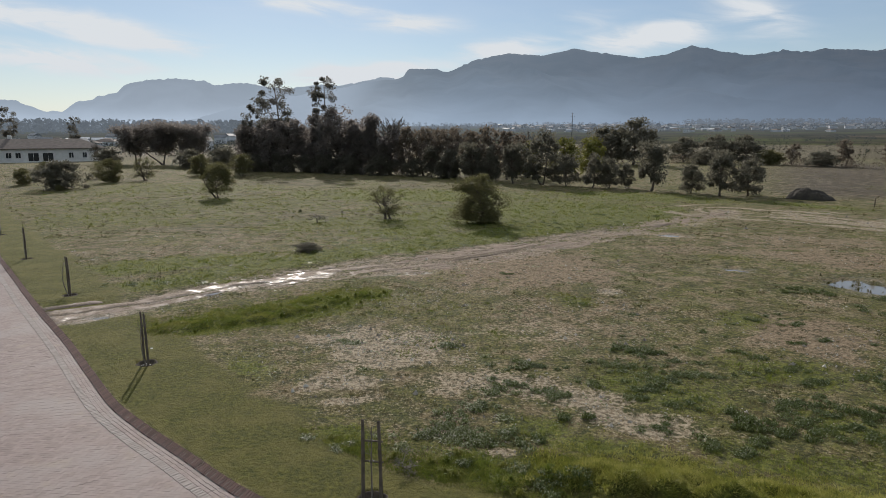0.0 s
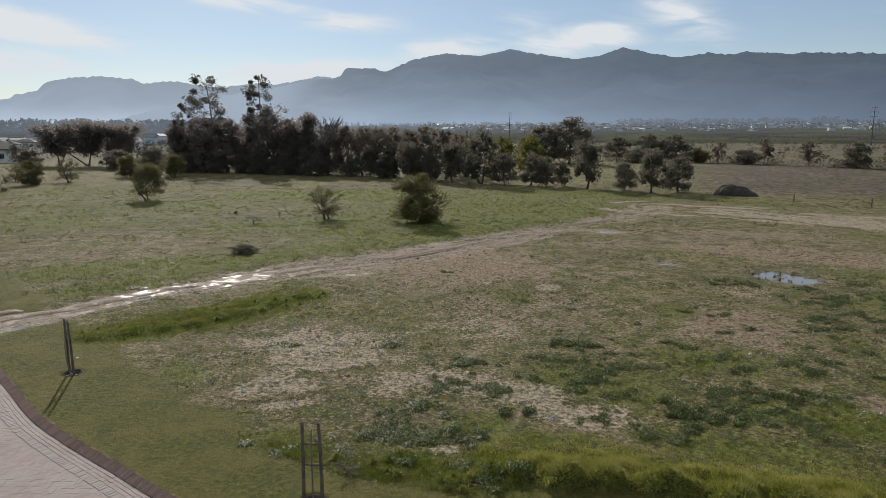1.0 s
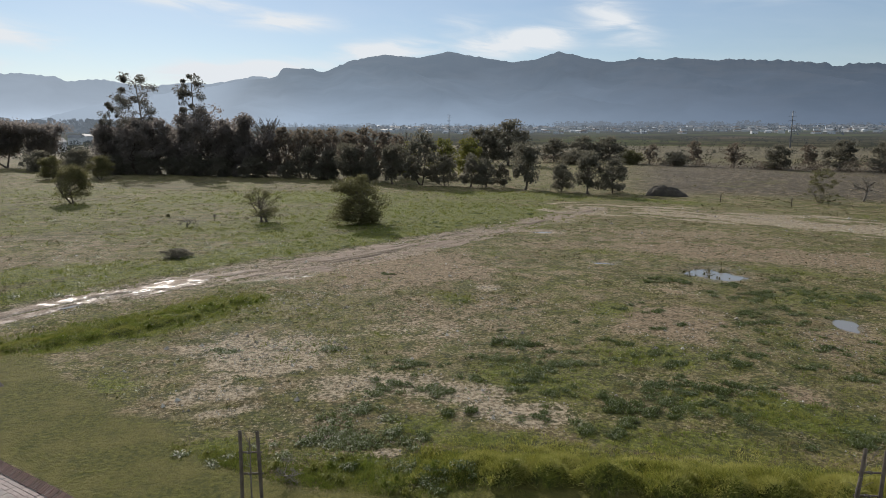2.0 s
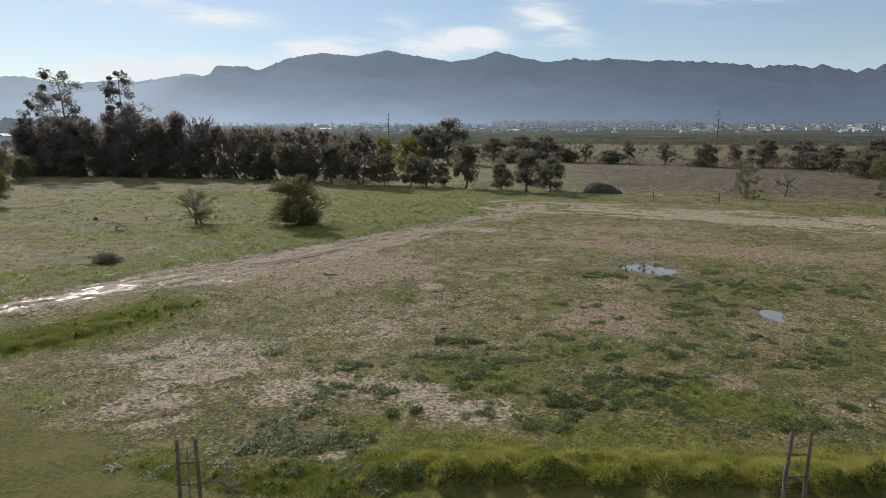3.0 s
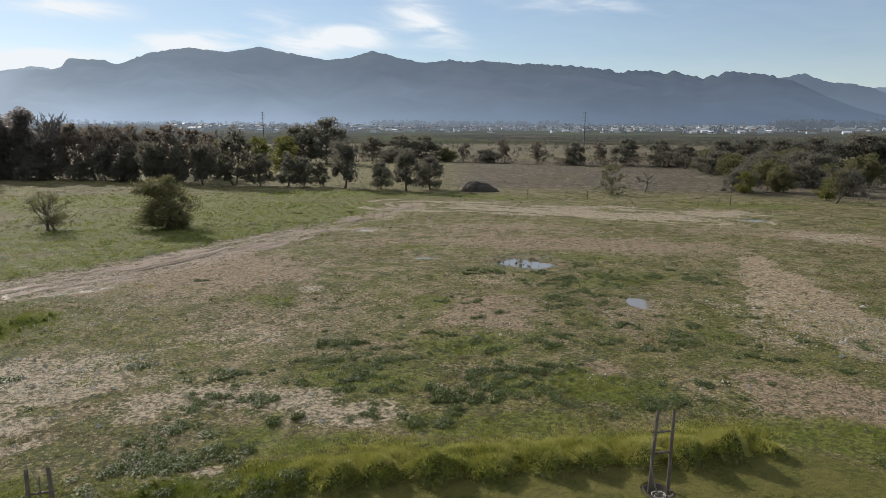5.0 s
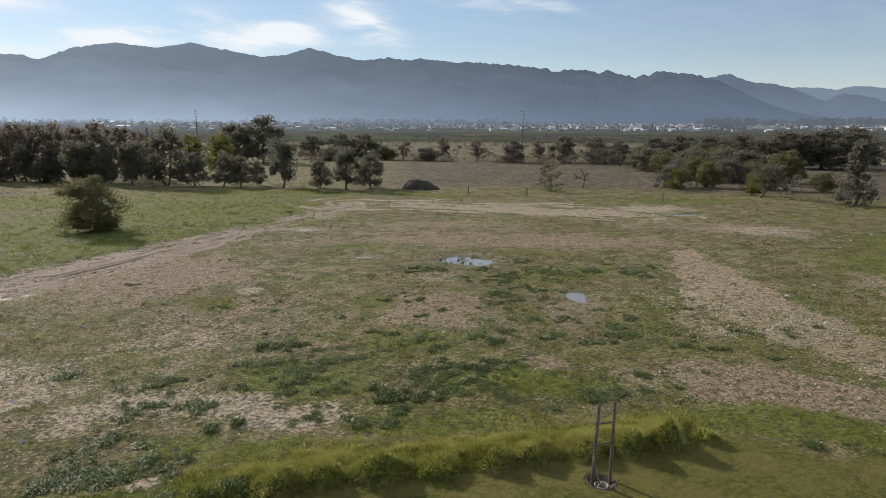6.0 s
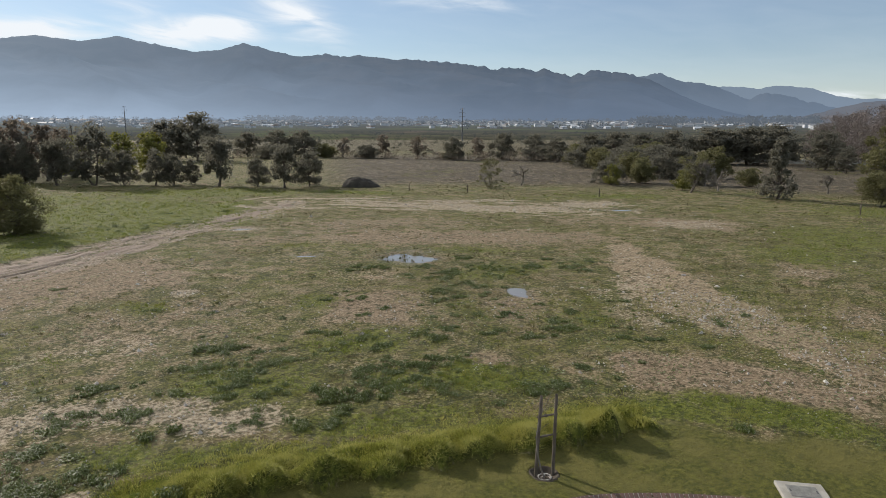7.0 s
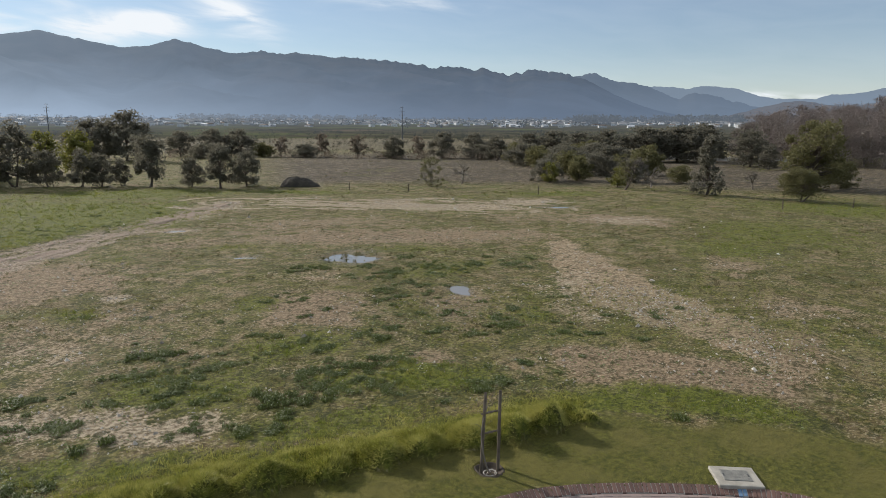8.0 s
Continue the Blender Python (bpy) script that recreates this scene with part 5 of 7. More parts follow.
def brick_material(name, a, b, rough=0.8):
    mt, nt, bs = material(name)
    N = Nodes(nt)
    v = N.math("FRACT", N.math("ADD", N.island(), nt.nodes.new("ShaderNodeObjectInfo").outputs["Random"]))
    co = N.place()
    col = N.mix(v, rgb(*a), rgb(*b))
    col = N.mix(N.math("MULTIPLY", N.noise(40.0, 4, vector=co), 0.45), col, rgb(*[c * 0.5 for c in a]))
    N.put(bs, "Base Color", col)
    bs.inputs["Roughness"].default_value = rough
    N.put(bs, "Normal", N.bump(N.noise(80.0, 3, vector=co), 0.4, 0.004))
    return mt


PAVER = paver_material()
KERB_BRICK = brick_material("kerb_brick", (0.110, 0.062, 0.050), (0.185, 0.104, 0.082))
PALE_BRICK = brick_material("pale_paver", (0.270, 0.228, 0.206), (0.345, 0.300, 0.272))
BLUE_PAINT = brick_material("blue_paint", (0.120, 0.210, 0.330), (0.160, 0.250, 0.370), 0.6)
MORTAR = plain_material("mortar", (0.34, 0.31, 0.27), (0.44, 0.40, 0.35), 5.0, 0.9, 0.4)
JOINT_SAND = plain_material("joint_sand", (0.260, 0.212, 0.190), (0.320, 0.262, 0.236), 0.8, 0.9, 0.4)


def brick_shape(lx, ly, lz, tilt_drop=0.0, ch=0.006):
    """A brick with chamfered top edges, its top centre at the origin; tilt_drop lowers the +y end's top."""
    x, y = lx / 2, ly / 2
    V = []
    for sx_, sy_ in ((-1, -1), (1, -1), (1, 1), (-1, 1)):
        V.append((sx_ * x, sy_ * y, -lz - (tilt_drop if sy_ > 0 else 0)))
    for sx_, sy_ in ((-1, -1), (1, -1), (1, 1), (-1, 1)):
        V.append((sx_ * x, sy_ * y, -ch - (tilt_drop if sy_ > 0 else 0)))
    for sx_, sy_ in ((-1, -1), (1, -1), (1, 1), (-1, 1)):
        V.append((sx_ * (x - ch), sy_ * (y - ch), -(tilt_drop if sy_ > 0 else 0)))
    F = [(8, 9, 10, 11)]
    for lo in (0, 4):
        for k in range(4):
            F.append((lo + k, lo + (k + 1) % 4, lo + 4 + (k + 1) % 4, lo + 4 + k))
    return np.array(V, float), np.array(F)


def lay(shape, places, mat, name, parent, keep, label=""):
    """Lays a brick at each (x, y, z, angle): the first keep as parts of their own, the rest joined."""
    V, F = shape
    places = np.asarray(places, float)
    if not len(places):
        return
    me = mesh_np(name, V, F, mat)
    for x, y, z, a in places[:keep]:
        ob = part(name, me, parent, label)
        ob.matrix_basis = Matrix.Translation((x, y, z)) @ Matrix.Rotation(a, 4, "Z")
    rest = places[keep:]
    if len(rest):
        c, s = np.cos(rest[:, 3])[:, None], np.sin(rest[:, 3])[:, None]
        P = np.stack([V[None, :, 0] * c - V[None, :, 1] * s + rest[:, 0:1], V[None, :, 0] * s + V[None, :, 1] * c + rest[:, 1:2], V[None, :, 2] + rest[:, 2:3]], -1)
        Q = (F[None] + (np.arange(len(rest)) * len(V))[:, None, None]).reshape(-1, F.shape[1])
        tagged(part(name + "_field", mesh_np(name + "_field", P.reshape(-1, 3), Q, mat), parent), kind="stuff")


def along(line, d, step, z, rng, jitter=0.004):
    """Places set step apart along the kerb line, d metres towards the road, turned to face it."""
    L = offset_line(line, d)
    s = np.concatenate([[0], np.cumsum(np.linalg.norm(np.diff(L, axis=0), axis=1))])
    k = np.arange(0, s[-1], step)
    x, y = np.interp(k, s, L[:, 0]), np.interp(k, s, L[:, 1])
    t = np.gradient(np.stack([x, y], 1), axis=0)
    a = np.arctan2(t[:, 1], t[:, 0]) + np.pi
    return np.stack([x + rng.normal(0, jitter, len(k)), y + rng.normal(0, jitter, len(k)), z + rng.normal(0, jitter * 0.6, len(k)), a + rng.normal(0, 0.012, len(k))], 1)


def by_nearness(places, spots):
    d = np.min([np.hypot(places[:, 0] - x, places[:, 1] - y) for x, y in spots], axis=0)
    return places[np.argsort(d, kind="stable")]


def build_road():
    rng = np.random.default_rng(77)
    # bed of the road, a slab with its edge under the kerb
    bm = bmesh.new()
    pts = list(offset_line(KERB, 0.1)[::2]) + [np.array(p) for p in ROAD_POLY[len(KERB_COARSE):]]
    vs = [bm.verts.new((p[0], p[1], ROAD_Z - 0.006)) for p in pts]
    fc = bm.faces.new(vs)
    bmesh.ops.triangulate(bm, faces=[fc])
    got = bmesh.ops.extrude_face_region(bm, geom=bm.faces[:])["geom"]
    bmesh.ops.translate(bm, vec=(0, 0, -0.2), verts=[g for g in got if isinstance(g, bmesh.types.BMVert)])
    bmesh.ops.recalc_face_normals(bm, faces=bm.faces)
    road = tagged(new("road", bm_mesh("road", bm, JOINT_SAND)), "pinkish herringbone paved road with a pale border course", "road", kind="structure")
    # pavers, in 45 degree herringbone
    w = 0.104
    turn = math.atan2(-0.769, 0.639) + radians(45)
    c, s = math.cos(turn), math.sin(turn)
    n = 330
    J, M = np.meshgrid(np.arange(-n, n), np.arange(-n // 4, n // 4), indexing="ij")
    xa, ya = (J + 4 * M + 1.0) * w, (J + 0.5) * w
    xb, yb = (J + 3 + 4 * M + 0.5) * w, (J + 1.0) * w
    X, Y = np.concatenate([xa.ravel(), xb.ravel()]), np.concatenate([ya.ravel(), yb.ravel()])
    A = np.concatenate([np.zeros(xa.size), np.full(xb.size, math.pi / 2)]) + turn
    px, py = X * c - Y * s - 14.0, X * s + Y * c + 24.0
    k = (py > 9) & (py < 46) & (px < -1) & (px > -0.80 * py - 1.5)
    px, py, A = px[k], py[k], A[k]
    kd = kerb_distance(px, py)
    k = (kd < -0.84) & (kd > -14)
    P = np.stack([px[k], py[k], ROAD_Z + rng.normal(0, 0.002, k.sum()), A[k] + rng.normal(0, 0.01, k.sum())], 1)
    lay(brick_shape(0.204, 0.100, 0.05, 0.0, 0.003), by_nearness(P, [(-6.0, 13.2)]), PAVER, "paver", road, 300)
    line = KERB[(KERB[:, 1] < 60) & (KERB[:, 1] > -2)]
    spots = [(-5.0, 14.2), (12.2, 7.8)]
    lay(brick_shape(0.198, 0.098, 0.05), by_nearness(along(line, 0.30, 0.207, ROAD_Z + 0.004, rng), spots), PAVER, "gutter_paver", road, 120)
    lay(brick_shape(0.198, 0.098, 0.05), by_nearness(along(line, 0.41, 0.207, ROAD_Z + 0.002, rng), spots), PAVER, "gutter_paver", road, 120)
    lay(brick_shape(0.198, 0.098, 0.05), by_nearness(along(line, 0.52, 0.207, ROAD_Z + 0.001, rng), spots), PAVER, "gutter_paver", road, 60)
    lay(brick_shape(0.100, 0.21, 0.06), by_nearness(along(line, 0.69, 0.112, ROAD_Z + 0.006, rng), spots), PALE_BRICK, "border_paver", road, 200)
    # kerb: bricks on edge with a sloping top, on a mortar bed
    L0, L1 = offset_line(KERB, 0.0), offset_line(KERB, 0.235)
    V, F = [], []
    for (ax, ay), (bx, by) in zip(L0, L1):
        V += [(ax, ay, -0.3), (ax, ay, 0.012), (bx, by, -0.083), (bx, by, -0.3)]
    for i in range(len(L0) - 1):
        for j in range(3):
            q = i * 4 + j
            F.append((q, q + 1, q + 5, q + 4))
    kerb = tagged(new("kerb", mesh_np("kerb", np.array(V), np.array(F), MORTAR)), "red-brown brick kerb with pale mortar joints beside the lawn", "kerb", kind="structure")
    bricks = by_nearness(along(line, 0.118, 0.098, 0.026, rng, 0.003), spots)
    blue = np.hypot(bricks[:, 0] - 14.05, bricks[:, 1] - 5.92) < 0.17
    lay(brick_shape(0.082, 0.232, 0.10, 0.095), bricks[~blue], KERB_BRICK, "brick", kerb, 300)
    lay(brick_shape(0.082, 0.232, 0.10, 0.095), bricks[blue], BLUE_PAINT, "brick", kerb, 20, "blue-painted kerb brick")


build_road()


# ---------------------------------------------------------------- the dirt track
def track_material():
    mt, nt, bs = material("track_mud")
    N = Nodes(nt)
    co = N.place()
    fine, mid, big = N.noise(9.0, 5, 0.65, vector=co), N.noise(1.6, 5, 0.6, vector=co), N.noise(0.22, 3, vector=co)
    col = N.mix(N.ramp(fine, 0.3, 0.7), rgb(0.140, 0.104, 0.074), rgb(0.320, 0.252, 0.188))
    col = N.mix(N.ramp(mid, 0.45, 0.7), col, rgb(0.235, 0.168, 0.126))
    rut = N.attr("rut")
    col = N.mix(N.math("MULTIPLY", rut, 0.55), col, rgb(0.120, 0.092, 0.068))
    N.put(bs, "Base Color", col)
    damp = N.math("MULTIPLY", N.attr("damp"), N.ramp(N.math("ADD", mid, N.math("MULTIPLY", rut, 0.25)), 0.48, 0.64))
    N.put(bs, "Roughness", N.math("SUBTRACT", 0.95, N.math("MULTIPLY", damp, 0.68)))
    bs.inputs["Specular IOR Level"].default_value = 0.4
    N.put(bs, "Normal", N.bump(N.math("ADD", fine, N.math("MULTIPLY", N.noise(40.0, 3, vector=co), 0.3)), 0.7, 0.03))
    return mt


def build_track():
    """A strip of churned mud with wheel ruts, its ragged edges sinking into the grass."""
    line = smooth_line(TRACK[:, :3], 0.22)
    t = np.gradient(line[:, :2], axis=0)
    t /= np.linalg.norm(t, axis=1, keepdims=True)
    nrm = np.stack([-t[:, 1], t[:, 0]], 1)
    u = np.linspace(-1.12, 1.12, 84)
    S = np.arange(len(line))[:, None] * 0.22 + 0 * u[None]
    half = line[:, 2][:, None]
    D = u[None] * half
    X, Y = line[:, 0][:, None] + nrm[:, 0][:, None] * D, line[:, 1][:, None] + nrm[:, 1][:, None] * D
    x, y = X.ravel(), Y.ravel()
    rut = np.zeros_like(D)
    for k, d0 in enumerate((-2.1, -1.45, -0.75, -0.2, 0.55, 1.15, 1.9)):
        wander = (vnoise(S, S * 0 + k * 9.7, 9.0, 61 + k, 2) - 0.5) * 1.1
        live = sstep(0.30, 0.5, vnoise(S, S * 0 + k * 5.3, 14.0, 81 + k, 2))
        rut = np.maximum(rut, live * np.exp(-((D - d0 - wander) / 0.13) ** 2))
    edge = sstep(0.55, 0.95, np.abs(u)[None] + (vnoise(X, Y, 1.7, 95, 4) - 0.5) * 1.5 + 0.45 * sstep(34, 62, S))
    # grass stands between the ruts in places
    edge = np.maximum(edge, sstep(0.50, 0.62, vnoise(X, Y, 1.4, 98, 4)) * (1 - np.clip(rut * 1.6, 0, 1)) * sstep(10, 22, S) * 0.8)
    z = height(x, y).reshape(D.shape) + 0.055 - 0.085 * rut + (vnoise(X, Y, 0.35, 97, 2) - 0.5) * 0.022 - 0.22 * edge
    damp = 0.75 * np.exp(-((S - 14.5) / 4.5) ** 2) + 1.0 * np.exp(-(S / 4.0) ** 2) + 0.8 * np.exp(-((S - 9) / 3.0) ** 2) + 0.2 * np.exp(-((S - 44) / 6.0) ** 2)
    n = len(u)
    i, j = np.meshgrid(np.arange(len(line) - 1), np.arange(n - 1), indexing="ij")
    q = i * n + j
    me = mesh_np("dirt_track", np.stack([x, y, z.ravel()], 1), np.stack([q, q + n, q + n + 1, q + 1], -1).reshape(-1, 4), track_material(), True)
    me.attributes.new("rut", "FLOAT", "POINT").data.foreach_set("value", rut.ravel().astype(np.float32))
    me.attributes.new("damp", "FLOAT", "POINT").data.foreach_set("value", np.clip(damp, 0, 1).ravel().astype(np.float32))
    tagged(new("dirt_track", me), "rutted muddy dirt track across the grass", "track", kind="structure")


build_track()

# ---------------------------------------------------------------- tree supports on the verge
WOOD = plain_material("weathered_pole", (0.075, 0.060, 0.044), (0.150, 0.122, 0.090), 4.0, 0.85, 0.6)
SOIL_DARK = plain_material("dark_soil", (0.040, 0.031, 0.022), (0.090, 0.070, 0.050), 6.0, 0.95, 0.8, 30)
PALE_RING = plain_material("pale_ring", (0.36, 0.34, 0.31), (0.50, 0.48, 0.44), 8.0, 0.8, 0.3)
TIE = plain_material("tie_band", (0.03, 0.03, 0.03), (0.06, 0.06, 0.06), 8.0, 0.6, 0.1)


def tree_support(x, y, angle, hgt, seed, label, bent=0.0):
    rng = np.random.default_rng(seed)
    z = float(height(np.array([x]), np.array([y]))[0])
    base = tagged(new("tree_support"), label, "tree support", "tree supports")
    base.matrix_basis = Matrix.Translation((x, y, z + 0.25)) @ Matrix.Rotation(angle, 4, "Z")
    half = 0.22
    tops = []
    for sd in (-1, 1):
        lean = -sd * 0.035 + bent
        p = np.array([[sd * half, rng.normal() * 0.01, -0.2, 0.040], [sd * half + lean * 0.5, 0.01, hgt * 0.5, 0.039], [sd * half + lean, 0.0, hgt - 0.01, 0.036], [sd * half + lean, 0.0, hgt, 0.026]])
        V, F = tubes([p], 9)
        cap = np.arange(len(V) - 9, len(V))[None, ::-1]
        part("pole", mesh_np("pole", V, [F, cap], WOOD, True), base)
        tops.append(p)
    for f_ in (0.47, 0.73):
        zz = hgt * f_
        xs = [np.interp(zz, p[:, 2], p[:, 0]) for p in tops]
        V, F = tubes([np.array([[xs[0] - 0.06, 0.035, zz - 0.015, 0.022], [(xs[0] + xs[1]) / 2, 0.038, zz, 0.023], [xs[1] + 0.06, 0.035, zz + 0.015, 0.022]])], 7)
        caps = [np.arange(7)[None], np.arange(len(V) - 7, len(V))[None, ::-1]]
        part("crossbar", mesh_np("crossbar", V, [F] + caps, WOOD, True), base)
        V, F = tubes([np.array([[0.0 + 0.05 * math.cos(a), 0.06 * math.sin(a), zz + 0.02, 0.008] for a in np.linspace(0, 2 * np.pi, 9)])], 4)
        part("tie", mesh_np("tie", V, F, TIE, True), base, "dark tie round the sapling")
    stem = [limb(rng, np.array([0, -0.02, -0.15]), np.array([0.02, 0.0, hgt * 0.92]), 0.024, 0.009, 0.0, 8)]
    for k in range(9):
        q = stem[0][int(rng.integers(3, 8)), :3]
        stem.append(limb(rng, q, q + np.array([rng.normal() * 0.16, rng.normal() * 0.16, rng.uniform(0.1, 0.35)]), 0.006, 0.003))
    V, F = tubes(stem, 5)
    part("sapling", mesh_np("sapling", V, F, BARK_PALE, True), base, "thin bare sapling stem between the poles")
    # dug basin: a low rim of dark soil round a hollow, with a pale ring about the stem
    k, n = 26, 7
    prof = [(0.03, -0.12), (0.12, -0.118), (0.21, -0.115), (0.27, -0.09), (0.31, -0.02), (0.335, -0.005), (0.38, -0.04)]
    V, F = [], []
    for rd, zz in prof:
        for i in range(k):
            a = i * 2 * math.pi / k
            rr = rd * (1 + 0.22 * noise.noise(Vector((math.cos(a) * 1.5 + seed, math.sin(a) * 1.5, rd))))
            V.append((rr * math.cos(a), rr * math.sin(a), zz * (1 + 0.2 * noise.noise(Vector((math.cos(a) * 3, math.sin(a) * 3 + seed, rd * 6))))))
    for i in range(n - 1):
        for j in range(k):
            F.append((i * k + j, i * k + (j + 1) % k, (i + 1) * k + (j + 1) % k, (i + 1) * k + j))
    part("soil_basin", mesh_np("soil_basin", np.array(V), [np.array(F), np.arange(k)[None]], SOIL_DARK, True), base, "dark dug soil basin at the foot")
    ring = np.array([[0.15 * math.cos(a), 0.15 * math.sin(a) - 0.02, -0.10 + 0.008 * math.sin(3 * a), 0.012] for a in np.linspace(0, 2 * math.pi, 19)])
    V, F = tubes([ring], 6)
    part("ring", mesh_np("ring", V, F, PALE_RING, True), base, "pale ring around the sapling's foot")
    V, F = [], []
    for i in range(34):
        a, rd, s_ = rng.uniform(0, 6.28), rng.uniform(0.08, 0.22), rng.uniform(0.012, 0.030)
        c = np.array([rd * math.cos(a), rd * math.sin(a) - 0.05, -0.115])
        V += [c + s_ * np.array(q) for q in ((1, 0, -0.3), (-0.5, 0.8, -0.3), (-0.6, -0.8, -0.3), (0.1, 0, 0.9))]
        F += [(4 * i, 4 * i + 1, 4 * i + 3), (4 * i + 1, 4 * i + 2, 4 * i + 3), (4 * i + 2, 4 * i, 4 * i + 3)]
    tagged(part("grit", mesh_np("grit", np.array(V), np.array(F), PALE_RING), base), "pale grit in the pit", kind="stuff")
    return base


TS = "wooden poles with crossbars staking a bare sapling"
tree_support(-10.53, 22.1, radians(-50), 1.82, 1, TS + " on the lawn", -0.03)
tree_support(-18.78, 31.95, radians(-50), 1.93, 2, TS + " beside the track")
tree_support(-27.05, 41.65, radians(-50), 2.0, 3, TS + " on the verge")
tree_support(-35.6, 51.9, radians(-50), 2.0, 4, TS + " far up the verge")
tree_support(-1.58, 13.3, radians(-16), 1.85, 5, TS + " among the weeds")
tree_support(10.45, 10.18, radians(-21), 1.90, 6, TS + " beside the long grass", 0.05)

# ---------------------------------------------------------------- manhole on the verge
CONCRETE = plain_material("concrete", (0.27, 0.25, 0.21), (0.37, 0.35, 0.30), 4.0, 0.9, 0.5)
COVER = plain_material("cover_metal", (0.150, 0.148, 0.130), (0.230, 0.225, 0.200), 9.0, 0.7, 0.5)


def manhole():
    base = tagged(new("manhole"), "pale concrete manhole surround with a grey metal cover beside the kerb", "manhole")
    base.matrix_basis = Matrix.Translation((14.33, 6.17, 0.0)) @ Matrix.Rotation(radians(-47), 4, "Z")
    bm = bmesh.new()
    box_bm(bm, 0.98, 0.86, 0.2, Matrix.Translation((0, 0, -0.13)), 0.015)
    part("surround", bm_mesh("surround", bm, CONCRETE), base)
    bm = bmesh.new()
    box_bm(bm, 0.62, 0.46, 0.03, Matrix.Translation((0, 0.02, 0.055)), 0.006)
    lid = part("cover", bm_mesh("cover", bm, COVER), base, "grey metal cover with raised studs")
    bm = bmesh.new()
    for i in range(9):
        for j in range(6):
            box_bm(bm, 0.035, 0.016, 0.006, Matrix.Translation((-0.25 + i * 0.0625, -0.16 + j * 0.072, 0.084)) @ Matrix.Rotation(radians(45 if (i + j) % 2 else -45), 4, "Z"))
    part("tread", bm_mesh("tread", bm, COVER), lid)
    bm = bmesh.new()
    for sd in (-1, 1):
        box_bm(bm, 0.03, 0.10, 0.012, Matrix.Translation((sd * 0.27, 0.02, 0.083)), 0.003)
    part("key_slot", bm_mesh("key_slot", bm, TIE), lid)


manhole()

# ---------------------------------------------------------------- water
def water_material():
    mt, nt, bs = material("puddle_water")
    N = Nodes(nt)
    bs.inputs["Base Color"].default_value = rgb(0.19, 0.175, 0.150)
    bs.inputs["Roughness"].default_value = 0.04
    bs.inputs["IOR"].default_value = 1.42
    N.put(bs, "Normal", N.bump(N.noise(5.0, 3, vector=N.place()), 0.05, 0.01))
    return mt


WATER = water_material()
for x, y, ra, rb, turn, dep in PUDDLES:
    k = 64
    V = [(0.0, 0.0, 0.0)]
    for a in np.linspace(0, 2 * math.pi, k, endpoint=False):
        q = 1.25 + 0.75 * noise.noise(Vector((1.7 * math.cos(a) + x, 1.7 * math.sin(a) + y, 0.0))) + 0.3 * noise.noise(Vector((5 * math.cos(a) + x, 5 * math.sin(a), 1.0)))
        V.append((ra * q * math.cos(a), rb * q * math.sin(a), 0.0))
    F = [(0, 1 + i, 1 + (i + 1) % k) for i in range(k)]
    ob = new("puddle", mesh_np("puddle", np.array(V), np.array(F), WATER, True))
    ob.matrix_basis = Matrix.Translation((x, y, -0.105 if -19 < x < 0 and y > 27 else -0.07)) @ Matrix.Rotation(radians(turn), 4, "Z")
    tagged(ob, "shallow rain puddle lying on the bare ground", "puddle", "puddles")

# ---------------------------------------------------------------- far buildings
WALL_WHITE = plain_material("white_plaster", (0.62, 0.61, 0.58), (0.74, 0.73, 0.70), 0.8, 0.9, 0.2)
ROOF_TILE = plain_material("roof_tile", (0.105, 0.085, 0.075), (0.170, 0.140, 0.120), 1.2, 0.85, 0.5, 12)
ROOF_GREY = plain_material("roof_grey", (0.16, 0.17, 0.18), (0.26, 0.27, 0.28), 0.6, 0.6, 0.3, 10)
WINDOW_DARK = plain_material("window_glass", (0.02, 0.024, 0.028), (0.04, 0.045, 0.05), 1.0, 0.12, 0.0)
FRAME_WHITE = plain_material("window_frame", (0.55, 0.55, 0.54), (0.68, 0.68, 0.66), 2.0, 0.6, 0.1)


def hip_roof(bm, L, D, z0, rise, over=0.5, hip=True):
    x, y = L / 2 + over, D / 2 + over
    e = y if hip else 0.0
    lo = [bm.verts.new(p) for p in ((-x, -y, z0), (x, -y, z0), (x, y, z0), (-x, y, z0))]
    lb = [bm.verts.new(p) for p in ((-x, -y, z0 - 0.18), (x, -y, z0 - 0.18), (x, y, z0 - 0.18), (-x, y, z0 - 0.18))]
    a, b = bm.verts.new((-x + e, 0, z0 + rise)), bm.verts.new((x - e, 0, z0 + rise))
    bm.faces.new((lo[0], lo[1], b, a))
    bm.faces.new((lo[2], lo[3], a, b))
    bm.faces.new((lo[1], lo[2], b))
    bm.faces.new((lo[3], lo[0], a))
    for i in range(4):
        bm.faces.new((lb[i], lb[(i + 1) % 4], lo[(i + 1) % 4], lo[i]))
    bm.faces.new(lb[::-1])


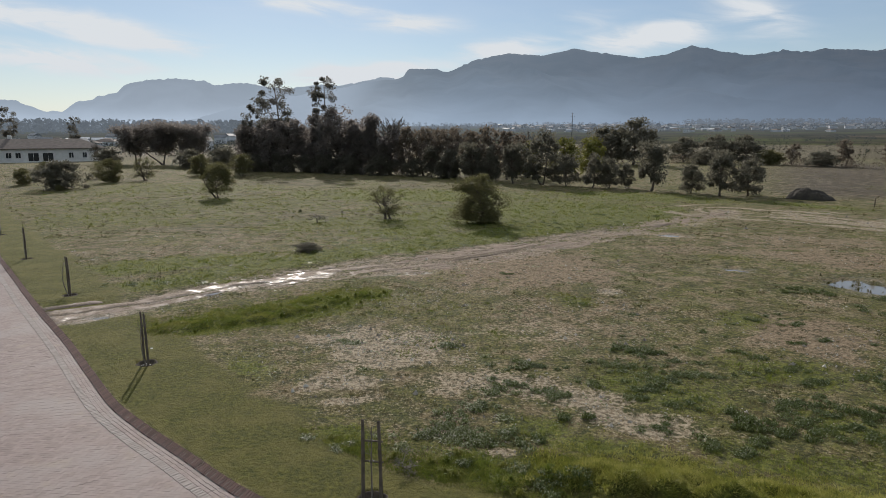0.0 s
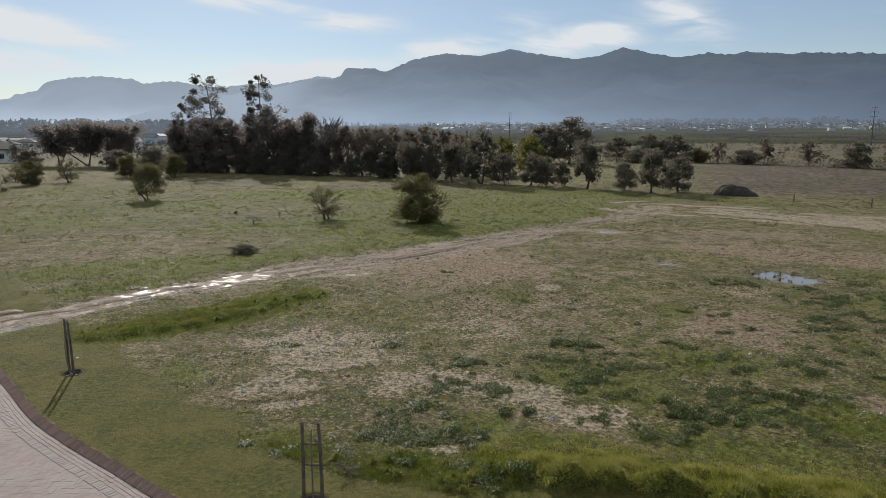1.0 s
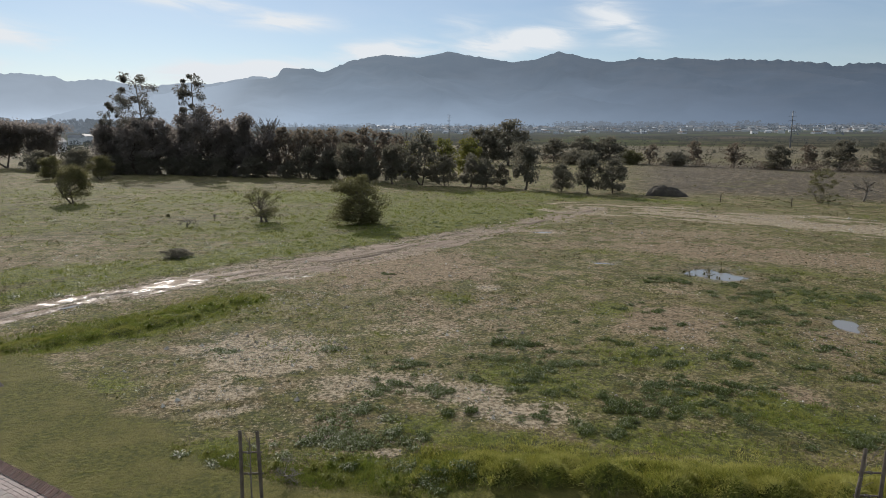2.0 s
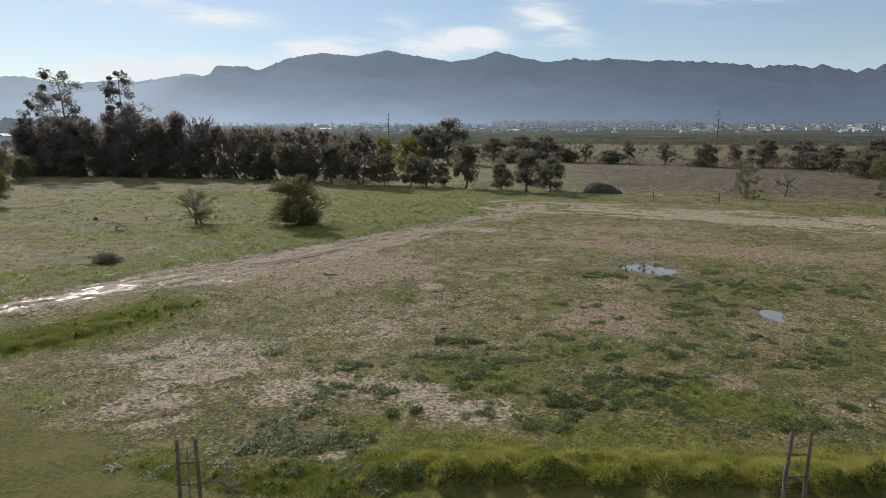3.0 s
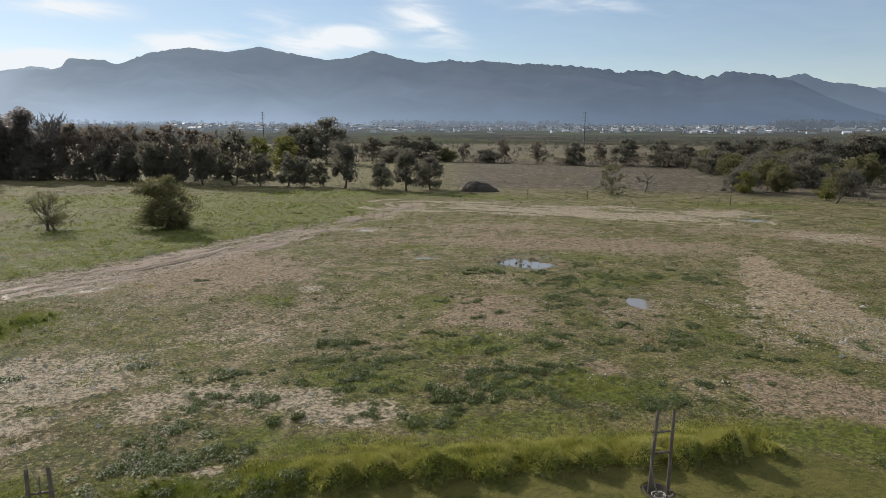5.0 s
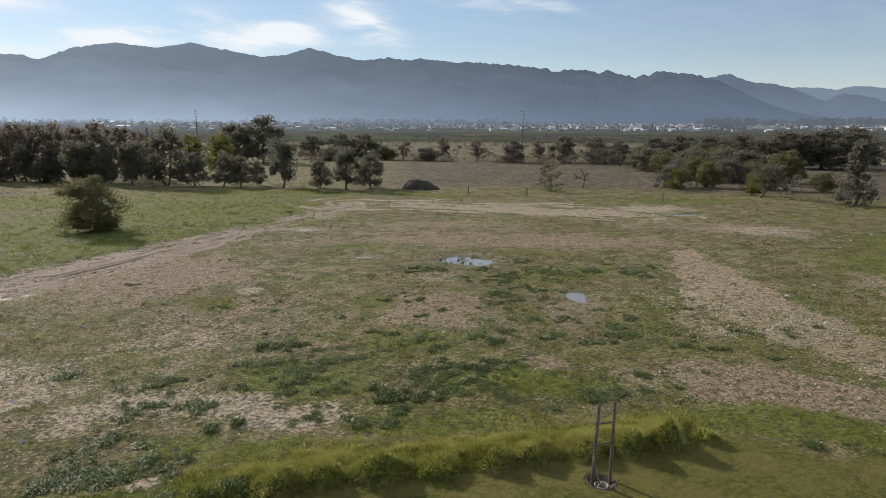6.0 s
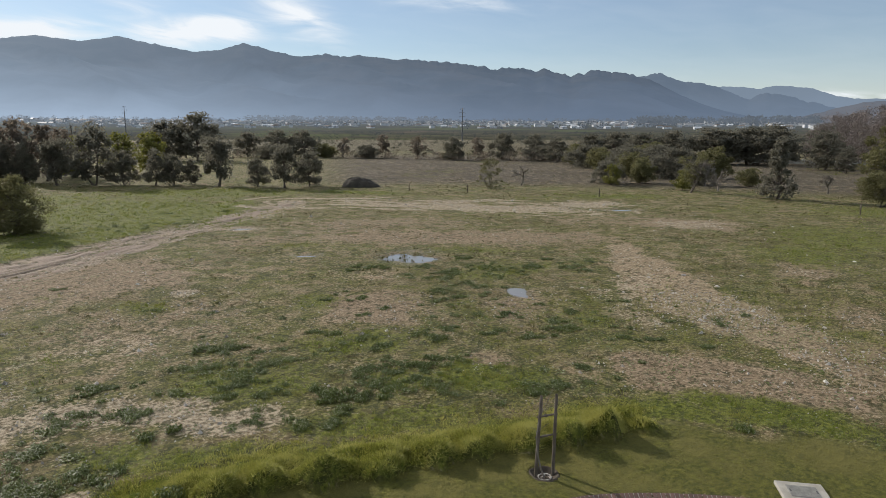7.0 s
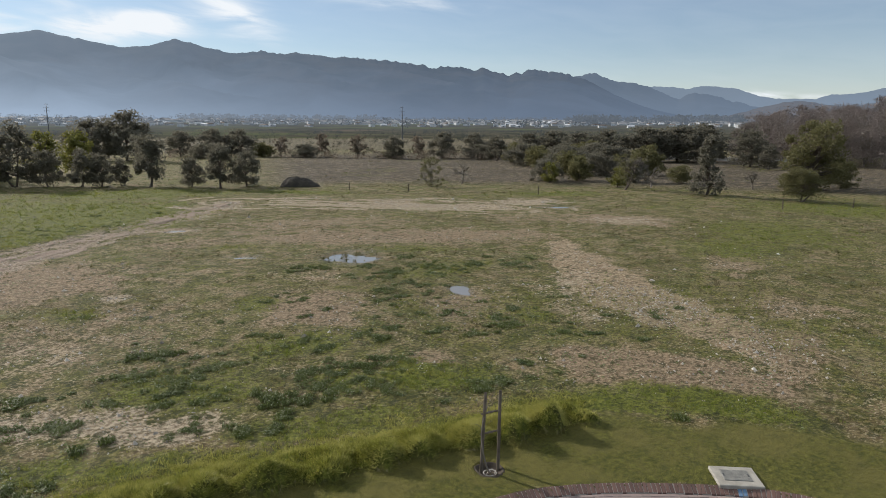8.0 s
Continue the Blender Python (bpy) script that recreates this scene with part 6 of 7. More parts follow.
def estate_house():
    base = tagged(new("house"), "long white single-storey house with a brown hipped tile roof", "house")
    z = float(height(np.array([-115.0]), np.array([186.0]))[0])
    base.matrix_basis = Matrix.Translation((-116.5, 189.0, z)) @ Matrix.Rotation(radians(31), 4, "Z")
    L, D, H_ = 34.0, 11.0, 3.9
    bm = bmesh.new()
    box_bm(bm, L, D, H_, None, 0.03)
    box_bm(bm, L + 0.3, D + 0.3, 0.35, None, 0.02)
    wall = part("wall", bm_mesh("wall", bm, WALL_WHITE), base)
    bm = bmesh.new()
    hip_roof(bm, L, D, H_, 2.6, 0.7)
    part("roof", bm_mesh("roof", bm, ROOF_TILE), base, "brown tiled hipped roof")
    for x, w, h, sill in ((-14.0, 1.3, 1.5, 1.2), (-11.8, 1.3, 1.5, 1.2), (-6.4, 1.3, 1.6, 1.2), (-4.2, 1.3, 1.6, 1.2), (-0.6, 2.6, 2.4, 0.3), (2.9, 2.6, 2.4, 0.3), (8.6, 1.2, 1.6, 1.1), (12.0, 1.1, 1.6, 1.1), (14.8, 1.1, 1.6, 1.1)):
        win = part("window", None, base)
        win.matrix_basis = Matrix.Translation((x, -D / 2, sill))
        bm = bmesh.new()
        for dx, dz, sw, sh in ((-w / 2, 0, 0.1, h), (w / 2, 0, 0.1, h), (0, 0, 0.07, h), (0, 0, w, 0.1), (0, h - 0.1, w + 0.1, 0.1)):
            box_bm(bm, sw, 0.14, sh, Matrix.Translation((dx, -0.05, dz)), 0.01)
        part("window_frame", bm_mesh("window_frame", bm, FRAME_WHITE), win)
        bm = bmesh.new()
        box_bm(bm, w, 0.04, h, Matrix.Translation((0, -0.022, 0)))
        part("pane", bm_mesh("pane", bm, WINDOW_DARK), win)
    bm = bmesh.new()
    box_bm(bm, 1.0, 0.8, 2.4, Matrix.Translation((-6, 1, H_ + 1.2)), 0.05)
    part("chimney", bm_mesh("chimney", bm, WALL_WHITE), base)


estate_house()


def far_house_mesh(L, D, H_, rise, wall_mat, roof_mat, hip, name):
    base = new("village_house")
    bm = bmesh.new()
    box_bm(bm, L, D, H_, Matrix.Translation((0, 0, -0.5)), 0.03)
    if not hip:
        for sx_ in (-1, 1):
            v = [bm.verts.new(p) for p in ((sx_ * L / 2, -D / 2, H_ - 0.5), (sx_ * L / 2, D / 2, H_ - 0.5), (sx_ * L / 2, 0, H_ - 0.5 + rise * 0.95))]
            bm.faces.new(v if sx_ < 0 else v[::-1])
    part("wall", bm_mesh(name + "_wall", bm, wall_mat), base)
    bm = bmesh.new()
    hip_roof(bm, L, D, H_ - 0.5, rise, 0.3, hip)
    part("roof", bm_mesh(name + "_roof", bm, roof_mat), base)
    for i in range(max(2, int(L // 4))):
        bm = bmesh.new()
        box_bm(bm, 1.4, 0.12, 1.3, Matrix.Translation((-L / 2 + (i + 0.5) * L / max(2, int(L // 4)), -D / 2, 0.7)), 0.02)
        part("window", bm_mesh(name + "_window", bm, WINDOW_DARK), base)
    return base


VILLAGE_WALL = plain_material("village_wall", (0.50, 0.52, 0.54), (0.68, 0.69, 0.70), 0.3, 0.9, 0.1)
# pale roofs: the light that roofs catch is put into the colour
ROOF_PALE = plain_material("roof_pale", (0.50, 0.52, 0.54), (0.66, 0.68, 0.70), 0.5, 0.7, 0.2, 10)
houses = [far_house_mesh(14, 9, 4.0, 2.2, VILLAGE_WALL, ROOF_PALE, False, "gable_house"), far_house_mesh(18, 10, 4.2, 2.4, VILLAGE_WALL, ROOF_TILE, True, "hip_house"),
          far_house_mesh(11, 9, 7.0, 2.6, VILLAGE_WALL, ROOF_GREY, False, "tall_house")]
HOUSE_LABELS = ["small white gabled house in the far village", "low white hipped-roof house in the far village", "two-storey white gabled house in the far village"]
rng = np.random.default_rng(12)
first = [True] * 3
for i in range(270):
    if i < 230:
        a, d = radians(rng.uniform(6, 66)), rng.uniform(950, 1900)
    elif i < 256:
        a, d = radians(rng.uniform(-36, -13)), rng.uniform(300, 620)
    else:
        a, d = radians(rng.uniform(50, 64)), rng.uniform(1400, 1800)
    x, y = d * math.sin(a), d * math.cos(a)
    z = float(far_height(np.array([x]), np.array([y]))[0])
    m = Matrix.Translation((x, y, z)) @ Matrix.Rotation(-a + rng.normal() * 0.6, 4, "Z") @ Matrix.Diagonal((0.68, 0.68, 0.66, 1))
    k = i % 3
    if first[k]:
        houses[k].matrix_basis = m.copy()
        first[k] = False
        ob = houses[k]
    else:
        houses[k].scale, keep = (1, 1, 1), houses[k].scale.copy()
        ob = copy_thing(houses[k], m)
        houses[k].scale = keep
    tagged(ob, HOUSE_LABELS[k], "house", "far village")


def village_roofs():
    """The rest of the far village: small white houses with gabled roofs, too many to count."""
    rng = np.random.default_rng(46)
    V, F, W, Q = [], [], [], []
    for i in range(620):
        a = radians(rng.uniform(4, 67))
        d = rng.uniform(1150, 2300)
        x, y = d * math.sin(a), d * math.cos(a)
        z = float(far_height(np.array([x]), np.array([y]))[0]) - 0.5
        m = Matrix.Translation((x, y, z)) @ Matrix.Rotation(-a + rng.normal() * 0.7, 4, "Z")
        l, w, h, r = rng.uniform(4, 8), rng.uniform(3, 4.5), rng.uniform(2.6, 4.8), rng.uniform(1.2, 2.2)
        k = len(V)
        V += [m @ Vector(p) for p in ((-l, -w, 0), (l, -w, 0), (l, w, 0), (-l, w, 0), (-l, -w, h), (l, -w, h), (l, w, h), (-l, w, h))]
        F += [(k + q, k + (q + 1) % 4, k + 4 + (q + 1) % 4, k + 4 + q) for q in range(4)]
        k = len(W)
        W += [m @ Vector(p) for p in ((-l - 0.3, -w - 0.3, h), (l + 0.3, -w - 0.3, h), (l + 0.3, w + 0.3, h), (-l - 0.3, w + 0.3, h), (-l, 0, h + r), (l, 0, h + r))]
        Q += [(k, k + 1, k + 5, k + 4), (k + 2, k + 3, k + 4, k + 5), (k + 1, k + 2, k + 5, k + 5), (k + 3, k, k + 4, k + 4), (k + 3, k + 2, k + 1, k)]
    walls = tagged(new("village", mesh_np("village", np.array(V), np.array(F), VILLAGE_WALL)), "far white houses of a village across the plain", "village", kind="stuff")
    tri = [q[:3] for q in Q if q[2] == q[3]]
    part("village_roof", mesh_np("village_roof", np.array(W), [np.array([q for q in Q if q[2] != q[3]]), np.array(tri)], ROOF_GREY), walls)


village_roofs()

# ---------------------------------------------------------------- poles and posts
POLE_GREY = plain_material("pole_steel", (0.10, 0.10, 0.10), (0.17, 0.17, 0.17), 2.0, 0.6, 0.2, metal=0.3)


def pylon(x, y, hgt, label):
    z = float(far_height(np.array([x]), np.array([y]))[0])
    base = tagged(new("power_pole"), label, "power pole", "power poles")
    base.matrix_basis = Matrix.Translation((x, y, z))
    V, F = tubes([np.array([[0, 0, -0.5, 0.42], [0, 0, hgt * 0.5, 0.34], [0, 0, hgt, 0.20]])], 8)
    part("mast", mesh_np("mast", V, [F, np.arange(len(V) - 8, len(V))[None]], POLE_GREY, True), base)
    for zz, w in ((hgt - 0.6, 1.0), (hgt - 3.0, 1.5), (hgt - 5.4, 1.5)):
        for sd in (-1, 1):
            V, F = tubes([np.array([[0, 0, zz, 0.10], [sd * w, -sd * w * 0.6, zz + 0.15, 0.06]])], 6)
            arm = part("arm", mesh_np("arm", V, F, POLE_GREY, True), base)
            V, F = tubes([np.array([[sd * w, -sd * w * 0.6, zz + 0.1, 0.07], [sd * w, -sd * w * 0.6, zz - 0.5, 0.07]])], 6)
            part("insulator", mesh_np("insulator", V, F, TIE, True), arm)


pylon(261.0, 331.8, 20.5, "tall grey power pole standing on the plain")
pylon(110.0, 565.0, 22.5, "distant grey power pole over the trees")

POSTS = [(75.1, 21.9), (68.0, 26.0), (46.6, 70.2), (52.0, 65.0), (60.0, 50.5), (72.5, 14.0)]
for i, (x, y) in enumerate(POSTS):
    z = float(height(np.array([x]), np.array([y]))[0])
    V, F = tubes([np.array([[0, 0, -0.2, 0.06], [0.01, 0, 0.55, 0.058], [0.02, 0.01, 0.98, 0.055], [0.02, 0.01, 1.0, 0.03]])], 8)
    ob = new("fence_post", mesh_np("fence_post", V, [F, np.arange(len(V) - 8, len(V))[None]], WOOD, True))
    ob.matrix_basis = Matrix.Translation((x, y, z))
    tagged(ob, "short weathered wooden post standing in the grass", "post", "field posts")

# low white wall beyond the thicket
bm = bmesh.new()
for i in range(9):
    box_bm(bm, 3.6, 0.25, 0.9, Matrix.Translation((i * 3.7 - 15, 0, 0)), 0.02)
    box_bm(bm, 0.35, 0.35, 1.15, Matrix.Translation((i * 3.7 - 16.85, 0, 0)), 0.03)
ob = new("garden_wall", bm_mesh("garden_wall", bm, WALL_WHITE))
ob.matrix_basis = Matrix.Translation((158, 71, 0.0)) @ Matrix.Rotation(radians(-62), 4, "Z")
tagged(ob, "low white garden wall behind the trees", "wall")


# ---------------------------------------------------------------- earth mound at the field's edge
def earth_mound():
    n, k = 22, 64
    V, F = [(0.0, 0.0, 1.22)], [(0, 1 + j, 1 + (j + 1) % k) for j in range(k)]
    for i in range(1, n + 1):
        q = i / n
        for j in range(k):
            a = j * 2 * math.pi / k
            rag = 1 + 0.22 * noise.noise(Vector((math.cos(a) * 1.6, math.sin(a) * 1.6, 4.0)))
            px, py = 2.6 * q * rag * math.cos(a), 1.5 * q * rag * math.sin(a)
            lump = 0.28 * noise.noise(Vector((px * 1.3, py * 1.3, 2.0))) + 0.14 * noise.noise(Vector((px * 4, py * 4, 7.0)))
            V.append((px, py, 1.22 * (1 - q ** 3.0) * (1 - 0.30 * px / 2.6) + lump * (1 - q ** 4) - 0.15 * q ** 6))
    for i in range(n - 1):
        for j in range(k):
            a, b = 1 + i * k + j, 1 + i * k + (j + 1) % k
            F.append((a, a + k, b + k))
            F.append((a, b + k, b))
    ob = new("earth_mound", mesh_np("earth_mound", np.array(V), np.array(F), plain_material("dark_earth", (0.030, 0.026, 0.020), (0.062, 0.052, 0.038), 1.5, 0.95, 0.9, 14)))
    ob.matrix_basis = Matrix.Translation((43.5, 77.5, float(height(np.array([43.5]), np.array([77.5]))[0]) - 0.02)) @ Matrix.Rotation(radians(-29), 4, "Z")
    tagged(ob, "low mound of dark dumped earth in the grass", "earth mound")


earth_mound()

# ---------------------------------------------------------------- litter and loose rocks
LW, LR = "crumpled white plastic lying on the grass", "pale loose rock on the bare ground"
LOOSE = [(-11.0, 23.6, 0.07, "litter", LW), (43.4, 16.7, 0.15, "litter", LW), (31.5, 20.5, 0.18, "rock", LR), (29.8, 21.5, 0.14, "rock", LR), (27.2, 18.9, 0.16, "rock", LR), (26.0, 20.2, 0.12, "rock", LR),
         (24.4, 15.0, 0.14, "rock", LR), (30.6, 18.0, 0.20, "rock", LR), (27.5, 11.5, 0.13, "rock", LR), (33.8, 18.5, 0.15, "rock", LR), (24.9, 21.9, 0.12, "rock", LR), (28.6, 22.6, 0.13, "rock", LR)]


def crumple(name, size, seed, mat):
    bm = bmesh.new()
    bmesh.ops.create_icosphere(bm, subdivisions=2, radius=size)
    for v in bm.verts:
        v.co = v.co * (1 + 0.45 * noise.noise(v.co * (3.0 / size) * 0.4 + Vector((seed, 0, 0))))
        v.co.z = max(v.co.z * 0.6, -size * 0.1)
    return bm_mesh(name, bm, mat)


LITTER = plain_material("white_litter", (0.62, 0.61, 0.58), (0.76, 0.75, 0.72), 6.0, 0.5, 0.3)
ROCK = plain_material("pale_rock", (0.34, 0.31, 0.26), (0.50, 0.46, 0.40), 5.0, 0.9, 0.6)
for i, (x, y, s_, mat_, label) in enumerate(LOOSE):
    ob = new("litter" if mat_ == "litter" else "rock", crumple("loose", s_ * 0.7, i * 3.1, LITTER if mat_ == "litter" else ROCK))
    ob.matrix_basis = Matrix.Translation((x, y, float(height(np.array([x]), np.array([y]))[0])))
    tagged(ob, label, "litter" if mat_ == "litter" else "rock")

# ---------------------------------------------------------------- grass, weeds and stones
def grass_material(name, dark, light, tip, through_light=0.46):
    mt, nt, bs = material(name)
    N = Nodes(nt)
    co = N.place()
    tone = N.attr("tone")
    col = N.mix(N.math("ADD", N.math("MULTIPLY", N.island(), 0.3), N.math("MULTIPLY", tone, 0.7)), rgb(*dark), rgb(*light))
    col = N.mix(N.ramp(tone, 0.86, 0.92), col, rgb(*tip))
    col = N.mix(N.ramp(N.noise(0.7, 4, vector=co), 0.42, 0.68), col, rgb(*tip))
    N.put(bs, "Base Color", col)
    bs.inputs["Roughness"].default_value = 0.6
    bs.inputs["Specular IOR Level"].default_value = 0.25
    tr = N.node("ShaderNodeBsdfTranslucent", Color=col)
    ms = N.node("ShaderNodeMixShader", Fac=through_light)
    nt.links.new(bs.outputs[0], ms.inputs[1])
    nt.links.new(tr.outputs[0], ms.inputs[2])
    nt.links.new(ms.outputs[0], nt.nodes["Material Output"].inputs[0])
    return mt


GRASS_ROUGH = grass_material("grass_rough", (0.034, 0.042, 0.010), (0.128, 0.118, 0.042), (0.175, 0.145, 0.082))
GRASS_BANK = grass_material("grass_bank", (0.090, 0.105, 0.015), (0.375, 0.370, 0.066), (0.430, 0.405, 0.115), 0.38)
GRASS_LUSH = grass_material("grass_lush", (0.078, 0.108, 0.014), (0.190, 0.225, 0.036), (0.225, 0.225, 0.058))
GRASS_LAWN = grass_material("grass_lawn", (0.070, 0.080, 0.013), (0.122, 0.126, 0.026), (0.132, 0.120, 0.034))


def blades(xy, per, h, w, rng, lean=0.5, spread=0.06, follow=0.0, comb=0.0):
    """Triangular blades: per to each tuft, h tall (an array), w wide at the foot."""
    n = len(xy) * per
    z = height(xy[:, 0], xy[:, 1])
    hh = np.repeat(h, per) * rng.uniform(0.5, 1.15, n)
    ww = np.repeat(w, per) * rng.uniform(0.7, 1.2, n)
    ang, tilt = rng.uniform(0, 2 * np.pi, n), np.abs(rng.normal(0, lean, n))
    off = rng.normal(0, 1, (n, 2)) * (spread if np.isscalar(spread) else np.repeat(spread, per)[:, None])
    fx, fy, fz = np.repeat(xy[:, 0], per) + off[:, 0], np.repeat(xy[:, 1], per) + off[:, 1], np.repeat(z, per) - 0.015
    fa = rng.uniform(0, 2 * np.pi, n)
    if comb:
        # the blades of a tuft bow the same way
        ang = np.repeat(rng.uniform(0, 2 * np.pi, len(xy)), per) + rng.normal(0, 0.5, n)
        tilt = tilt + np.repeat(rng.uniform(0, comb, len(xy)), per)
    cx, cy = np.cos(fa) * ww / 2, np.sin(fa) * ww / 2
    tx, ty, tz = np.cos(ang) * np.sin(tilt) * hh, np.sin(ang) * np.sin(tilt) * hh, np.cos(tilt) * hh
    if follow:
        gx = (height(xy[:, 0] + 0.1, xy[:, 1]) - z) / 0.1
        gy = (height(xy[:, 0], xy[:, 1] + 0.1) - z) / 0.1
        fz = np.repeat(z, per) - 0.015 + off[:, 0] * np.repeat(gx, per) + off[:, 1] * np.repeat(gy, per)
        tx, ty = tx - np.repeat(np.clip(gx, -1.5, 1.5), per) * hh * follow, ty - np.repeat(np.clip(gy, -1.5, 1.5), per) * hh * follow
    V = np.stack([np.stack([fx - cx, fy - cy, fz], 1), np.stack([fx + cx, fy + cy, fz], 1), np.stack([fx + tx, fy + ty, fz + tz], 1)], 1).reshape(-1, 3)
    return V, np.repeat(np.repeat(rng.random(len(xy)), per), 3)


def tussocks(c, per, h, rng):
    """Domes of long arching blades, per to each centre."""
    n = len(c) * per
    z = height(c[:, 0], c[:, 1])
    hh = np.repeat(h, per)
    an, rd = rng.uniform(0, 2 * np.pi, n), np.abs(rng.normal(0, 0.5, n))
    fx, fy = np.repeat(c[:, 0], per) + np.cos(an) * rd * hh * 0.55, np.repeat(c[:, 1], per) + np.sin(an) * rd * hh * 0.55
    fz = np.repeat(z, per) - 0.02
    an = an + rng.normal(0, 0.5, n)
    L = hh * rng.uniform(0.55, 1.1, n)
    out = np.clip(rd, 0.1, 1.2) * rng.uniform(0.5, 1.1, n)
    w = rng.uniform(0.010, 0.022, n)
    sx_, sy_ = -np.sin(an) * w / 2, np.cos(an) * w / 2
    mx, my, mz = fx + np.cos(an) * out * L * 0.35, fy + np.sin(an) * out * L * 0.35, fz + L * 0.75
    tx, ty, tz = fx + np.cos(an) * out * L * 0.95, fy + np.sin(an) * out * L * 0.95, fz + L * (0.98 - 0.35 * np.minimum(out, 1))
    P = [np.stack(q, 1) for q in ((fx - sx_, fy - sy_, fz), (fx + sx_, fy + sy_, fz), (mx + sx_, my + sy_, mz), (mx - sx_, my - sy_, mz), (tx, ty, tz))]
    V = np.stack([P[0], P[1], P[2], P[0], P[2], P[3], P[3], P[2], P[4]], 1).reshape(-1, 3)
    return V, np.repeat(np.repeat(rng.random(len(c)) * 0.75, per), 9)


def field_points(rng, density, r0, r1, a0=-38.0, a1=79.0):
    area = 0.5 * radians(a1 - a0) * (r1 * r1 - r0 * r0)
    n = int(area * density)
    a, r = np.radians(rng.uniform(a0, a1, n)), np.sqrt(rng.uniform(r0 * r0, r1 * r1, n))
    return np.stack([r * np.sin(a), r * np.cos(a)], 1)


def build_grass():
    rng = np.random.default_rng(99)
    rough, lush, lawn, bank = [], [], [], []
    for r0, r1, dens, per, hgt, wid in ((11.5, 20, 26, 13, 0.085, 0.017), (20, 34, 15, 13, 0.095, 0.022), (34, 60, 6.0, 10, 0.12, 0.034), (60, 100, 2.0, 8, 0.16, 0.06), (100, 190, 0.8, 6, 0.17, 0.08)):
        p = field_points(rng, dens, r0, r1)
        m = masks(p[:, 0], p[:, 1])
        kd = kerb_distance(p[:, 0], p[:, 1])
        bare = np.clip(np.maximum.reduce([m["bare"], m["earth"], m["track"], m["wet"]]), 0, 1)
        patch = vnoise(p[:, 0], p[:, 1], 1.8, 81, 4)
        ok = (kd > 0.05) & (rng.random(len(p)) > np.maximum(bare * 0.85, m["dry"] * 0.55)) & (patch + 0.25 * rng.random(len(p)) > 0.64) & (m["sand"] < rng.uniform(0.1, 0.6, len(p)))
        isl = m["lush"] > rng.uniform(0.25, 0.75, len(p))
        isn = m["lawn"] > 0.5
        k = ok & ~isl & ~isn
        rough.append(blades(p[k], per, hgt * (0.35 + 1.0 * patch[k] * rng.uniform(0.5, 1.3, k.sum())), np.full(k.sum(), wid), rng, 0.75, 0.05 * (r0 / 20) ** 0.6))
        k = (kd > 0.05) & isl & ~isn
        lush.append(blades(p[k], per, hgt * (0.65 + 1.3 * patch[k]), np.full(k.sum(), wid), rng, 0.65, 0.08 * (r0 / 20) ** 0.6))
        k = (kd > 0.05) & isn
        lawn.append(blades(p[k], per, np.full(k.sum(), 0.045), np.full(k.sum(), wid * 0.7), rng, 0.7, 0.14))
    # long grass thick on the bank and along the track
    near_green = smooth_line([(-3.6, 15.8), (-1.2, 14.7), (1.5, 14.2), (3.4, 14.2)], 0.3)
    back = BANK_FOOT[(BANK_FOOT[:, 0] > 1.5) & (BANK_FOOT[:, 0] < 14.8), :2] + np.array([0.14, 0.36])
    for line, n, h0, sp_, to in ((back, 17000, 0.11, 0.28, bank), (LUSH_STRIP, 9000, 0.09, 1.05, lush), (near_green, 6500, 0.10, 0.60, lush)):
        i = rng.integers(0, len(line), n)
        p = line[i, :2] + rng.normal(0, sp_, (n, 2))
        if to is bank:
            p += np.abs(rng.normal(0, 0.85, (n, 1))) * np.array([[0.37, 0.93]])
        p = p[kerb_distance(p[:, 0], p[:, 1]) > (1.0 if to is bank else 2.6)]
        if to is bank:
            fy = np.interp(p[:, 0], BANK_FOOT[:, 0], BANK_FOOT[:, 1])
            p = p[(bank_profile(p[:, 0], p[:, 1]) > 0.04) | (p[:, 1] > fy + 1.0)]
        tuft = vnoise(p[:, 0], p[:, 1], 0.8, 83, 2)
        to.append(blades(p, 7, h0 * (0.35 + 1.3 * tuft), np.full(len(p), 0.019 if to is bank else 0.020), rng, 0.5, 0.06, 0.6, 0.9))
        c = line[rng.integers(0, len(line), 24), :2] + rng.normal(0, sp_ * 0.7, (24, 2))
        c = c[kerb_distance(c[:, 0], c[:, 1]) > 2.7]
        to.append(tussocks(c, 120, rng.uniform(0.10, 0.20, len(c)), rng))
    # rushes standing in the largest puddle
    c = np.array([22.0, 33.5]) + rng.normal(0, 0.7, (26, 2))
    rough.append(tussocks(c, 16, rng.uniform(0.15, 0.35, len(c)), rng))
    for name, bits, mat, label in (("rough_grass", rough, GRASS_ROUGH, "rough olive and straw-coloured field grass"), ("long_grass", lush, GRASS_LUSH, "bright green long grass in tufts"), ("bank_grass", bank, GRASS_BANK, "long yellow-green grass matted over a low bank"), ("lawn_grass", lawn, GRASS_LAWN, "short mown verge grass")):
        V = np.concatenate([b[0] for b in bits])
        me = mesh_np(name, V, np.arange(len(V)).reshape(-1, 3), mat)
        me.attributes.new("tone", "FLOAT", "POINT").data.foreach_set("value", np.concatenate([b[1] for b in bits]).astype(np.float32))
        tagged(new(name, me), label, "grass", kind="stuff")
    # pale stones and dead leaves on the bare soil
    p = np.concatenate([field_points(rng, 26, 12, 34), field_points(rng, 4.0, 34, 75)])
    m = masks(p[:, 0], p[:, 1])
    kd = kerb_distance(p[:, 0], p[:, 1])
    near = vnoise(p[:, 0], p[:, 1], 3.0, 85, 3)
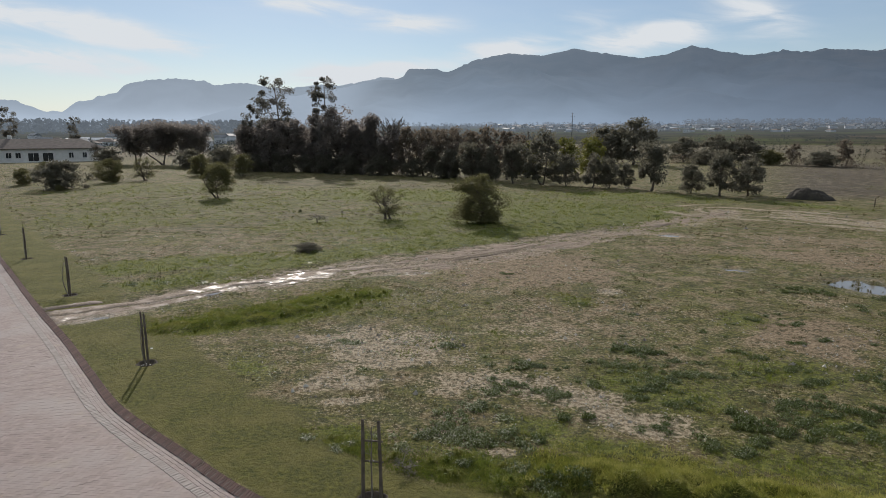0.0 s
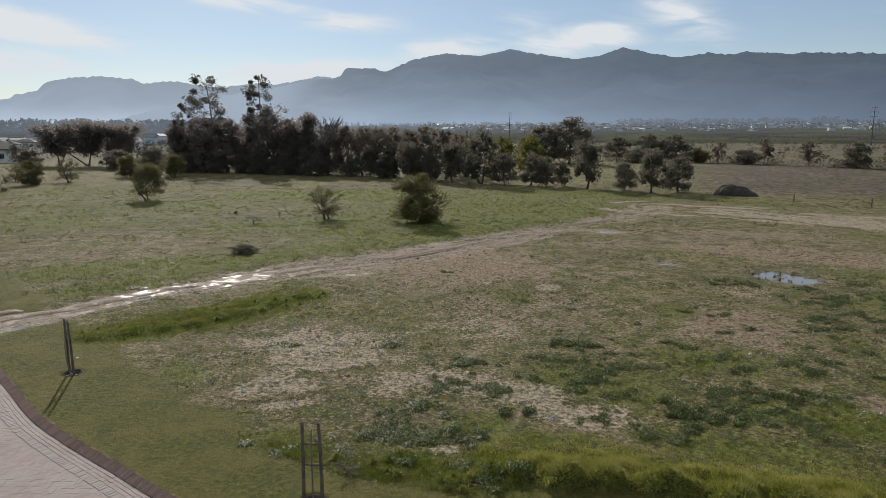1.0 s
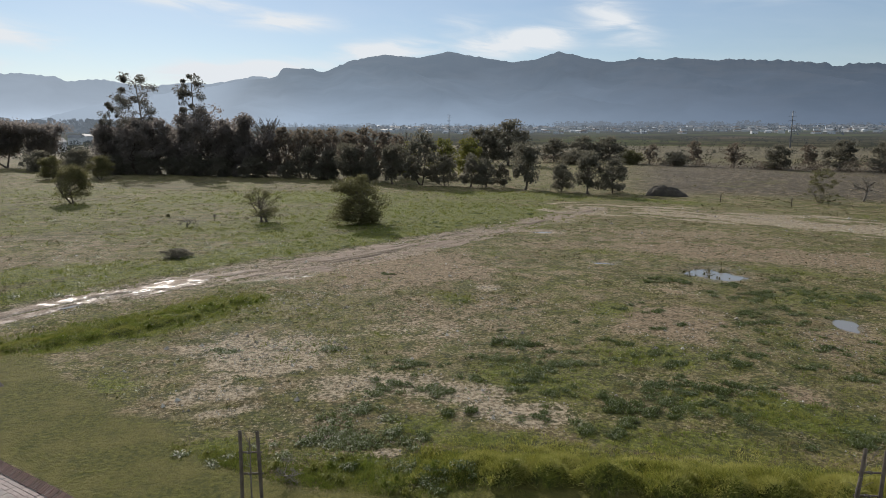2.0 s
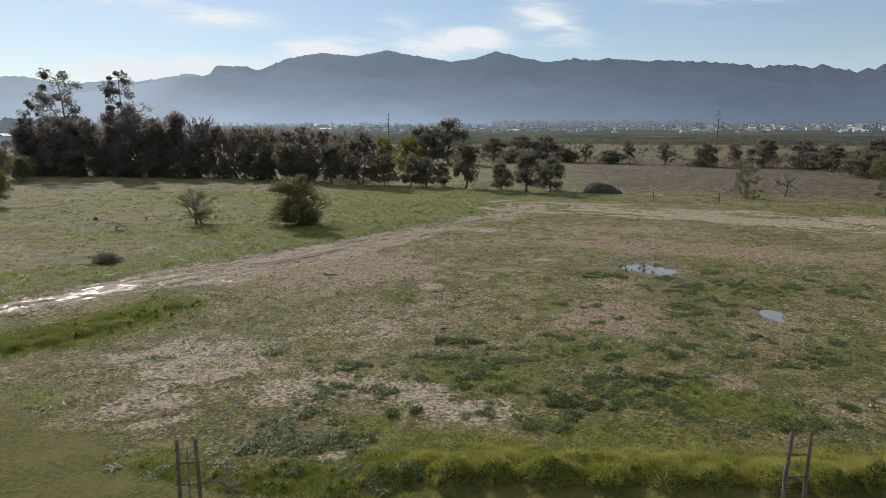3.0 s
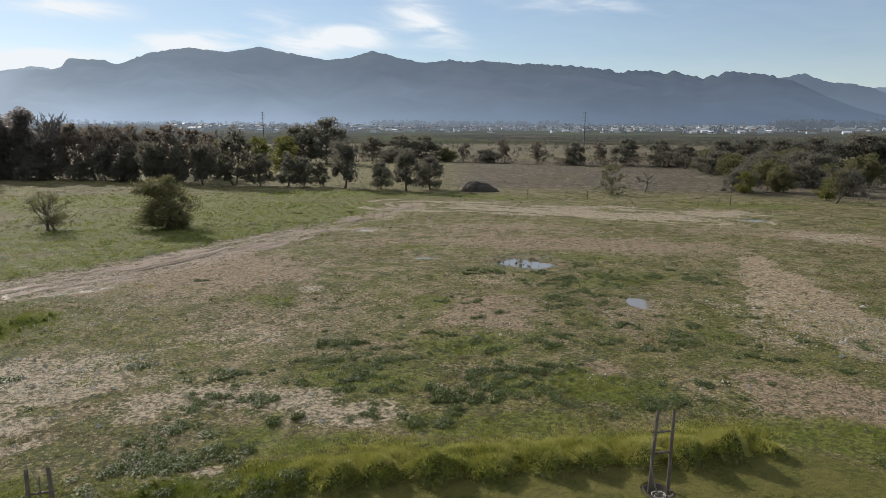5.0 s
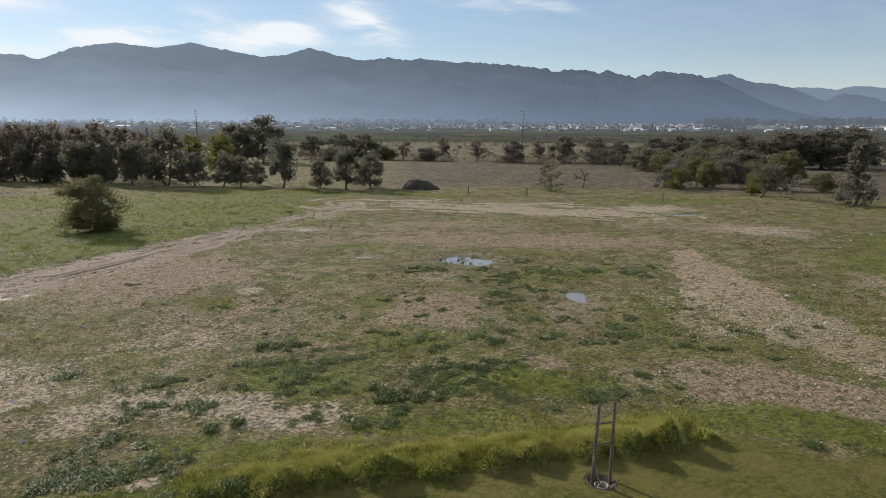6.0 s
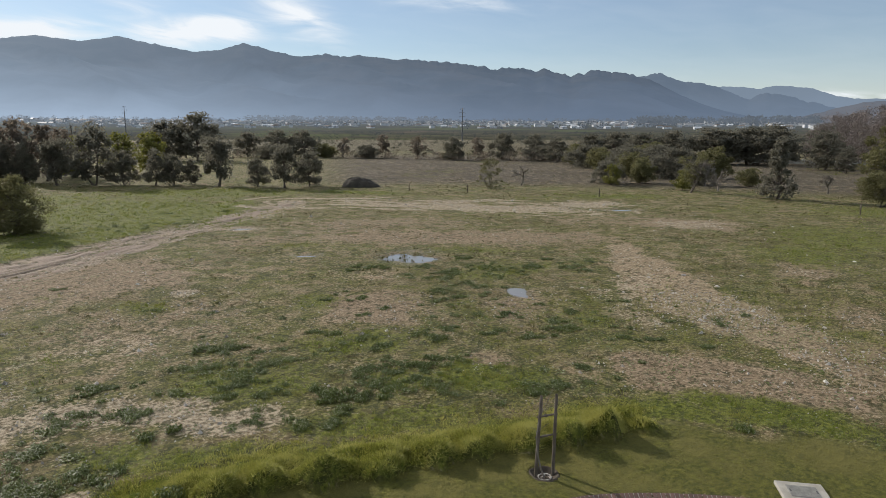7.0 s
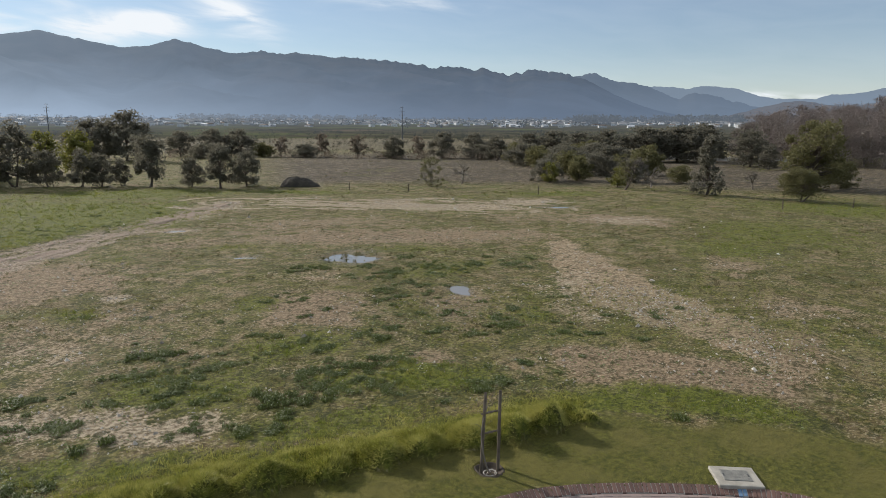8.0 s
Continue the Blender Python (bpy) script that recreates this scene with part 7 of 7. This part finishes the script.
    k = (kd > 4.0) & (rng.random(len(p)) < 0.03 + 0.9 * np.maximum(np.maximum(m["bare"], m["earth"] * 0.4), m["track"] * 0.5)) & (near > 0.36)
    p = p[k]
    n = len(p)
    z = height(p[:, 0], p[:, 1])
    s = rng.uniform(0.012, 0.042, n) * (1 + np.hypot(p[:, 0], p[:, 1]) / 50)
    s[rng.random(n) < 0.03] *= 2.2
    a = rng.uniform(0, 2 * np.pi, n)
    c, sn = np.cos(a) * s, np.sin(a) * s
    q = rng.uniform(0.5, 0.9, n)
    top = z + s * rng.uniform(0.5, 1.1, n)
    V = np.stack([np.stack([p[:, 0] + c, p[:, 1] + sn, z - 0.01], 1), np.stack([p[:, 0] - sn * q, p[:, 1] + c * q, z - 0.01], 1), np.stack([p[:, 0] - c, p[:, 1] - sn, z - 0.01], 1),
                  np.stack([p[:, 0] + sn * q, p[:, 1] - c * q, z - 0.01], 1), np.stack([p[:, 0] + c * 0.3, p[:, 1] + sn * 0.2, top], 1)], 1).reshape(-1, 3)
    b = np.arange(n)[:, None] * 5
    F = np.concatenate([b + [[0, 1, 4]], b + [[1, 2, 4]], b + [[2, 3, 4]], b + [[3, 0, 4]]])
    tagged(new("stones", mesh_np("stones", V, F, brick_material("pale_stone", (0.24, 0.21, 0.17), (0.62, 0.58, 0.50)))), "pale stones and dry leaf litter on bare soil", "stones", kind="stuff")


build_grass()


def weed_mesh(seed, radius, hgt, n):
    """Broad strappy leaves rising and arching out from one root."""
    rng = np.random.default_rng(seed)
    V, F = [], []
    for i in range(n):
        a = rng.uniform(0, 2 * np.pi)
        root = rng.normal(0, radius * 0.30, 2)
        L, up = radius * rng.uniform(0.3, 0.6), hgt * rng.uniform(0.45, 1.1)
        w = rng.uniform(0.012, 0.030)
        d, sd = np.array([math.cos(a), math.sin(a), 0]), np.array([-math.sin(a), math.cos(a), 0])
        p0 = np.array([root[0], root[1], -0.03])
        p1 = p0 + d * L * 0.45 + np.array([0, 0, up])
        p2 = p0 + d * L + np.array([0, 0, up * rng.uniform(0.5, 1.0)])
        k = len(V)
        V += [p0 - sd * w * 0.4, p0 + sd * w * 0.4, p1 + sd * w, p1 - sd * w, p2]
        F += [(k, k + 1, k + 2), (k, k + 2, k + 3), (k + 3, k + 2, k + 4)]
    return mesh_np("weed_clump", np.array(V), np.array(F), LEAF_WEED)


WEEDS = [weed_mesh(201 + i, 0.42, 0.13, 64) for i in range(4)]
# weed clumps: x, y, size, height
CLUMPS_MAIN = [(6.6, 23.7, 1.3, 1.5), (7.1, 23.3, 1.3, 1.6), (7.6, 22.9, 1.2, 1.5), (6.2, 21.6, 1.7, 1), (5.7, 22.0, 1.1, 0.9), (7.1, 20.3, 1.9, 1), (6.4, 19.5, 1.3, 1), (7.9, 20.7, 1.4, 0.9), (8.7, 20.6, 1.1, 0.8), (6.0, 18.8, 1.0, 1), (4.8, 20.0, 1.0, 0.9), (7.1, 18.3, 1.0, 1), (8.4, 17.8, 0.8, 1.7), (8.4, 17.3, 0.7, 1.6), (9.0, 16.9, 1.4, 1.9), (8.3, 16.2, 1.1, 1.4), (9.1, 16.6, 0.9, 1.5), (7.0, 15.8, 1.0, 1.1), (7.8, 15.4, 1.1, 1.1), (5.9, 16.9, 1.4, 0.8)]
CLUMPS_EAST = [(10.6, 18.5, 1.3, 1), (11.5, 18.2, 1.6, 1), (12.2, 17.6, 1.6, 1.5), (13.0, 17.5, 1.1, 1), (10.1, 17.2, 1.2, 1), (9.9, 18.2, 1.0, 1), (10.1, 16.5, 1.2, 1), (11.6, 15.7, 1.5, 1), (11.4, 16.7, 1.0, 1), (0.3, 23.8, 0.9, 1), (2.9, 21.4, 0.9, 1.2), (3.4, 21.5, 0.7, 1), (2.2, 19.9, 1.5, 1), (1.7, 19.5, 1.0, 1), (3.4, 19.0, 1.0, 1), (3.4, 17.5, 0.4, 1.6), (4.1, 17.5, 0.5, 1.7), (1.1, 18.4, 1.2, 0.9)]
CLUMPS_NEAR = [(0.3, 17.6, 1.3, 1.2), (1.7, 16.4, 1.2, 1.3), (1.1, 16.0, 1.2, 1.2), (0.5, 16.3, 1.2, 1.3), (0.0, 17.0, 1.1, 1.2), (-0.2, 16.5, 1.1, 1.2), (3.0, 14.0, 1.2, 1.3), (2.2, 13.9, 0.8, 1.2), (2.0, 14.5, 0.8, 1), (0.5, 14.8, 0.4, 1.8), (17.3, 32.0, 0.9, 1.2), (18.1, 32.5, 0.9, 1.2), (18.7, 32.0, 1.3, 1.2), (19.2, 31.6, 1.3, 1.2), (21.3, 30.6, 1.8, 1), (21.8, 28.8, 1.7, 1)]
CLUMPS_PUDDLE = [(24.7, 31.3, 1.9, 1), (24.2, 28.6, 2.7, 1.2), (26.4, 27.0, 2.2, 1.2), (28.0, 25.9, 1.3, 1), (28.4, 24.6, 1.3, 1), (20.6, 27.6, 1.2, 1), (20.8, 25.9, 1.2, 1), (18.6, 24.0, 0.9, 1), (18.4, 25.5, 1.5, 1), (18.4, 20.6, 1.0, 1), (19.1, 17.6, 1.9, 1.1), (19.6, 18.4, 1.0, 1), (21.1, 19.2, 0.7, 1), (17.2, 17.6, 0.9, 1), (16.2, 18.8, 0.9, 1), (15.4, 20.2, 1.2, 1), (14.2, 19.4, 1.2, 1), (13.7, 13.7, 1.2, 1.2), (14.6, 13.7, 1.0, 1), (16.5, 14.4, 0.8, 1)]
CLUMPS_SINGLE = [(21.5, 13.0, 0.7, 1), (20.7, 14.8, 1.2, 1), (20.1, 15.6, 0.9, 1), (11.3, 22.4, 0.9, 1.2), (10.9, 23.1, 0.8, 1), (12.3, 19.9, 1.1, 1), (11.8, 21.1, 1.2, 1), (13.9, 20.4, 0.9, 1), (13.7, 24.0, 0.7, 1), (13.4, 27.1, 0.7, 1), (14.9, 26.6, 0.7, 1), (14.8, 24.3, 0.5, 1), (2.8, 21.8, 0.8, 1.2), (3.5, 18.9, 0.5, 1), (16.3, 8.6, 0.5, 1.6), (26.6, 14.3, 0.4, 1), (6.4, 30.1, 0.7, 1), (-9.4, 43.9, 1.4, 1), (-8.8, 43.6, 1.2, 1), (3.5, 36.4, 0.9, 1), (20.4, 62.3, 1.5, 1.2), (15.6, 64.0, 1.4, 1.2), (-3.9, 24.4, 0.8, 1), (-3.3, 24.0, 0.8, 1)]
CLUMPS = CLUMPS_MAIN + CLUMPS_EAST + CLUMPS_NEAR + CLUMPS_PUDDLE + CLUMPS_SINGLE
# thinner patches of the same weed: x, y, radius, radius, count
PATCHES = [(0.6, 16.7, 1.5, 0.8, 16), (-1.9, 16.0, 1.4, 0.8, 14), (7.2, 20.8, 2.2, 1.6, 26), (11.2, 17.4, 2.2, 1.0, 22), (24.0, 27.2, 5.4, 2.0, 40), (20.7, 28.6, 1.8, 1.2, 12), (28.5, 26.0, 2.0, 1.2, 10), (18.0, 23.8, 2.6, 1.8, 16), (15.5, 14.2, 2.2, 1.0, 10), (20.5, 19.0, 2.4, 1.8, 16),
           (2.0, 20.5, 3.0, 2.0, 14), (22.5, 16.5, 2.6, 1.6, 10), (12.0, 56.5, 5.0, 1.8, 16), (-4.0, 47.0, 6.0, 3.0, 18), (6.0, 58.0, 5.0, 3.0, 14), (12.0, 27.0, 5.0, 3.0, 12), (-16, 34.5, 3.5, 0.9, 12)]
rng = np.random.default_rng(31)
spots = []
for x, y, s_, tall in CLUMPS:
    # a clump is a knot of plants, thinning out at its edge
    for _ in range(3 + int(4.5 * s_ ** 1.6)):
        a, q = rng.uniform(0, 6.28), abs(rng.normal(0, 0.30)) * s_
        spots.append((x + math.cos(a) * q * 1.1, y + math.sin(a) * q * 0.8, rng.uniform(0.38, 0.68), tall * rng.uniform(0.7, 1.1)))
for cx, cy, ra, rb, n in PATCHES:
    for _ in range(n):
        spots.append((cx + rng.normal() * ra * 0.6, cy + rng.normal() * rb * 0.6, rng.uniform(0.3, 0.7) * (1 + 0.010 * math.hypot(cx, cy)), 0.8))
kd_ = kerb_distance(np.array([s_[0] for s_ in spots]), np.array([s_[1] for s_ in spots]))
spots = [s_ for s_, d_ in zip(spots, kd_) if d_ > 2.4]
spots = sorted(spots, key=lambda q: math.hypot(q[0], q[1]))
zs = height(np.array([s_[0] for s_ in spots]), np.array([s_[1] for s_ in spots]))
joined = []
for i, ((x, y, s_, tall), z) in enumerate(zip(spots, zs)):
    m = Matrix.Translation((x, y, z)) @ Matrix.Rotation(rng.uniform(0, 6.28), 4, "Z") @ Matrix.Diagonal((s_ * 1.1, s_ * 1.1, 0.9 * tall * s_ ** 0.4, 1))
    if i < 280:
        ob = new("weed_clump", WEEDS[i % 4])
        ob.matrix_basis = m
        tagged(ob, "dark green broad-leaved weed clump in the grass" if tall > 0.9 else "low dark green weed rosette in the grass", "weed", "weeds")
    else:
        joined.append((WEEDS[i % 4], m))
V, F, n0 = [], [], 0
for me, m in joined:
    co = np.empty(len(me.vertices) * 3, np.float32)
    me.vertices.foreach_get("co", co)
    ix = np.empty(len(me.polygons) * 3, np.int32)
    me.polygons.foreach_get("vertices", ix)
    M_ = np.array(m)
    V.append(co.reshape(-1, 3) @ M_[:3, :3].T + M_[:3, 3])
    F.append(ix.reshape(-1, 3) + n0)
    n0 += len(V[-1])
tagged(new("weeds", mesh_np("weeds", np.concatenate(V), np.concatenate(F), LEAF_WEED)), "scattered low weeds farther out in the field", "weeds", kind="stuff")
# tiny rosettes all over the field
WEE = [weed_mesh(231 + i, 0.17, 0.035, 14) for i in range(3)]
p = np.concatenate([field_points(rng, 6.0, 12.5, 30), field_points(rng, 1.8, 30, 55), field_points(rng, 0.35, 55, 95)])
mk = masks(p[:, 0], p[:, 1])
keep = (mk["lawn"] < 0.3) & (mk["track"] < 0.6) & (mk["wet"] < 0.4) & (kerb_distance(p[:, 0], p[:, 1]) > 3) & (vnoise(p[:, 0], p[:, 1], 3.5, 91, 3) + 0.25 * rng.random(len(p)) > 0.66)
p = p[keep]
zs = height(p[:, 0], p[:, 1])
V, F, n0 = [], [], 0
shapes = []
for me in WEE:
    co = np.empty(len(me.vertices) * 3, np.float32)
    me.vertices.foreach_get("co", co)
    ix = np.empty(len(me.polygons) * 3, np.int32)
    me.polygons.foreach_get("vertices", ix)
    shapes.append((co.reshape(-1, 3), ix.reshape(-1, 3)))
    bpy.data.meshes.remove(me)
for i in range(len(p)):
    co, ix = shapes[i % 3]
    s_ = rng.uniform(0.6, 1.5) * (1 + math.hypot(*p[i]) / 50)
    c, s = math.cos(i * 1.7) * s_, math.sin(i * 1.7) * s_
    V.append(co @ np.array([[c, s, 0], [-s, c, 0], [0, 0, s_]]) + np.array([p[i, 0], p[i, 1], zs[i]]))
    F.append(ix + n0)
    n0 += len(co)
tagged(new("small_weeds", mesh_np("small_weeds", np.concatenate(V), np.concatenate(F), LEAF_WEED)), "small weeds dotted through the field grass", "weeds", kind="stuff")
dry = bare_tree("dry_shrub", 95, 0.9, BARK_PALE, 0.9, 5, 0.014)
dry.matrix_basis = stand(None, -1.0, 14.6, 1.0, 40, 1.5)
tagged(dry, "low grey leafless shrub among the weeds", "bush")
